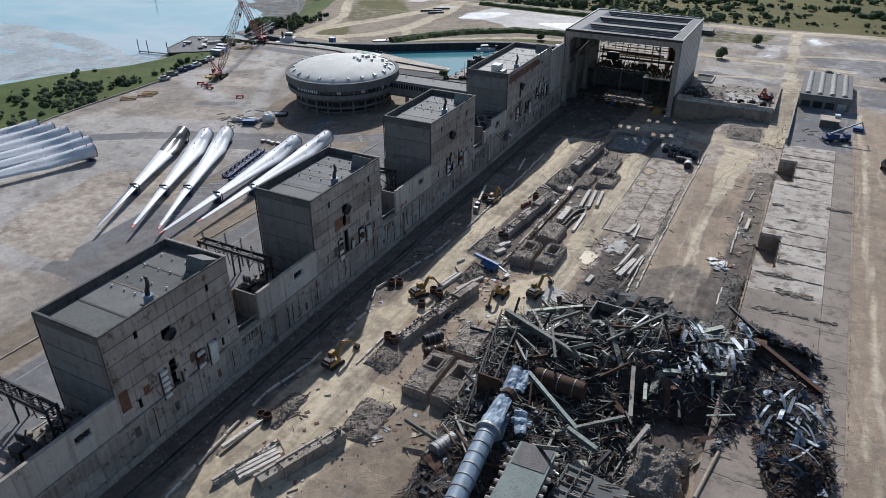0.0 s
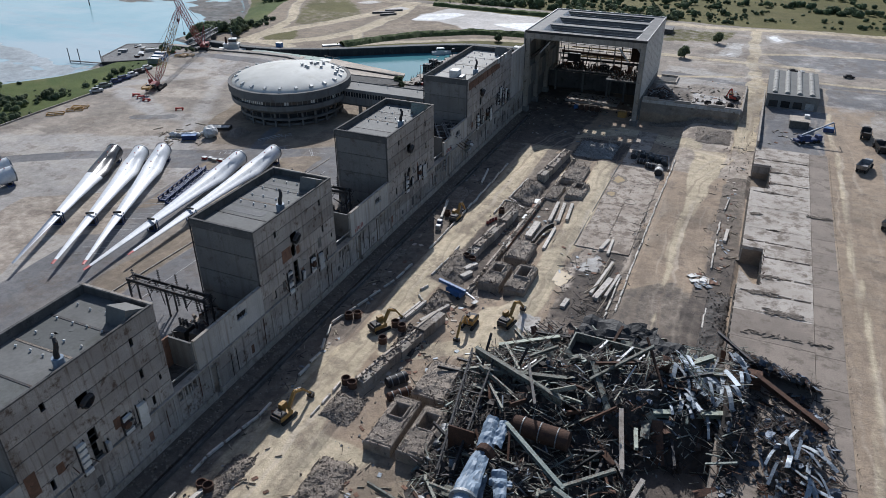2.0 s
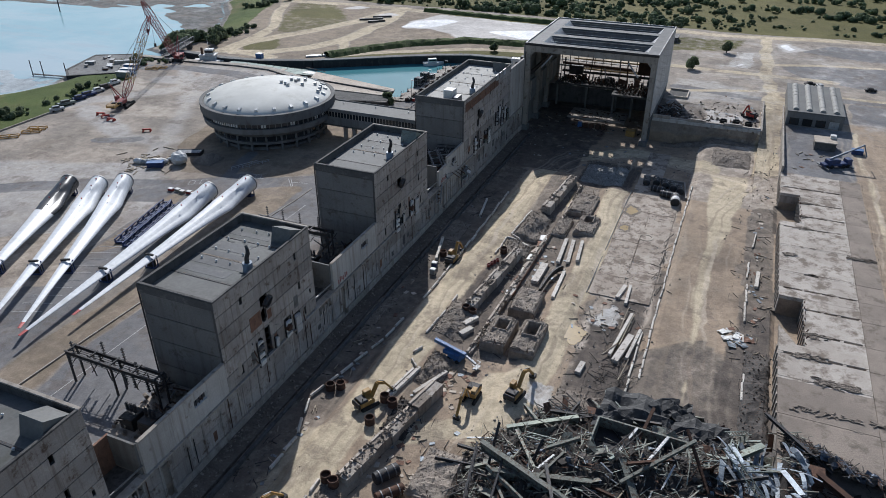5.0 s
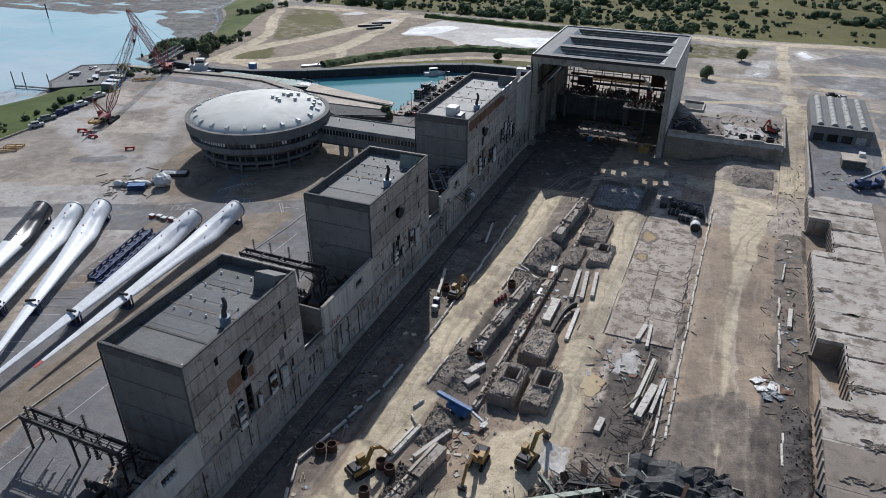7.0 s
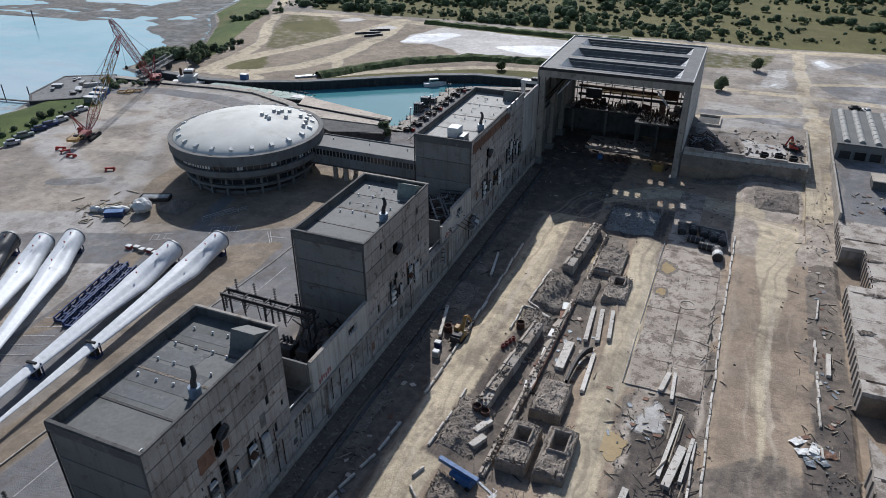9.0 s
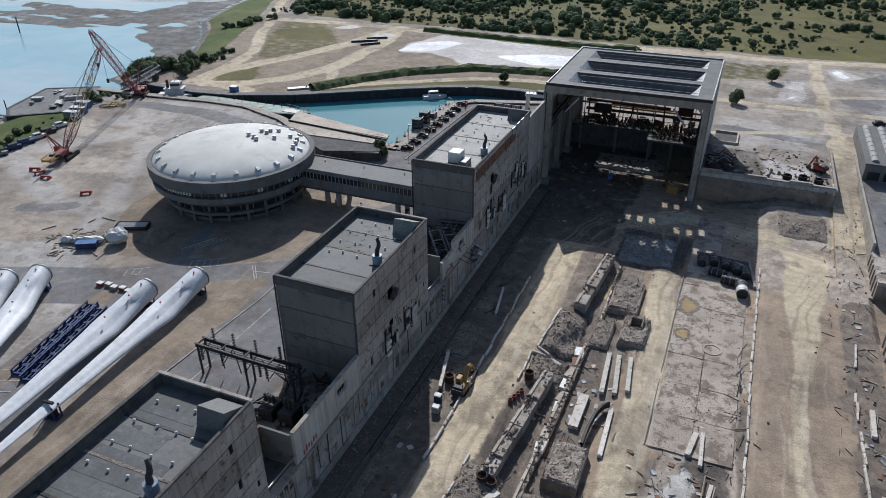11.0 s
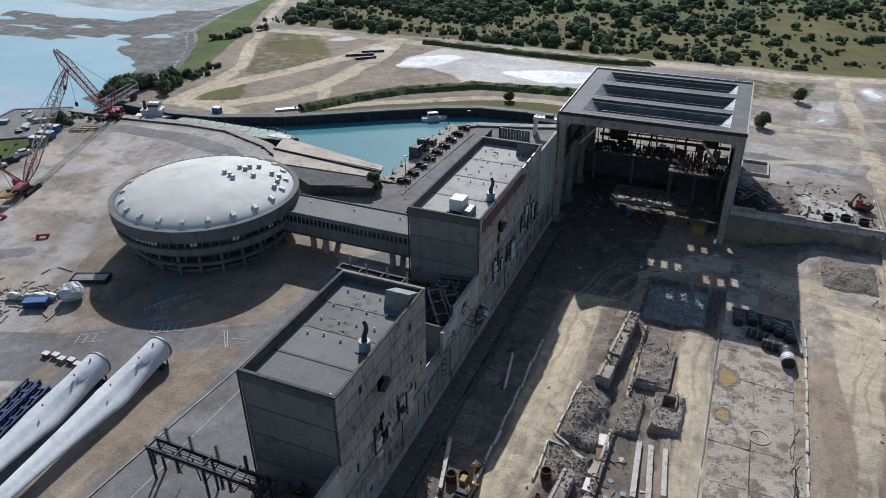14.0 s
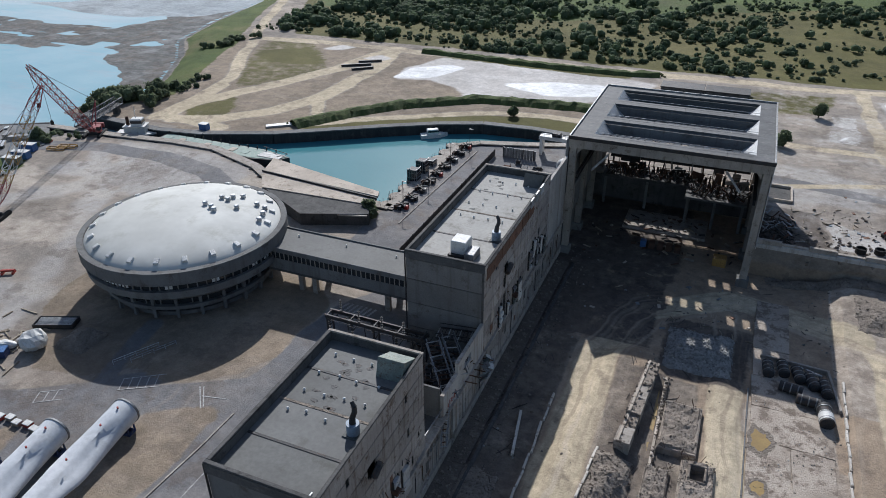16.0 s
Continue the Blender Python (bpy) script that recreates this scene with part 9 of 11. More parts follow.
for k in range(17):
    x, y = -164.5 + 0.55 * k, 182 - 3.4 * k
    line((x - 1.0, y), (x - 7.5, y - 2.6), 0.2, "parking bay lines")
for k in range(7):
    line((-134.5 + 1.2 * k, 246.2), (-133.8 + 1.2 * k, 249.4), 0.55, "crossing stripes")
for k in range(5):
    line((-160.6 + 1.45 * k, 205.4 + 0.85 * k), (-162.2 + 1.45 * k, 208.6 + 0.85 * k), 0.16, "bay lines by the road")
line((-160.8, 205.3), (-153.8, 209.4), 0.16, "bay lines by the road")
line((-162.0, 208.4), (-155.2, 212.8), 0.16, "bay lines by the road")
for k in range(3):
    line((-173.2 + 1.5 * k, 196.4 + 0.9 * k), (-174.4 + 1.5 * k, 199.0 + 0.9 * k), 0.16, "bay lines by the road")
line((-173.2, 196.2), (-168.6, 199.2), 0.16, "bay lines by the road")
line((-174.4, 199.0), (-170.0, 201.8), 0.16, "bay lines by the road")
line((-146.4, 212.3), (-142.2, 207.4), 0.22)
line((-145.7, 212.6), (-141.8, 207.7), 0.22)
line((-144.2, 210.2), (-138.6, 211.4), 0.2)


verge = thing("road_kerb", (-136.5, 150, YARD), "thin pale kerb between asphalt road and bare earth", "kerb", kind="structure")
verge_pts = [(-140.5, 60), (-139.2, 120), (-137.5, 166.2), (-136.4, 186.4), (-135.5, 200.2), (-135.4, 208.6)]
for (x0, y0), (x1, y1) in zip(verge_pts, verge_pts[1:]):
    n = max(1, round(math.hypot(x1 - x0, y1 - y0) / 4))
    for k in range(n):
        a, b = (k + 0.01) / n, (k + 0.99) / n
        part("kerb_stone", Shape().beam((x0 + (x1 - x0) * a, y0 + (y1 - y0) * a, YARD + 0.06), (x0 + (x1 - x0) * b, y0 + (y1 - y0) * b, YARD + 0.06), 0.3, 0.4), CONC_LIGHT, verge)

# ---- busbar gantries between the blocks ----
def insulator(parent, x, y, z, h, up=True):
    s = Shape().rod((x, y, z), (x, y, z + h), 0.09, None, 6)
    for q in range(5):
        zz_ = z + h * (q + 0.5) / 5
        s.rod((x, y, zz_ - 0.06), (x, y, zz_ + 0.06), 0.36, 0.26, 8)
    part("insulator", s, STEEL_DARK, parent)


def gantry(y, seed):
    r = random.Random(seed)
    t = thing("busbar_gantry", (-119, y, YARD), "dark rusty steel busbar gantry with insulator stacks", "gantry", "gantries between the blocks")
    for dy in (-1.1, 1.1):
        part("top_beam", Shape().girder((-130.5, y + dy, 17.2), (-107.5, y + dy, 16.9), 0.35, 0.7, 0.12), STEEL_DARK, t)
    for x in (-130, -124.5, -119, -113.5, -108.2):
        part("cross_tie", Shape().beam((x, y - 1.4, 17.4), (x, y + 1.4, 17.4), 0.25, 0.3), STEEL_DARK, t)
        for dy in (-1.1, 1.1):
            if x in (-130, -119, -108.2):
                part("post", Shape().beam((x, y + dy, YARD - 0.2), (x, y + dy, 17), 0.32, 0.32, (0, 1, 0)), STEEL_DARK, t)
        part("brace", Shape().beam((x, y - 1.1, 14.0), (x + 1.6, y + 1.1, 17), 0.14, 0.14), STEEL_DARK, t)
    for k in range(13):
        insulator(t, -129.5 + 1.75 * k + r.uniform(-0.3, 0.3), y + r.choice((-1.1, 1.1)), 17.5 if k % 3 == 1 else 13.8, 3.0)
    for x in (-126, -122, -115.5, -111):
        part("hanger", Shape().beam((x, y, 17), (x + 0.3, y + 0.5, 11.5), 0.16, 0.16, (0, 1, 0)), STEEL_DARK, t)
    for q in range(5):
        part("cable_run", Shape().rod((-130, y - 1 + 0.5 * q, 16.3), (-107.8, y - 1.1 + 0.55 * q, 15.9), 0.07, None, 5), STEEL_DARK, t)
    for k in range(26):
        x0, y0 = r.uniform(-113, -100), y + r.uniform(-6, 5)
        part("fallen_strut", Shape().beam((x0, y0, 10.4 + r.uniform(0, 1.5)), (x0 + r.uniform(-3, 3), y0 + r.uniform(-4, 4), 10.5 + r.uniform(0, 3)), 0.25, 0.25), r.choice((STEEL_DARK, STEEL_GREY, RUST)), t)
    for k in range(3):
        part("transformer_tank", Shape().box(-112 + 4.4 * k, -109 + 4.4 * k, y - 7.5, y - 4.0, 9.8, 12.6 + 0.5 * (k % 2), bev=0.12), STEEL_DARK, t)
        for q in range(3):
            insulator(t, -111.4 + 4.4 * k + 0.9 * q, y - 5.6, 12.9, 1.9)
    s = Shape()
    for _ in range(220):
        chunk(s, r.uniform(-113.5, -99), y + r.uniform(-9, 6.5), 10.1 + r.random() * 0.7, r.uniform(0.2, 0.8), r)
    stuff("strewn_rubble", s, RUBBLE, t)
    return t


for k, (a, b) in enumerate(BLOCKS):
    gantry(a - 5.9, 50 + k)
# collapsed stair and walkway by the third gap
st = thing("collapsed_walkway", (-101, 230, 12), "collapsed steel walkway and ladder trusses hanging over the wall", "walkway")
r = random.Random(91)


def fallen_truss(p, q, width, n, rail, rung):
    """A ladder-like length of walkway from p to q."""
    p, q = Vector(p), Vector(q)
    d = (q - p).normalized()
    side = d.cross(Vector((0, 0, 1))).normalized() * width / 2
    for e in (-1, 1):
        part("truss_rail", Shape().beam(p + side * e, q + side * e, 0.22, 0.3), rail, st)
        part("truss_rail", Shape().beam(p + side * e + Vector((0, 0, 1.1)), q + side * e + Vector((r.uniform(-0.4, 0.4), 0, 1.0)), 0.12, 0.14), rail, st)
    for k in range(n + 1):
        c = p.lerp(q, k / n)
        part("truss_rung", Shape().beam(c - side, c + side + Vector((0, r.uniform(-0.5, 0.5), r.uniform(-0.2, 0.2))), 0.16, 0.16), rung if k % 3 else STEEL_PALE, st)
        if k % 2:
            part("truss_post", Shape().beam(c + side, c + side + Vector((r.uniform(-0.3, 0.3), 0, 1.1)), 0.1, 0.1), rail, st)


fallen_truss((-105.5, 233.5, 18.0), (-97.8, 224.5, 13.2), 2.6, 12, STEEL_GREY, RUST)
fallen_truss((-103.8, 237.0, 17.6), (-97.6, 229.0, 15.8), 2.4, 9, STEEL_GREY, STEEL_DARK)
fallen_truss((-106.5, 238.6, 16.6), (-98.3, 239.6, 16.8), 3.6, 11, STEEL_DARK, STEEL_DARK)
fallen_truss((-108.5, 226.5, 13.0), (-99.0, 230.5, 14.5), 2.2, 10, STEEL_DARK, STEEL_GREY)
fallen_truss((-97.9, 222.6, 12.8), (-96.4, 217.5, 8.6), 1.0, 9, STEEL_GREY, RUST)
for k in range(30):
    x, y, z = r.uniform(-105, -97.8), r.uniform(222, 239), r.uniform(12.5, 16)
    d = Vector((r.uniform(-2.5, 2.5), r.uniform(-3, 3), r.uniform(-0.8, 2)))
    part("bent_bar", Shape().beam((x, y, z), Vector((x, y, z)) + d, 0.14, 0.14), r.choice((STEEL_GREY, RUST, STEEL_DARK, STEEL_PALE)), st)
for k in range(16):
    x, y = r.uniform(-97.2, -95.6), r.uniform(236.5, 243)
    part("hanging_panel", Shape().box(-0.8, 0.8, -0.6, 0.6, -0.06, 0.06, pose(x, y, 9.2 + r.uniform(-1.2, 2.0), r.uniform(-50, 50), r.uniform(-50, 50), r.uniform(0, 90))), r.choice((STEEL_PALE, CLAD_PALE, STEEL_GREEN, STEEL_GREY)), st)
for k in range(5):
    part("bent_bar", Shape().beam((-97.2, 230 + 2.6 * k, 13.5 - 0.5 * k), (-96.0, 233.5 + 2.4 * k, 10.5 - 0.3 * k), 0.2, 0.2), RUST, st)


# ---- cranes ----
def crawler_crane(base, tip, paint, seed, yellow=False):
    x, y = base
    z = floor_z(x, y)
    t = thing("crawler_crane", (x, y, z), "red lattice-boom crawler crane" if not yellow else "red and yellow lattice-boom crawler crane", "crane", "crawler cranes")
    a = math.atan2(tip[1] - y, tip[0] - x)
    M_ = pose(0, 0, 0, 0, 0, math.degrees(a))
    P = lambda n, s, m_, par=t: part(n, s, m_, par, "", False, False)
    for sy in (-2.8, 2.8):
        P("track", Shape().box(-4, 4, sy - 0.55, sy + 0.55, 0, 1.2, M_, 0.3), BLACK)
    P("car_body", Shape().box(-1.6, 1.6, -2.2, 2.2, 0.5, 1.5, M_), STEEL_DARK)
    P("house", Shape().box(-4.2, 1.3, -1.4, 1.4, 1.5, 2.9, M_, 0.15), paint)
    for q in range(3):
        P("counterweight_slab", Shape().box(-5.6 + 0.1 * q, -4.2, -2.0, 2.0, 1.4 + 0.55 * q, 1.9 + 0.55 * q, M_, 0.08), STEEL_DARK if yellow else paint)
    if yellow:
        for sy in (-1.5, 1.5):
            P("tray_frame", Shape().beam(M_ @ Vector((-10.5, sy, 3.6)), M_ @ Vector((-4.8, sy, 3.6)), 0.2, 0.2).beam(M_ @ Vector((-10.5, sy, 2.4)), M_ @ Vector((-4.8, sy, 2.4)), 0.2, 0.2).beam(M_ @ Vector((-10.5, sy, 2.4)), M_ @ Vector((-10.5, sy, 3.6)), 0.2, 0.2), YELLOW)
        P("tray_slab", Shape().box(-10.6, -7.6, -1.7, 1.7, 2.5, 3.2, M_, 0.08), YELLOW)
    cab = P("cab", Shape().box(0.2, 2.2, 1.9, 3.2, 1.6, 3.8, M_, 0.15), paint)
    P("cab_glass", Shape().box(1.0, 2.25, 1.95, 3.25, 2.4, 3.6, M_), GLASS_DARK, cab)
    p0, p1 = M_ @ Vector((1.2, 0, 2.2)), Vector((tip[0] - x, tip[1] - y, tip[2] - z))
    d = (p1 - p0).normalized()
    s_ = d.cross(Vector((0, 0, 1))).normalized() * 1.25
    u_ = s_.cross(d).normalized() * 1.25
    n = 14
    for k in range(n):
        c0, c1 = p0.lerp(p1, k / n), p0.lerp(p1, (k + 1) / n)
        f0, f1 = min(1, 0.3 + k * 0.4, 0.35 + (n - k) * 0.3), min(1, 0.3 + (k + 1) * 0.4, 0.35 + (n - k - 1) * 0.3)
        cs0 = [c0 + (s_ * i + u_ * j) * f0 for i, j in ((-1, -1), (1, -1), (1, 1), (-1, 1))]
        cs1 = [c1 + (s_ * i + u_ * j) * f1 for i, j in ((-1, -1), (1, -1), (1, 1), (-1, 1))]
        for q in range(4):
            tone = paint if (not yellow or k < 3 or k > 10) else YELLOW if k % 2 else WHITE
            P("boom_chord", Shape().beam(cs0[q], cs1[q], 0.22, 0.22), tone)
            P("boom_lacing", Shape().beam(cs0[q], cs1[(q + 1) % 4], 0.11, 0.11), tone)
            P("boom_tie", Shape().beam(cs0[q], cs0[(q + 1) % 4], 0.11, 0.11), tone)
    mast = M_ @ Vector((-7.0, 0, 11.0))
    P("mast", Shape().beam(M_ @ Vector((-0.5, -0.9, 3.4)), mast, 0.3, 0.3).beam(M_ @ Vector((-0.5, 0.9, 3.4)), mast, 0.3, 0.3), paint)
    P("pendant", Shape().rod(mast, p1, 0.07, None, 5), STEEL_DARK)
    P("back_stay", Shape().rod(mast, M_ @ Vector((-5.0, 0, 2.9)), 0.07, None, 5), STEEL_DARK)
    P("hoist_rope", Shape().rod(p1, p1 - Vector((0, 0, 12)), 0.06, None, 5), STEEL_DARK)
    P("hook_block", Shape().box(-0.4, 0.4, -0.3, 0.3, -0.7, 0.7, Matrix.Translation(p1 - Vector((0, 0, 12.6)))), BLACK)
    return t


MAROON = mat("dull_red_paint", (0.33, 0.06, 0.055), (0.25, 0.05, 0.05), (0.40, 0.34, 0.32), 0.5, 0.5)
crawler_crane((-250.2, 248.2), (-264.2, 286.0, 37.5), MAROON, 1, True)
crawler_crane((-277.5, 312.0), (-263.4, 282.5, 44.5), MAROON, 2)


# ---- vehicles, tanks and containers ----
def small_vehicle(x, y, turn, paint, label, L=4.6, h=1.7, group="parked vehicles", tray=False):
    t = thing("parked_vehicle", (x, y, floor_z(x, y)), label, "vehicle", group)
    t.rotation_euler = (0, 0, radians(turn))
    P = lambda n, s, m_, par=t: part(n, s, m_, par, "", False, False)
    P("body", Shape().box(-L / 2, L / 2, -0.95, 0.95, 0.4, h * 0.62, bev=0.15), paint)
    if tray:
        P("cab", Shape().box(L * 0.22, L * 0.48, -0.9, 0.9, h * 0.62, h * 1.25, bev=0.15), paint)
        for q in ((-L / 2, L * 0.2, -1.0, -0.85), (-L / 2, L * 0.2, 0.85, 1.0), (-L / 2, -L / 2 + 0.15, -0.85, 0.85)):
            P("tray_side", Shape().box(*q, h * 0.62, h * 1.1), paint)
    else:
        P("cabin", Shape().box(-L * 0.3, L * 0.2, -0.85, 0.85, h * 0.62, h, bev=0.2), paint)
        P("window_band", Shape().box(-L * 0.27, L * 0.18, -0.87, 0.87, h * 0.68, h * 0.92), GLASS_DARK)
    for sx in (-L * 0.32, L * 0.32):
        for sy in (-0.95, 0.95):
            P("wheel", Shape().rod((sx, sy - 0.12, 0.36), (sx, sy + 0.12, 0.36), 0.36, None, 12), BLACK)
    return t


for k, (x, y, a, m_, lab) in enumerate(((-270, 233, 60, STEEL_PALE, "pale parked van on the yard edge"), (-272.5, 240, 65, STEEL_GREEN, "green parked truck on the yard edge"), (-273, 247, 70, NAVY, "dark blue parked truck on the yard edge"), (-273.5, 252, 70, NAVY, "dark blue parked truck on the yard edge"),
                                         (-274, 258, 75, WHITE, "white parked van on the yard edge"), (-275, 263, 75, STEEL_DARK, "dark parked car on the yard edge"), (-276.5, 270, 75, WHITE, "white parked car on the yard edge"))):
    small_vehicle(x, y, a, m_, lab, 5.5 + 1.5 * (k % 2), 2.2)
for x, y, a, m_, lab in ((10, 352 + 36, 20, STEEL_DARK, "dark parked car on gravel"), (14, 386, 110, STEEL_PALE, "pale parked car on gravel"), (-120, 268, 30, STEEL_DARK, "dark parked car on asphalt"), (-128, 268.5, 80, STEEL_PALE, "pale parked car on asphalt"), (34, 388, 10, STEEL_DARK, "dark parked car on gravel")):
    small_vehicle(x, y, a, m_, lab)


def dumper(x, y, turn, paint, label):
    t = thing("dump_truck", (x, y, floor_z(x, y)), label, "dump truck", "dump trucks on the haul road")
    t.rotation_euler = (0, 0, radians(turn))
    P = lambda n, s, m_, par=t: part(n, s, m_, par, "", False, False)
    P("chassis", Shape().box(-4.0, 4.0, -0.8, 0.8, 0.8, 1.3), STEEL_DARK)
    s = Shape().add([(-4.2, -1.5, 1.5), (1.2, -1.5, 1.3), (1.2, 1.5, 1.3), (-4.2, 1.5, 1.5), (-4.8, -1.7, 3.0), (1.6, -1.7, 3.2), (1.6, 1.7, 3.2), (-4.8, 1.7, 3.0), (-4.2, -1.3, 2.0), (1.1, -1.3, 1.8), (1.1, 1.3, 1.8), (-4.2, 1.3, 2.0)],
                    [(3, 2, 1, 0), (0, 1, 5, 4), (1, 2, 6, 5), (2, 3, 7, 6), (3, 0, 4, 7), (8, 9, 10, 11), (4, 5, 9, 8), (5, 6, 10, 9), (6, 7, 11, 10), (7, 4, 8, 11)])
    P("skip_body", s, paint)
    cab = P("cab", Shape().box(1.9, 3.6, -1.2, 1.2, 1.3, 3.2, bev=0.2), paint)
    P("cab_glass", Shape().box(2.0, 3.65, -1.1, 1.1, 2.3, 3.0), GLASS_DARK, cab)
    P("bonnet", Shape().box(3.6, 4.8, -1.0, 1.0, 1.2, 2.1, bev=0.2), paint)
    for sx in (-3.0, -1.2, 3.4):
        for sy in (-1.35, 1.35):
            P("wheel", Shape().rod((sx, sy - 0.3, 0.85), (sx, sy + 0.3, 0.85), 0.85, None, 16), BLACK)
    return t


dumper(33.5, 276, 70, STEEL_GREY, "grey articulated dump truck on the haul road")
dumper(40, 298, 100, STEEL_DARK, "dark articulated dump truck on gravel")
dumper(36, 310, 85, STEEL_DARK, "dark articulated dump truck on gravel")
dumper(38, 232, 60, STEEL_GREY, "grey articulated dump truck on the haul road")

STEEL_BLUE = mat("faded_blue_grey_steel", (0.14, 0.19, 0.27), (0.10, 0.14, 0.20), (0.08, 0.07, 0.06), 0.6, 0.5)
# blue mobile crane by the deck
mc = thing("mobile_crane", (16, 296, SLAB), "dark blue mobile crane with a raised boom", "crane")
mc.rotation_euler = (0, 0, radians(30))
P = lambda n, s, m_, par=mc: part(n, s, m_, par, "", False, False)
P("carrier", Shape().box(-5, 5, -1.3, 1.3, 0.7, 1.6, bev=0.15), NAVY)
for sx in (-3.8, -2.2, 2.0, 3.6):
    for sy in (-1.25, 1.25):
        P("wheel", Shape().rod((sx, sy - 0.25, 0.65), (sx, sy + 0.25, 0.65), 0.65, None, 14), BLACK)
P("upper_house", Shape().box(-3.6, 0.6, -1.2, 1.2, 1.6, 2.9, bev=0.15), NAVY)
P("cab", Shape().box(3.2, 4.9, -1.2, 1.2, 1.6, 2.9, bev=0.2), NAVY)
P("boom", Shape().beam((-2.6, 0, 3.0), (3.0, 0, 5.2), 0.55, 0.6).beam((2.8, 0, 5.1), (8.6, 0, 7.4), 0.4, 0.45), STEEL_BLUE)
P("fly_jib", Shape().beam((8.5, 0, 7.4), (10.6, 0, 3.0), 0.25, 0.3), STEEL_BLUE)
for sx in (-4.6, 4.4):
    for sy in (-1, 1):
        P("outrigger", Shape().box(sx - 0.25, sx + 0.25, min(sy * 1.2, sy * 3.2), max(sy * 1.2, sy * 3.2), 0.3, 0.7), STEEL_GREY)

# the vaulted workshop
ws = thing("workshop", (9.8, 351, SLAB), "flat-roofed concrete workshop with four barrel rooflights", "building")
part("south_wall_pier", Shape().box(0, 19.6, 331.4, 331.8, 12.2, 14.4), CONC, ws)
for k in range(5):
    part("door_pier", Shape().box(0 + 4.6 * k, 1.2 + 4.6 * k, 331.4, 332, 7.6, 12.2), CONC, ws)
for k in range(4):
    part("roller_door", Shape().box(1.2 + 4.6 * k, 4.6 + 4.6 * k, 331.9, 332.0, 7.6, 12.2), (STEEL_DARK, BLACK, STEEL_DARK, STEEL_PALE)[k], ws)
for q in ((0, 0.4, 332, 370), (19.2, 19.6, 332, 370), (0.4, 19.2, 369.6, 370)):
    part("side_wall", Shape().box(*q, 7.6, 14.4), CONC, ws)
part("roof_slab", Shape().box(-0.2, 19.8, 331.2, 370.2, 14.4, 14.8, bev=0.08), FELT_MID, ws)
for k in range(4):
    for j in range(8):
        s = Shape().rod((2.8 + 4.7 * k, 333.5 + 4.4 * j, 14.5), (2.8 + 4.7 * k, 337.5 + 4.4 * j, 14.5), 1.15, None, 16)
        part("barrel_rooflight", s, FELT_PALE, ws, "", True)
sh = thing("small_shed", (13, 313, SLAB), "small pale flat-roofed plant shed", "shed")
part("shed_wall", Shape().box(9.6, 16.4, 309.5, 316, 7.6, 11.2), CONC_DARK, sh)
part("shed_roof", Shape().box(9.3, 16.7, 309.2, 316.3, 11.2, 11.5, bev=0.05), CONC_SLAB, sh)
part("roof_box", Shape().box(14.5, 16.4, 314.0, 316.2, 11.5, 12.6, bev=0.08), WHITE, sh)
t = thing("blue_skip", (23.5, 311, SLAB), "small dark blue skip on gravel", "skip")
part("skip_body", Shape().box(-1.8, 1.8, -1.2, 1.2, 0, 1.8, None, 0.1), NAVY, t, "", False, False)
part("skip_rim", Shape().box(-1.9, 1.9, -1.3, 1.3, 1.8, 1.95), BLUE, t, "", False, False)

# wreckage on the upper ground by the hall, and a red machine
up = thing("wreck_heap", (-40, 328, YARD), "dark heap of wrecked steel plant beside the hall", "scrap heap")
mound(up, -47, -38, 318, 334, 1.5, SCRAP, 71, 500, 0.9, YARD)
r = random.Random(72)
for k in range(44):
    x, y = r.uniform(-46.5, -37), r.uniform(318, 335)
    part("bent_bar", Shape().beam((x, y, 10.3 + 0.6 * r.random()), (x + r.uniform(-3, 3), y + r.uniform(-3, 3), 10.7 + r.random() * 1.3), r.uniform(0.15, 0.5), r.uniform(0.15, 0.4)), r.choice((STEEL_DARK, RUST, STEEL_GREY, SCRAP_PALE)), up)
s = Shape()
for _ in range(260):
    chunk(s, r.uniform(-37, -9), r.gauss(322, 5) if r.random() < 0.6 else r.uniform(316, 345), 10.1, r.choice((0.15, 0.25, 0.4, 0.7)), r)
stuff("loose_rubble", s, RUBBLE, up)
excavator(-12.9, 331, 150, 3.2, 9, RED)["label"] = "small red tracked excavator on the upper ground"
for k in range(3):
    drum(-22 + 4.5 * k, 321 + (k % 2), 1.3, 1.4, BLACK, "dark low round tank on the upper ground", None, "dark tanks on the upper ground")
rb = thing("sunk_tank", (-41, 352, YARD), "dark open concrete pit with pale kerb", "pit")
part("pit_kerb", Shape().box(-46, -38, 346, 346.5, 10, 10.9).box(-46, -38, 357, 357.5, 10, 10.9).box(-38.5, -38, 346.5, 357, 10, 10.9), CONC_SLAB, rb)
part("pit_floor", Shape().box(-46, -38.5, 346.5, 357, 9.9, 10.15), CONC_DARK, rb)
# long low sheds behind the hall
bh = thing("low_shed", (-72, 450, YARD), "dark low flat-roofed sheds on open ground", "building")
for k in range(2):
    part("plant_unit", Shape().box(-90 + 18.5 * k, -72.5 + 18.5 * k, 446, 455, 9.8, 12.2, bev=0.1), CONC_DARK, bh)
    part("plant_roof", Shape().box(-90.3 + 18.5 * k, -72.2 + 18.5 * k, 445.7, 455.3, 12.2, 12.6), STEEL_DARK, bh)
# plant yard between the long block and the dock
pv = thing("palisade_fence", (-132, 300, YARD), "dark close-boarded fence along the quay road", "fence")
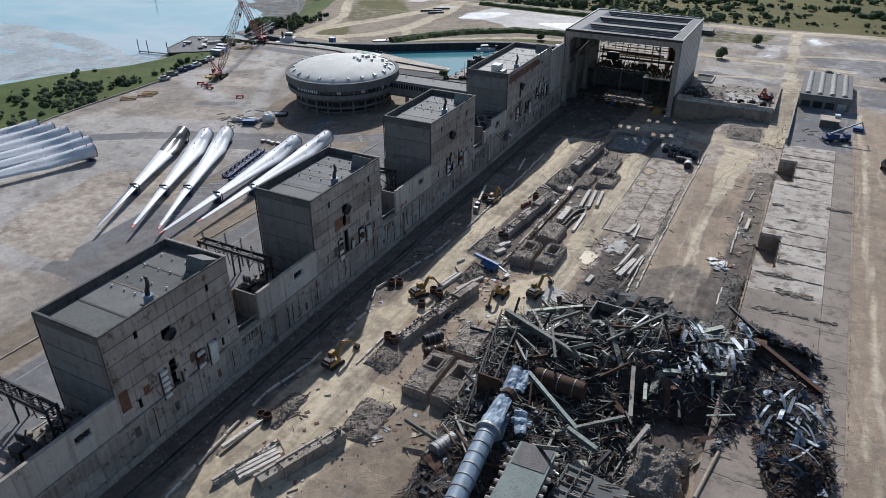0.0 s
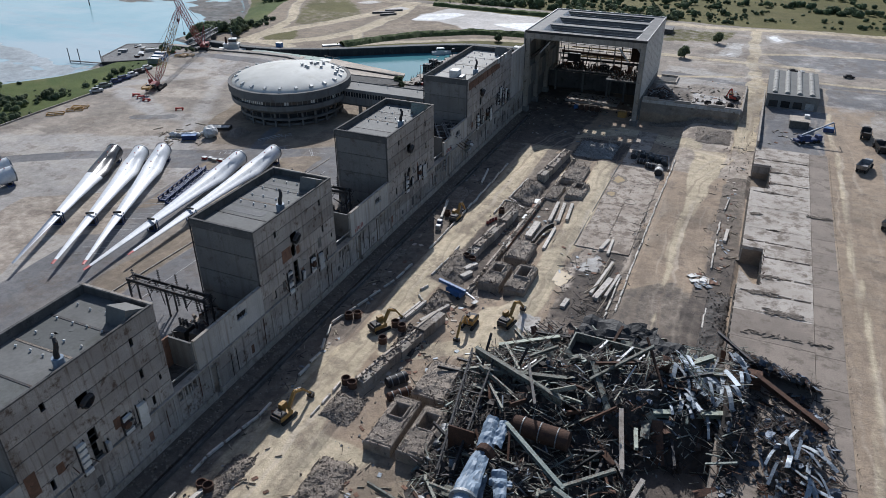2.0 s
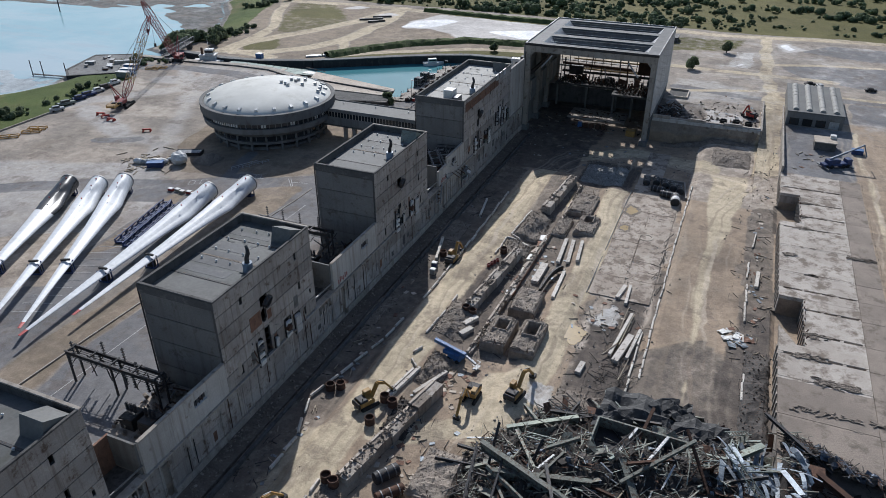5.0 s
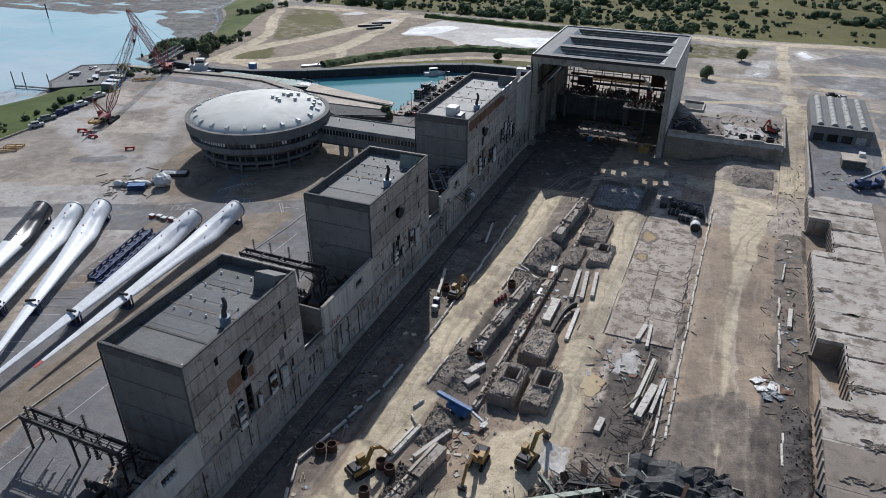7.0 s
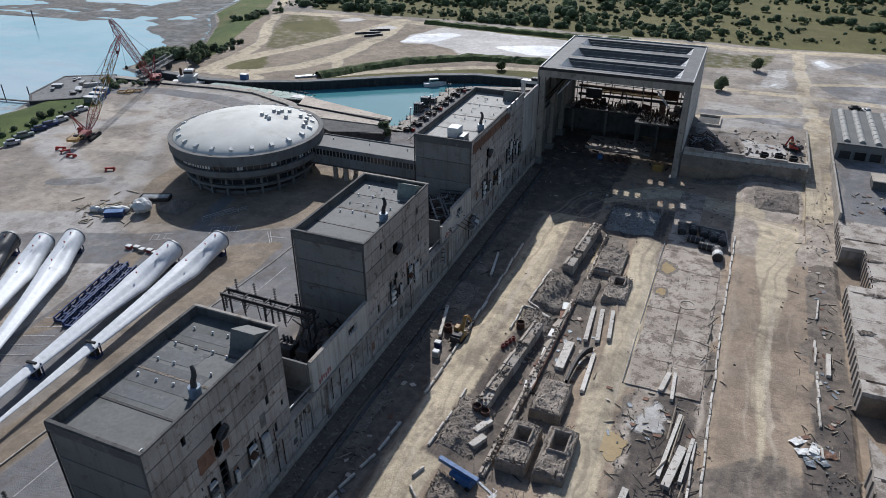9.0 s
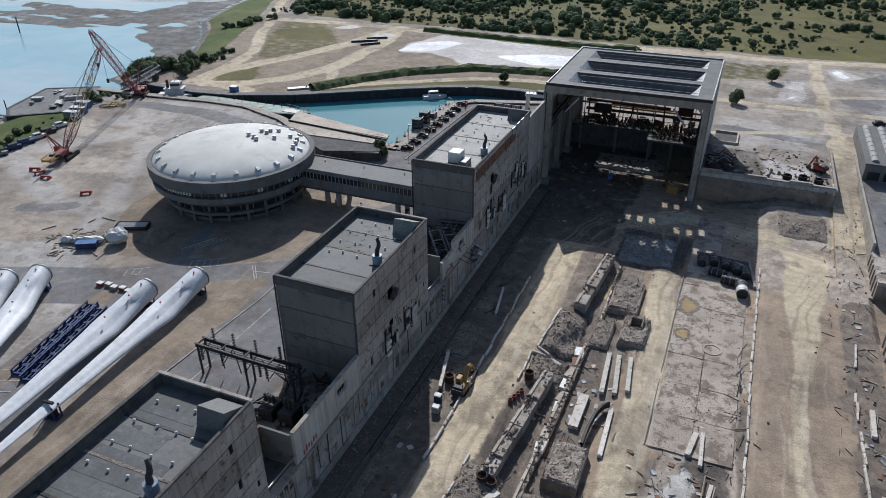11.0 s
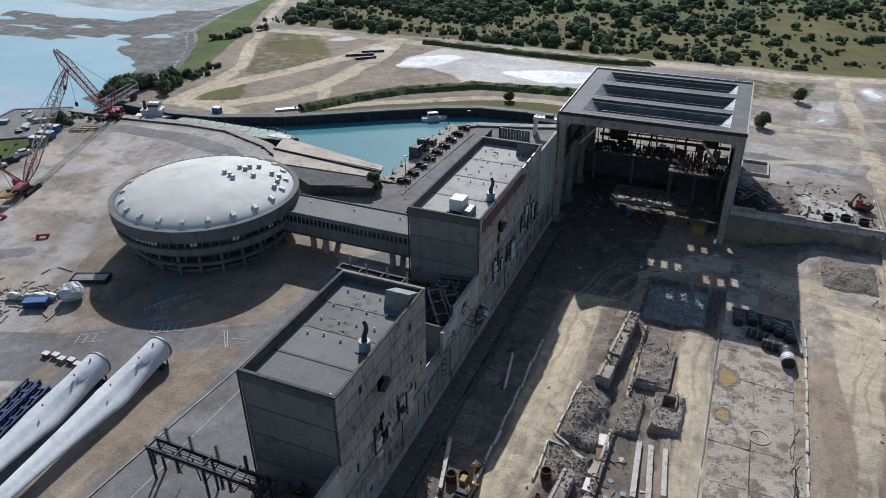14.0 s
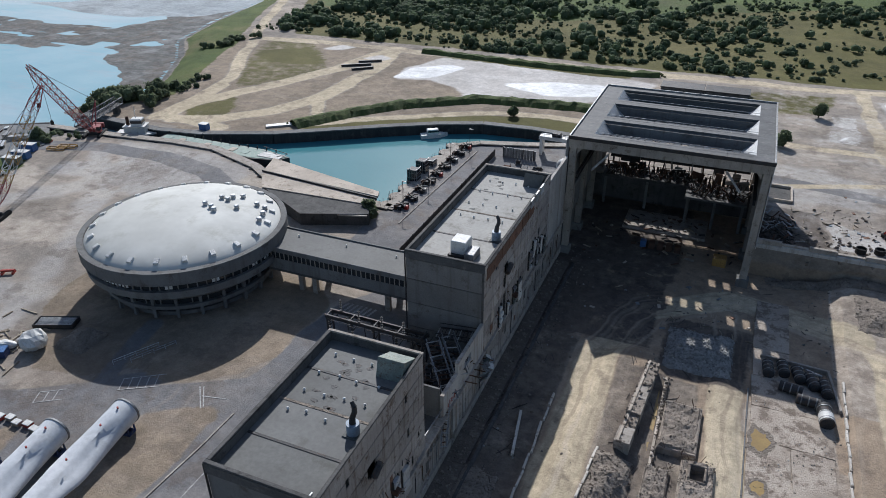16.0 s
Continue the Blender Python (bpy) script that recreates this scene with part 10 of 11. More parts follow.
for k in range(24):
    y = 264 + 3.55 * k
    part("fence_post", Shape().box(-132.5, -132.3, y - 0.1, y + 0.1, 9.8, 12.6), STEEL_DARK, pv)
    part("fence_panel", Shape().box(-132.44, -132.36, y + 0.12, y + 3.42, 10.0, 12.4), STEEL_DARK, pv)
sc = thing("plant_screen", (-123, 348, YARD), "tall grey slatted screen round the plant yard", "screen")
for k in range(11):
    part("screen_slat", Shape().box(-129.5 + 1.05 * k, -128.6 + 1.05 * k, 349.4, 349.6, 9.9, 13.4), STEEL_GREY, sc)
for k in range(4):
    part("screen_post", Shape().box(-129.7 + 3.6 * k, -129.5 + 3.6 * k, 349.2, 349.4, 9.9, 13.6), STEEL_DARK, sc)
r = random.Random(401)
for k in range(22):
    x, y = r.uniform(-128, -104), r.uniform(328, 347)
    t = thing("plant_unit", (x, y, YARD), "small dark rusty pump set in the plant yard", "pump", "pump sets in the plant yard")
    w_, h = r.uniform(0.7, 1.8), r.uniform(0.6, 1.8)
    part("pump_base", Shape().box(-w_, w_, -0.6, 0.6, 0, 0.35, pose(0, 0, 0, 0, 0, r.uniform(0, 90)), 0.05), CONC, t, "", False, False)
    part("pump_body", Shape().rod((-w_ * 0.7, 0, 0.35 + h / 2), (w_ * 0.7, 0, 0.35 + h / 2), h / 2, None, 10), r.choice((STEEL_DARK, RUST, STEEL_GREY, SCRAP)), t, "", False, False)
    part("pump_pipe", Shape().rod((0, 0, 0.3), (r.uniform(-1, 1), r.uniform(-1, 1), h + r.uniform(0.4, 1.6)), 0.12, None, 6), r.choice((RUST, STEEL_DARK, STEEL_PALE)), t, "", False, False)
for k in range(4):
    t = thing("cooling_unit", (-112.5 + 3.0 * k, 301, 20), "grey plant cabinet on the low roof", "plant unit", "plant cabinets on the roof")
    part("unit_case", Shape().box(-1.2, 1.2, -1.6, 1.6, 0, 3.0, None, 0.1), STEEL_GREY, t, "", False, False)
    part("unit_grille", Shape().box(-1.0, 1.0, -1.65, -1.6, 0.6, 2.6), STEEL_DARK, t, "", False, False)
lb = thing("low_plant_house", (-107, 298.5, YARD), "low concrete plant house beside the hall", "building")
part("house_wall", Shape().box(-116, -98.5, 289.0, 305.5, 9.8, 19.6), CONC, lb)
part("house_roof", Shape().box(-116.2, -98.4, 289.0, 305.7, 19.6, 20.0), CONC_LIGHT, lb)
t = thing("white_portal", (-113.5, 357, YARD), "white steel portal crane with a walkway on top", "portal crane")
for sx in (-4.6, 4.6):
    for sy in (-1.3, 1.3):
        part("portal_leg", Shape().box(sx - 0.45, sx + 0.45, sy - 0.4, sy + 0.4, 0, 5.6, None, 0.06), WHITE, t, "", False, False)
    part("leg_tie", Shape().box(sx - 0.3, sx + 0.3, -0.9, 0.9, 2.4, 2.9), WHITE, t, "", False, False)
for sy in (-1.3, 1.3):
    part("portal_beam", Shape().box(-5.4, 5.4, sy - 0.4, sy + 0.4, 5.6, 6.8, None, 0.06), WHITE, t, "", False, False)
part("portal_deck", Shape().box(-5.4, 5.4, -0.9, 0.9, 6.5, 6.7), STEEL_PALE, t, "", False, False)
part("hoist_crab", Shape().box(-1.0, 1.8, -1.2, 1.2, 6.9, 8.0, None, 0.1), STEEL_DARK, t, "", False, False)
for q in range(8):
    part("rail_post", Shape().rod((-5.2 + 1.48 * q, -1.6, 6.7), (-5.2 + 1.48 * q, -1.6, 7.8), 0.06, None, 5), STEEL_GREY, t, "", False, False)
part("top_rail", Shape().rod((-5.2, -1.6, 7.8), (5.2, -1.6, 7.8), 0.06, None, 5), STEEL_GREY, t, "", False, False)
t = thing("pale_tank", (-107, 345, YARD), "round pale tank beside the hall wall", "tank")
part("tank_shell", Shape().lathe([(2.6, 0), (2.6, 2.2), (2.2, 3.2), (1.2, 3.9), (0.01, 4.1)], 24), CLAD_PALE, t, "", True, False)

# red and yellow frames on the yard
for x, y, a in ((-250, 236, 20), (-246, 234.5, 50), (-241, 232.5, 10), (-219.5, 228.5, 30), (-288, 300, 10)):
    t = thing("red_stand", (x, y, floor_z(x, y)), "small red steel stand on the yard", "stand", "red stands")
    m = pose(0, 0, 0, 0, 0, a)
    part("stand_beam", Shape().box(-1.6, 1.6, -0.3, 0.3, 0.6, 1.1, m), RED, t, "", False, False)
    for sx in (-1.3, 1.3):
        part("stand_leg", Shape().box(sx - 0.2, sx + 0.2, -0.9, 0.9, 0, 0.6, m), RED, t, "", False, False)
for x, y, a in ((-261.5, 204.2, 40), (-258.6, 211.2, 35), (-259.4, 214.6, 30), (-278.5, 295.6, 15), (-276.5, 298.6, 15)):
    t = thing("yellow_frame", (x, y, floor_z(x, y)), "yellow steel lifting frame on the ground", "lifting frame", "yellow lifting frames")
    m = pose(0, 0, 0, 0, 0, a)
    for sy in (-1.0, 1.0):
        part("frame_side", Shape().box(-3.2, 3.2, sy - 0.13, sy + 0.13, 0.6, 0.9, m).box(-3.2, 3.2, sy - 0.13, sy + 0.13, 0, 0.22, m), YELLOW, t, "", False, False)
    for sx in (-3.2, 0, 3.2):
        part("frame_tie", Shape().box(sx - 0.12, sx + 0.12, -0.87, 0.87, 0.62, 0.86, m).box(sx - 0.12, sx + 0.12, 0.88, 1.12, 0.2, 0.62, m).box(sx - 0.12, sx + 0.12, -1.12, -0.88, 0.2, 0.62, m), YELLOW, t, "", False, False)
for x, y, m_, a in ((-283, 285, BLUE, 12), (-281, 280, STEEL_GREEN, 12), (-287, 291, BLUE, 12)):
    t = thing("site_cabin", (x, y, floor_z(x, y)), "blue steel site cabin by the shore" if m_ is BLUE else "green steel site cabin by the shore", "cabin", "cabins by the shore")
    part("cabin_body", Shape().box(-3, 3, -1.3, 1.3, 0.1, 2.6, pose(0, 0, 0, 0, 0, a), 0.08), m_, t, "", False, False)
    part("cabin_roof", Shape().box(-3.1, 3.1, -1.4, 1.4, 2.6, 2.72, pose(0, 0, 0, 0, 0, a)), WHITE, t, "", False, False)

jet = thing("old_quay", (-304, 292, SEA), "low grey concrete quay platform with a dark sea wall", "quay", kind="structure")
jet_pts = [(-289, 284), (-306, 271), (-314.5, 278), (-323, 304), (-303, 315), (-286, 297)]
part("quay_deck", Shape().prism(jet_pts, 6.0, 10.25), CONC, jet)
for (x0, y0), (x1, y1) in zip(jet_pts[:4], jet_pts[1:5]):
    part("sea_wall", Shape().beam((x0, y0, 7.6), (x1, y1, 7.6), 1.2, 5.6), QUAY_WET, jet)
r = random.Random(77)
for k in range(12):
    x, y = r.uniform(-316, -296), r.uniform(284, 304)
    hut = k < 4
    L, w_, h_ = (r.uniform(4, 8), r.uniform(1.6, 2.6), r.uniform(0.8, 1.6)) if hut else (r.uniform(0.8, 2.6), r.uniform(0.6, 1.4), r.uniform(0.4, 1.0))
    t = thing("stored_box", (x, y, 10.25), "grey weathered steel box stored on the old quay", "box", "boxes on the old quay")
    t.rotation_euler = (0, 0, radians(r.choice((34, 124)) + r.uniform(-8, 8)))
    part("box_body", Shape().box(-L / 2, L / 2, -w_ / 2, w_ / 2, 0, h_, bev=0.08), r.choice((STEEL_GREY, CONC_SLAB, STEEL_DARK, RUST)), t, "", False, False)
    part("box_lid", Shape().box(-L / 2 - 0.05, L / 2 + 0.05, -w_ / 2 - 0.05, w_ / 2 + 0.05, h_, h_ + 0.12, bev=0.03), r.choice((STEEL_PALE, STEEL_GREY)), t, "", False, False)
kerb = thing("yard_kerb", (-269, 190, YARD), "low pale concrete kerb between yard and shore grass", "kerb", kind="structure")
edge_pts = [(-264, 120), (-267, 150), (-269.3, 176), (-270, 192), (-270.2, 208), (-270.3, 231)]
for (x0, y0), (x1, y1) in zip(edge_pts, edge_pts[1:]):
    n = round(math.hypot(x1 - x0, y1 - y0) / 4)
    for k in range(n):
        a, b = (k + 0.01) / n, (k + 0.99) / n
        part("kerb_stone", Shape().beam((x0 + (x1 - x0) * a, y0 + (y1 - y0) * a, YARD + 0.15), (x0 + (x1 - x0) * b, y0 + (y1 - y0) * b, YARD + 0.15), 0.5, 0.7), CONC_LIGHT, kerb)

# ---- dock and shore ----
fe = thing("car_ferry", (-228, 319.5, SEA), "moored flat barge with a worn pale green deck", "barge")
m = pose(-226, 320.6, SEA, 0, 0, -1)
hull = [(-28, -3.6), (16, -4.8), (26, -2.6), (28, 1.2), (16, 4.0), (-28, 3.4)]
s = Shape().prism(hull, -0.8, 3.0)
s.v = [tuple(m @ Vector(p)) for p in s.v]
part("hull", s, STEEL_DARK, fe)
GREEN_DECK = mat("worn_green_deck_paint", (0.30, 0.38, 0.32), (0.24, 0.31, 0.27), (0.42, 0.40, 0.36), 0.3, 0.7)
s = Shape().prism([(x * 0.97, y * 0.9) for x, y in hull], 3.0, 3.12)
s.v = [tuple(m @ Vector(p)) for p in s.v]
part("deck", s, GREEN_DECK, fe, "worn pale green steel deck")
for k in range(13):
    part("bulwark_post", Shape().box(-27 + 4 * k, -26.7 + 4 * k, 2.9, 3.2, 3.0, 4.2, m), STEEL_DARK, fe)
part("bow_rail", Shape().beam(m @ Vector((15, 3.9, 4.2)), m @ Vector((27.5, 1.2, 4.2)), 0.15, 0.15).beam(m @ Vector((27.5, 1.2, 4.2)), m @ Vector((25.5, -2.6, 4.2)), 0.15, 0.15), STEEL_DARK, fe)
part("ramp_plate", Shape().box(17, 26, -2.4, 1.6, 3.15, 3.3, m), STEEL_GREY, fe)
for k in range(7):
    part("deck_hatch", Shape().box(-25 + 5.8 * k, -22.6 + 5.8 * k, -2.2, 0.8, 3.12, 3.2 + 0.1 * (k % 2), m), CONC_SLAB if k % 2 else GREEN_DECK, fe)
tug = thing("tug_boat", (-265.5, 321.5, SEA), "white and black tug boat moored at the dock mouth", "boat")
tug.rotation_euler = (0, 0, radians(24))
part("hull", Shape().prism([(-8, -2.9), (3.5, -3.1), (8, 0), (3.5, 3.1), (-8, 2.9)], -0.4, 2.4), STEEL_DARK, tug, "", False, False)
part("bulwark", Shape().prism([(-8.1, -3.0), (3.5, -3.2), (8.2, 0), (3.5, 3.2), (-8.1, 3.0)], 2.4, 3.0), WHITE, tug, "", False, False)
part("deck_house", Shape().box(-4.5, 3.2, -2.2, 2.2, 3.0, 5.6, None, 0.2), WHITE, tug, "", False, False)
part("bridge_deck", Shape().box(-4.8, 3.6, -2.6, 2.6, 5.6, 5.8), WHITE, tug, "", False, False)
wh = part("wheelhouse", Shape().box(-1.8, 2.4, -1.7, 1.7, 5.8, 8.4, None, 0.25), WHITE, tug, "", False, False)
part("wheelhouse_glass", Shape().box(-1.7, 2.46, -1.76, 1.76, 6.7, 7.8), GLASS_DARK, wh, "", False, False)
part("funnel", Shape().rod((-3.4, 0, 5.8), (-3.4, 0, 9.0), 0.7, 0.55, 12), RUST, tug, "", False, False)
part("mast", Shape().rod((0, 0, 8.4), (0, 0, 13), 0.1, None, 6).rod((0, -1.4, 11.2), (0, 1.4, 11.2), 0.06, None, 5), WHITE, tug, "", False, False)
for q in range(6):
    part("fender", Shape().rod((-6 + 2.1 * q, -3.25, 1.0), (-6 + 2.1 * q, -3.25, 2.2), 0.4, None, 8), BLACK, tug, "", False, False)
bt = thing("patrol_boat", (-163, 366, SEA), "small white motor boat moored at the quay", "boat")
bt.rotation_euler = (0, 0, radians(35))
part("hull", Shape().prism([(-5, -1.6), (2, -1.7), (5.5, 0), (2, 1.7), (-5, 1.6)], -0.3, 1.4), WHITE, bt, "", False, False)
part("cabin", Shape().box(-2.5, 1.8, -1.2, 1.2, 1.4, 3.2, None, 0.25), WHITE, bt, "", False, False)
part("cabin_glass", Shape().box(-2.3, 1.85, -1.25, 1.25, 2.2, 2.9), GLASS_DARK, bt, "", False, False)
# intake machinery along the east quay
for k in range(9):
    y = 299.5 + 6.5 * k
    t = thing("intake_bay", (-147.5, y, YARD), "round-fronted concrete intake bay with dark winch gear" if k not in (3, 4, 5) else "round-fronted intake bay with a dark caged screen house", "intake bay", "intake bays along the quay")
    front = [(1.5, -2.9), *[(-1.2 - 3.0 * math.cos(a), 2.9 * math.sin(a)) for a in [math.pi * (q / 10 - 0.5) for q in range(11)]], (1.5, 2.9)]
    part("bay_wall", Shape().prism(front, -4.2, 0.25), QUAY_WET, t, "", False, False)
    part("bay_deck", Shape().prism([(x * 0.96, y_ * 0.95) for x, y_ in front], 0.25, 0.42), CONC_LIGHT, t, "", False, False)
    for q in range(7):
        a = math.pi * (q / 6 - 0.5)
        part("rail_post", Shape().rod((-1.2 - 2.8 * math.cos(a), 2.7 * math.sin(a), 0.4), (-1.2 - 2.8 * math.cos(a), 2.7 * math.sin(a), 1.4), 0.06, None, 5), STEEL_DARK, t, "", False, False)
    if k in (3, 4, 5):
        h = (4.6, 5.2, 2.6)[k - 3]
        house = part("screen_house", Shape().box(-3.3, -0.2, -1.6, 1.6, 0.4, h * 0.9, None, 0.1), GLASS_DARK, t, "", False, False)
        for q in range(5):
            part("cage_post", Shape().box(-3.4 + 0.8 * q, -3.28 + 0.8 * q, -1.72, -1.6, 0.4, h), STEEL_GREY, house, "", False, False)
        for zz_ in (0.35, 0.7, 1.0):
            part("cage_rail", Shape().box(-3.42, -0.1, -1.74, -1.62, h * zz_ - 0.1, h * zz_).box(-0.2, -0.08, -1.62, 1.7, h * zz_ - 0.1, h * zz_), STEEL_GREY, house, "", False, False)
    r_ = random.Random(700 + k)
    for q in range(3):
        mx, my = 2.0 + 1.2 * q, r_.uniform(-1.2, 1.2)
        part("winch", Shape().rod((mx, my - 0.8, 0.9), (mx, my + 0.8, 0.9), 0.42, None, 10).box(mx - 0.5, mx + 0.5, my - 1.0, my - 0.8, 0, 1.3).box(mx - 0.5, mx + 0.5, my + 0.8, my + 1.0, 0, 1.3), STEEL_DARK if q else RUST, t, "", False, False)
    part("winch_frame", Shape().beam((1.6, -1.6, 1.4), (5.0, 1.4, 1.5), 0.2, 0.25).beam((1.6, 1.4, 1.4), (5.0, -1.6, 1.5), 0.2, 0.25).beam((3.2, -1.9, 0.2), (3.2, 1.9, 2.1), 0.18, 0.18), STEEL_DARK, t, "", False, False)
    part("gear_cabinet", Shape().box(4.4, 5.3, -0.7, 0.5, 0, 1.2, None, 0.06), (STEEL_GREY, STEEL_DARK, RED, STEEL_DARK)[(k + 2) % 4], t, "", False, False)
kb = thing("road_kerb", (-140.5, 320, YARD), "pale kerb along the quay road", "kerb", kind="structure")
for k in range(12):
    part("kerb_stone", Shape().box(-140.9 + 0.12 * k, -140.5 + 0.12 * k, 290 + 5 * k, 294.9 + 5 * k, YARD - 0.2, YARD + 0.28, None, 0.05), CONC_LIGHT, kb)
for x, y in ((-143.5, 299), (-143, 316), (-142, 332), (-141, 347), (-126, 262)):
    t = thing("lamp_post", (x, y, YARD), "tall dark slim lamp post on the quay road", "lamp post", "lamp posts on the quay road")
    part("post", Shape().rod((0, 0, 0), (0, 0, 9), 0.12, 0.07, 8), STEEL_DARK, t, "", False, False)
    part("lamp_head", Shape().box(-0.2, 1.1, -0.15, 0.15, 8.9, 9.1), STEEL_GREY, t, "", False, False)
# jetty and marker posts
je = thing("jetty", (-300, 302, SEA), "old dark timber and concrete jetty in the shallows", "jetty")
for k in range(5):
    part("jetty_deck", Shape().box(-316 + 6.5 * k, -309.6 + 6.5 * k, 292 + 3 * (k % 2), 305 + 1.5 * k, 8.6, 9.7), CONC if k % 2 else CONC_LIGHT, je)
for k in range(9):
    part("jetty_pile", Shape().rod((-316 + 3.6 * k, 291.6, 3), (-316 + 3.6 * k, 291.6, 9.4), 0.3, None, 8), STEEL_DARK, je)
lj = thing("landing_stage", (-322, 276, SEA), "thin dark landing stage on tall posts in water", "landing stage")
part("stage_deck", Shape().beam((-333, 274, 7.4), (-314, 277, 7.4), 1.2, 0.3), STEEL_DARK, lj)
for x, y in ((-333, 274), (-327, 275), (-314, 277)):
    part("stage_post", Shape().rod((x, y, 3), (x, y, 14), 0.22, None, 8), STEEL_DARK, lj)
t = thing("marker_post", (-446, 391, SEA - 2), "dark navigation post standing in water", "marker post")
part("post", Shape().rod((0, 0, 0), (0, 0, 11), 0.35, None, 8), STEEL_DARK, t, "", False, False)
lk = thing("link_span", (-288, 325, YARD), "grey steel lattice gangway at the dock mouth", "gangway")
ga, gb = Vector((-286, 312.5, 11.6)), Vector((-290.5, 338, 13.0))
side = (gb - ga).normalized().cross(Vector((0, 0, 1))).normalized() * 1.7
for e in (-1, 1):
    for dz in (0, 2.4):
        part("chord", Shape().beam(ga + side * e + Vector((0, 0, dz)), gb + side * e + Vector((0, 0, dz)), 0.28, 0.28), STEEL_GREY, lk)
    for k in range(12):
        u, v = ga.lerp(gb, k / 12) + side * e, ga.lerp(gb, (k + 1) / 12) + side * e
        part("lacing", Shape().beam(u + Vector((0, 0, 2.4 * (k % 2))), v + Vector((0, 0, 2.4 * ((k + 1) % 2))), 0.16, 0.16).beam(v, v + Vector((0, 0, 2.4)), 0.14, 0.14), STEEL_GREY, lk)
part("span_deck", Shape().beam(ga - Vector((0, 0, 0.2)), gb - Vector((0, 0, 0.2)), 3.2, 0.15), STEEL_DARK, lk)
for k in range(2):
    c = ga.lerp(gb, 0.1 + 0.8 * k)
    part("span_pier", Shape().box(c.x - 1.4, c.x + 1.4, c.y - 0.8, c.y + 0.8, 4.0, c.z - 0.3), CONC_DARK, lk)
for p, q in (((-236, 440), (-226, 446)), ((-240, 430), (-228, 438)), ((-232, 426), (-224, 433))):
    beam_thing(p, q, 1.2, 1.0, STEEL_DARK, "dark long baulk lying on the sandy ground", "baulks on the north ground")
solid("covered_crate", Shape().box(-5, 5, -1.4, 1.4, 0, 0.7, pose(-219, 346, YARD, 0, 0, 38), 0.1), STEEL_PALE, "long pale sheet-covered crate on the ground", "crate")
t = thing("blue_box", (-243, 332, YARD), "small blue steel box by the quay", "box")
part("box_body", Shape().box(-1.6, 1.6, -1.2, 1.2, 0, 2.4, None, 0.1), BLUE, t, "", False, False)
part("box_roof", Shape().box(-1.7, 1.7, -1.3, 1.3, 2.4, 2.55), WHITE, t, "", False, False)
# bank and low ridge north of the dock
GRASS = mat("rough_grass", (0.10, 0.135, 0.042), (0.06, 0.082, 0.028), (0.16, 0.15, 0.06), 0.35, 0.95, bump=1.0, fine=2.0)


def grass_bank(way, heights, label):
    """A long low bank along a way; heights: how far aside and how high, across it."""
    rows = [[] for _ in heights]
    for (x0, y0), (x1, y1) in zip(way, way[1:]):
        n = max(6, int(math.hypot(x1 - x0, y1 - y0) / 1.6))
        for k in range(n):
            x, y = x0 + (x1 - x0) * k / n, y0 + (y1 - y0) * k / n
            nx_, ny_ = -(y1 - y0), x1 - x0
            L = math.hypot(nx_, ny_)
            for q, (o, h) in enumerate(heights):
                rows[q].append((x + nx_ / L * o + 0.5 * rough(x, y, q, 0.5), y + ny_ / L * o + 0.5 * rough(y, x, q, 0.5), YARD + h + (0.7 * rough(x, y + o, 3, 0.25) + 0.4 * rough(x, y + o, 5, 0.8) if h > 0 else 0)))
    solid("grass_bank", Shape().sheet(rows), GRASS, label, "bank", kind="structure", at=(way[0][0], way[0][1], YARD))


ridge = [(-214, 348), (-200, 370), (-186, 386), (-158, 405), (-118, 410), (-98, 408)]
grass_bank(ridge, ((-5, -0.5), (-2.4, 1.6), (-0.6, 2.4), (1.4, 2.2), (5, -0.5)), "long low grass bank north of the dock")
far_ridge = [(-214, 471), (-176, 468), (-139, 466), (-105, 467), (-92, 470)]
grass_bank(far_ridge, ((-3.5, -0.5), (-1.2, 1.8), (1.0, 2.0), (4, -0.5)), "low dark bank behind the white settling ground")

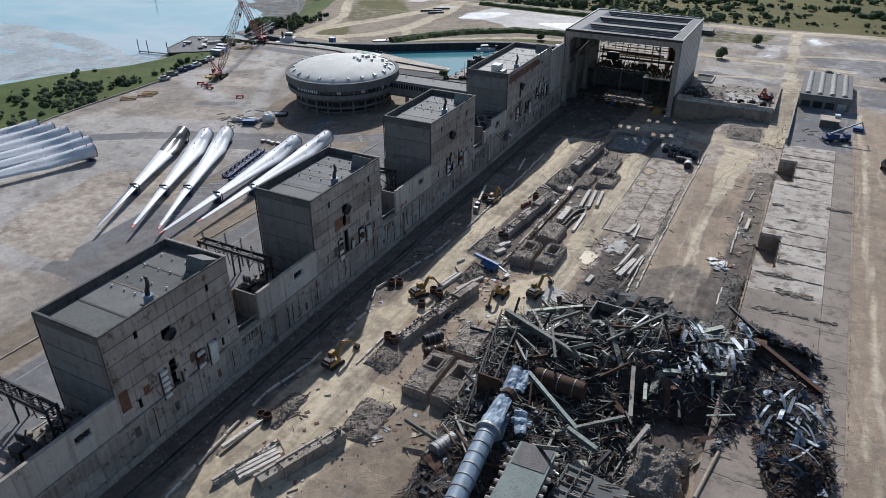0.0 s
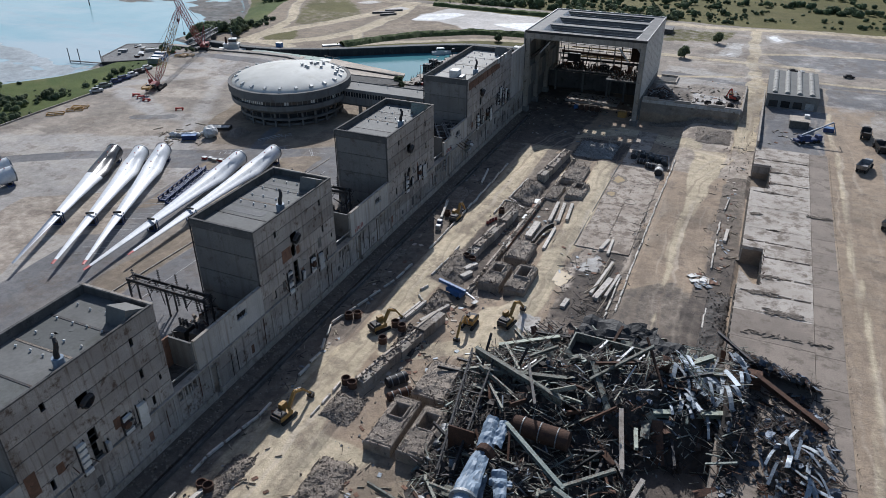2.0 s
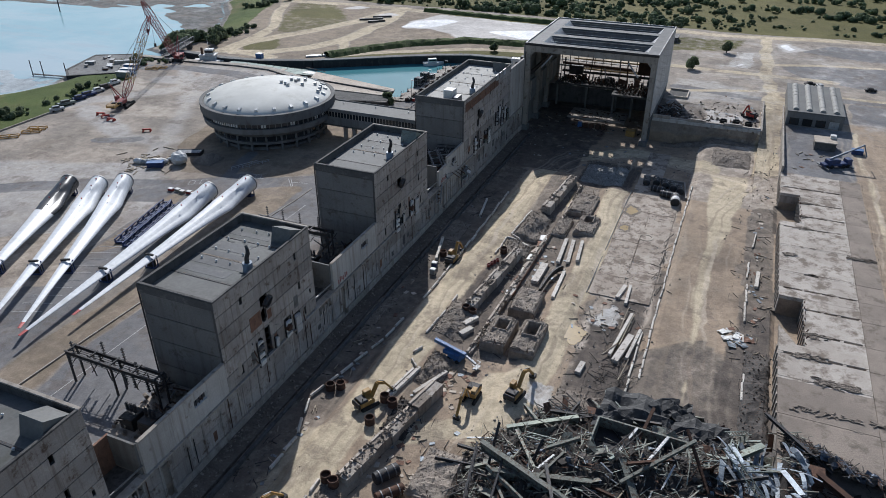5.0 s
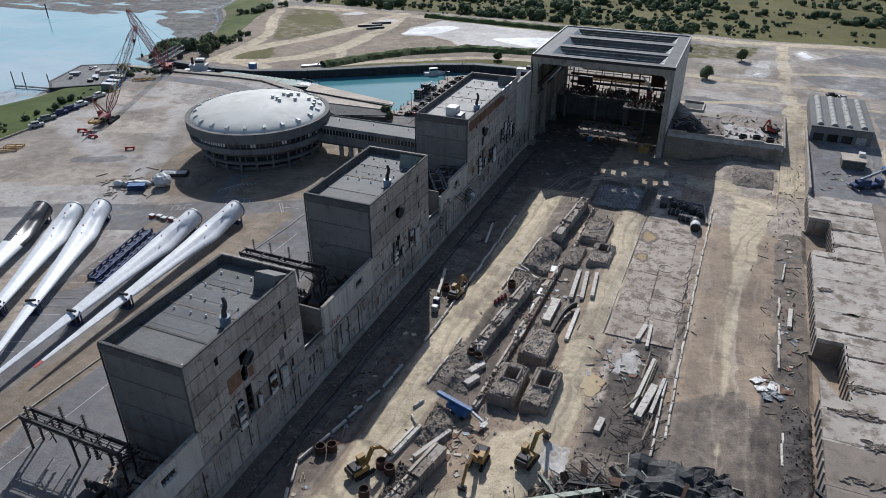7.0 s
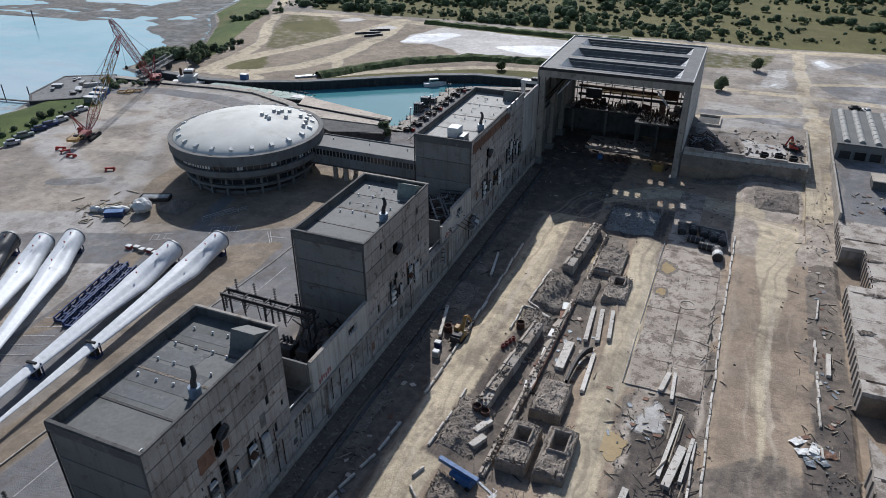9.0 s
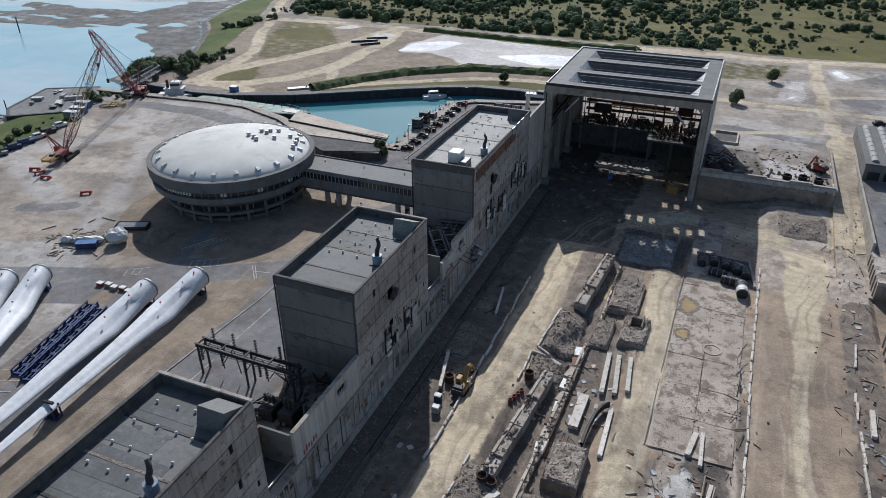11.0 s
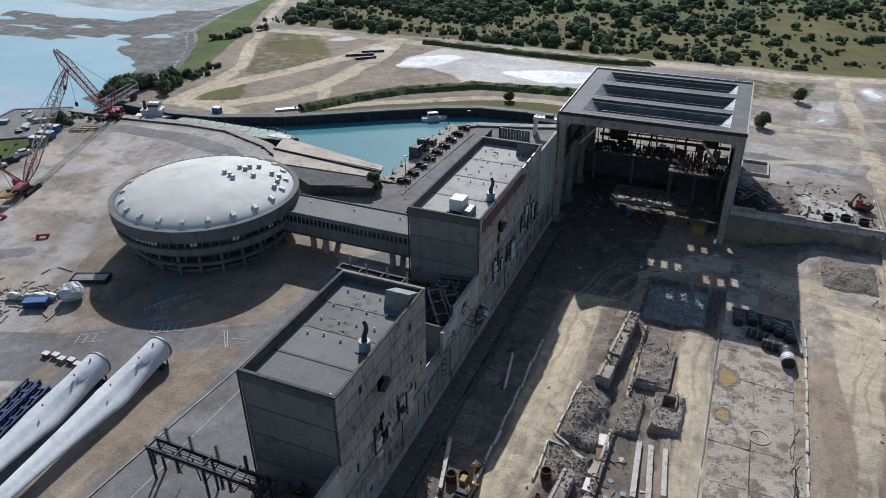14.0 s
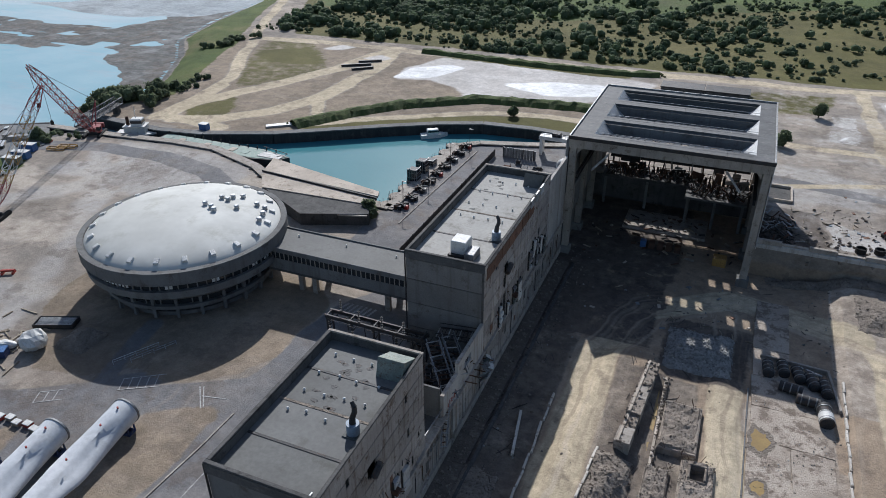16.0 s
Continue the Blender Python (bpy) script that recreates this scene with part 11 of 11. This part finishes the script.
# ---- scrub, bushes and trees ----
def leaf_clump(s, x, y, z, w_, h, n, r, size):
    """Leaf blades scattered over a lumpy, uneven crown, with a dense twiggy heart."""
    lobes = [(r.uniform(-0.4, 0.4) * w_, r.uniform(-0.4, 0.4) * w_, r.uniform(0.3, 0.72) * h, r.uniform(0.28, 0.5) * w_) for _ in range(5)]
    for lx, ly, lz, lr in lobes[:4]:
        k = lr * 0.95
        ring = lambda f, dz, m: [(x + lx + k * f * r.uniform(0.8, 1.12) * math.cos(6.283 * i / m), y + ly + k * f * r.uniform(0.8, 1.12) * math.sin(6.283 * i / m), max(z, z + lz + k * dz * r.uniform(0.85, 1.1))) for i in range(m)]
        a, b, c = ring(0.8, -0.7, 6), ring(1.0, 0.1, 6), ring(0.62, 0.72, 6)
        s.add(a + b + c + [(x + lx, y + ly, z + lz + k * 0.88)], [(i, (i + 1) % 6, 6 + (i + 1) % 6, 6 + i) for i in range(6)] + [(6 + i, 6 + (i + 1) % 6, 12 + (i + 1) % 6, 12 + i) for i in range(6)] + [(12 + i, 12 + (i + 1) % 6, 18) for i in range(6)])
    for _ in range(n):
        lx, ly, lz, lr = r.choice(lobes)
        a, e = r.uniform(0, 6.283), r.uniform(-0.5, 1.4)
        k = r.uniform(0.8, 1.1) * lr
        c = (x + lx + k * math.cos(a) * math.cos(e), y + ly + k * math.sin(a) * math.cos(e), max(z + 0.1, z + lz + k * math.sin(e) * 0.9))
        u = Vector((r.gauss(0, 1), r.gauss(0, 1), r.gauss(0, 0.6))).normalized() * size * r.uniform(0.6, 1.2)
        v = u.cross(Vector((r.gauss(0, 1), r.gauss(0, 1), r.gauss(0, 1)))).normalized() * size * r.uniform(0.5, 1.0)
        c = Vector(c)
        s.add((c - u - v * 0.4, c + u * 0.2 - v, c + u + v * 0.3, c - u * 0.3 + v), [(0, 1, 2, 3)])


r = random.Random(101)
LEAF_WOOD = leaf_mat("mixed_green_woodland_leaves", (0.155, 0.198, 0.11), (0.11, 0.15, 0.084), (0.19, 0.225, 0.125))
LEAF2 = leaf_mat("olive_green_leaves", (0.15, 0.17, 0.07), (0.10, 0.122, 0.05), (0.19, 0.20, 0.085))


def scrub(name, label, spots, material, seed, leaves=80):
    r = random.Random(seed)
    s = Shape()
    for x, y, w_ in spots:
        leaf_clump(s, x, y, floor_z(x, y) - 0.1, w_, w_ * r.uniform(0.6, 0.95), int(0.7 * leaves * min(2.2, max(0.6, w_ / 3.0))), r, 0.14 + 0.045 * w_)
    return solid(name, s, material, label, "scrub", kind="stuff")


# low scattered bushes, then the thickets they stand round, then the belt of woodland to the west
spots = []
while len(spots) < 1800:
    x, y = r.uniform(-330, 170), r.uniform(484, 690)
    n1 = noise.noise(Vector((x * 0.013, y * 0.02, 1.0))) + 0.5 * noise.noise(Vector((x * 0.05, y * 0.06, 4.0)))
    if r.random() < 0.10 + 0.55 * max(0, -x / 330) + 0.7 * n1:
        spots.append((x, y, r.choice((0.9, 1.2, 1.5, 2.0, 2.8))))
scrub("field_scrub", "scattered grey-green scrub bushes on rough grassland", spots, LEAF, 102, 44)
spots = []
for k in range(150):
    x, y = r.uniform(-100, 190), 487 + 205 * r.random() ** 1.2
    n1 = noise.noise(Vector((x * 0.02, y * 0.03, 11.0)))
    if n1 > -0.05:
        for q in range(r.choice((1, 2, 4, 6, 9))):
            spots.append((x + r.gauss(0, 5.5), max(485, y + r.gauss(0, 3.5)), r.choice((1.8, 2.6, 3.4, 4.6))))
for k in range(46):
    spots.append((r.uniform(-190, -60), r.gauss(488, 1.6), r.choice((2.4, 3.4, 4.2))))
for k in range(130):
    spots.append((r.uniform(-20, 190), r.gauss(655, 22), r.choice((3.4, 4.6, 6.0))))
scrub("thicket_scrub", "dark green thickets in clusters on the grassland", spots, LEAF_WOOD, 108, 60)
spots = []
while len(spots) < 640:
    x, y = r.uniform(-325, 0), r.uniform(488, 640)
    if r.random() < 0.95 * max(0.0, min(1.0, (-x - 20) / 230)) and noise.noise(Vector((x * 0.016, y * 0.03, 7.0))) > -0.1:
        spots.append((x, y, r.choice((2.2, 3.2, 4.4, 6.0, 7.0))))
scrub("woodland_scrub", "dense dark green woodland along the field edge", spots, LEAF_WOOD, 107, 66)
spots = []
for cx, cy, sx, sy, n in ((-292, 208, 5, 5, 44), (-284, 222, 4, 3, 26), (-279, 190, 4, 5, 34), (-300, 196, 8, 8, 30), (-311, 214, 5, 5, 9), (-280, 246, 2, 6, 6), (-296, 160, 16, 20, 80), (-286, 268, 3, 7, 6)):
    spots += [(min(-272, r.gauss(cx, sx)), r.gauss(cy, sy), r.choice((0.8, 1.2, 1.7, 2.4, 3.0))) for k in range(n)]
scrub("shore_scrub", "dark green bushes along the grassy shore", spots, LEAF, 103)
spots = [(r.gauss(-305, 6), r.gauss(348, 6), r.choice((3.5, 4.5, 6.0))) for k in range(34)] + [(r.gauss(-289, 5), r.gauss(358, 4), r.choice((2.4, 3.5, 4.5))) for k in range(22)] + [(r.gauss(0, 1.6) - 284 - 0.42 * k, 368 + 1.0 * k + r.gauss(0, 2), r.choice((1.5, 2.2, 3.0))) for k in range(20)]
spots += [(r.gauss(-306, 7), r.gauss(293, 6), r.choice((0.8, 1.2))) for k in range(8)] + [(r.gauss(-292, 2), r.gauss(302, 2), r.choice((2.0, 2.6))) for k in range(6)]
spots += [(r.gauss(-322, 3), r.gauss(452, 7), r.choice((2.5, 3.5))) for k in range(26)] + [(r.gauss(-291, 5), r.gauss(308, 6), r.choice((2, 3))) for k in range(16)]
scrub("spit_trees_scrub", "dark trees and bushes along the spit track", spots, LEAF, 104, 110)
spots = []
for (x0, y0), (x1, y1) in zip(ridge, ridge[1:]):
    spots += [(x0 + (x1 - x0) * k / 16 + r.gauss(0, 1), y0 + (y1 - y0) * k / 16 + r.gauss(0, 1), r.choice((1.0, 1.6, 2.2))) for k in range(16)]
for (x0, y0), (x1, y1) in zip(ridge, ridge[1:]):
    spots += [(x0 + (x1 - x0) * k / 60 + r.gauss(0, 1.4), y0 + (y1 - y0) * k / 60 + r.gauss(0, 1.4), r.choice((0.7, 1.0, 1.3))) for k in range(60)]
for (x0, y0), (x1, y1) in zip(far_ridge, far_ridge[1:]):
    spots += [(x0 + (x1 - x0) * k / 24 + r.gauss(0, 1), y0 + (y1 - y0) * k / 24 + r.gauss(0, 1), r.choice((0.7, 1.0, 1.5))) for k in range(24)]
scrub("bank_scrub", "low dark hedge scrub on the bank", [(x, y, w_) for x, y, w_ in spots], LEAF2, 105, 30)
spots = [(-112.5, 182.2, 0.9), (-113, 243.5, 0.7), (-166, 290, 2.6), (-151, 291, 3.2)]
scrub("edge_scrub", "small green weeds and bushes along the edges", spots, LEAF2, 106, 40)


def tree(x, y, h, seed, label="single dark green broadleaf tree on bare ground"):
    r = random.Random(seed)
    z = floor_z(x, y)
    t = thing("tree", (x, y, z), label, "tree", "single trees")
    s = Shape().rod((0, 0, -0.2), (0.1, 0, h * 0.45), 0.28, 0.18, 8)
    for k in range(6):
        a = 6.28 * k / 6 + r.random()
        s.rod((0.1, 0, h * (0.3 + 0.04 * k)), (math.cos(a) * h * 0.28, math.sin(a) * h * 0.28, h * (0.5 + 0.06 * k)), 0.12, 0.04, 6)
    part("trunk", s, BARK, t, "", False, False)
    c = Shape()
    for k in range(3):
        leaf_clump(c, r.uniform(-0.5, 0.5), r.uniform(-0.5, 0.5), h * (0.18 + 0.16 * k), h * (0.75 - 0.14 * k), h * 0.45, 260, r, 0.34)
    part("crown", c, LEAF, t, "", False, False)


for k, (x, y, h) in enumerate(((-40.7, 395.5, 6.2), (-28, 434, 6), (-139, 390, 4.5), (-150.5, 290.5, 5.5), (-286, 352, 7), (-281, 345, 6), (-292, 362, 7), (-290, 318, 6), (-293, 300, 5))):
    tree(x, y, h, 200 + k)
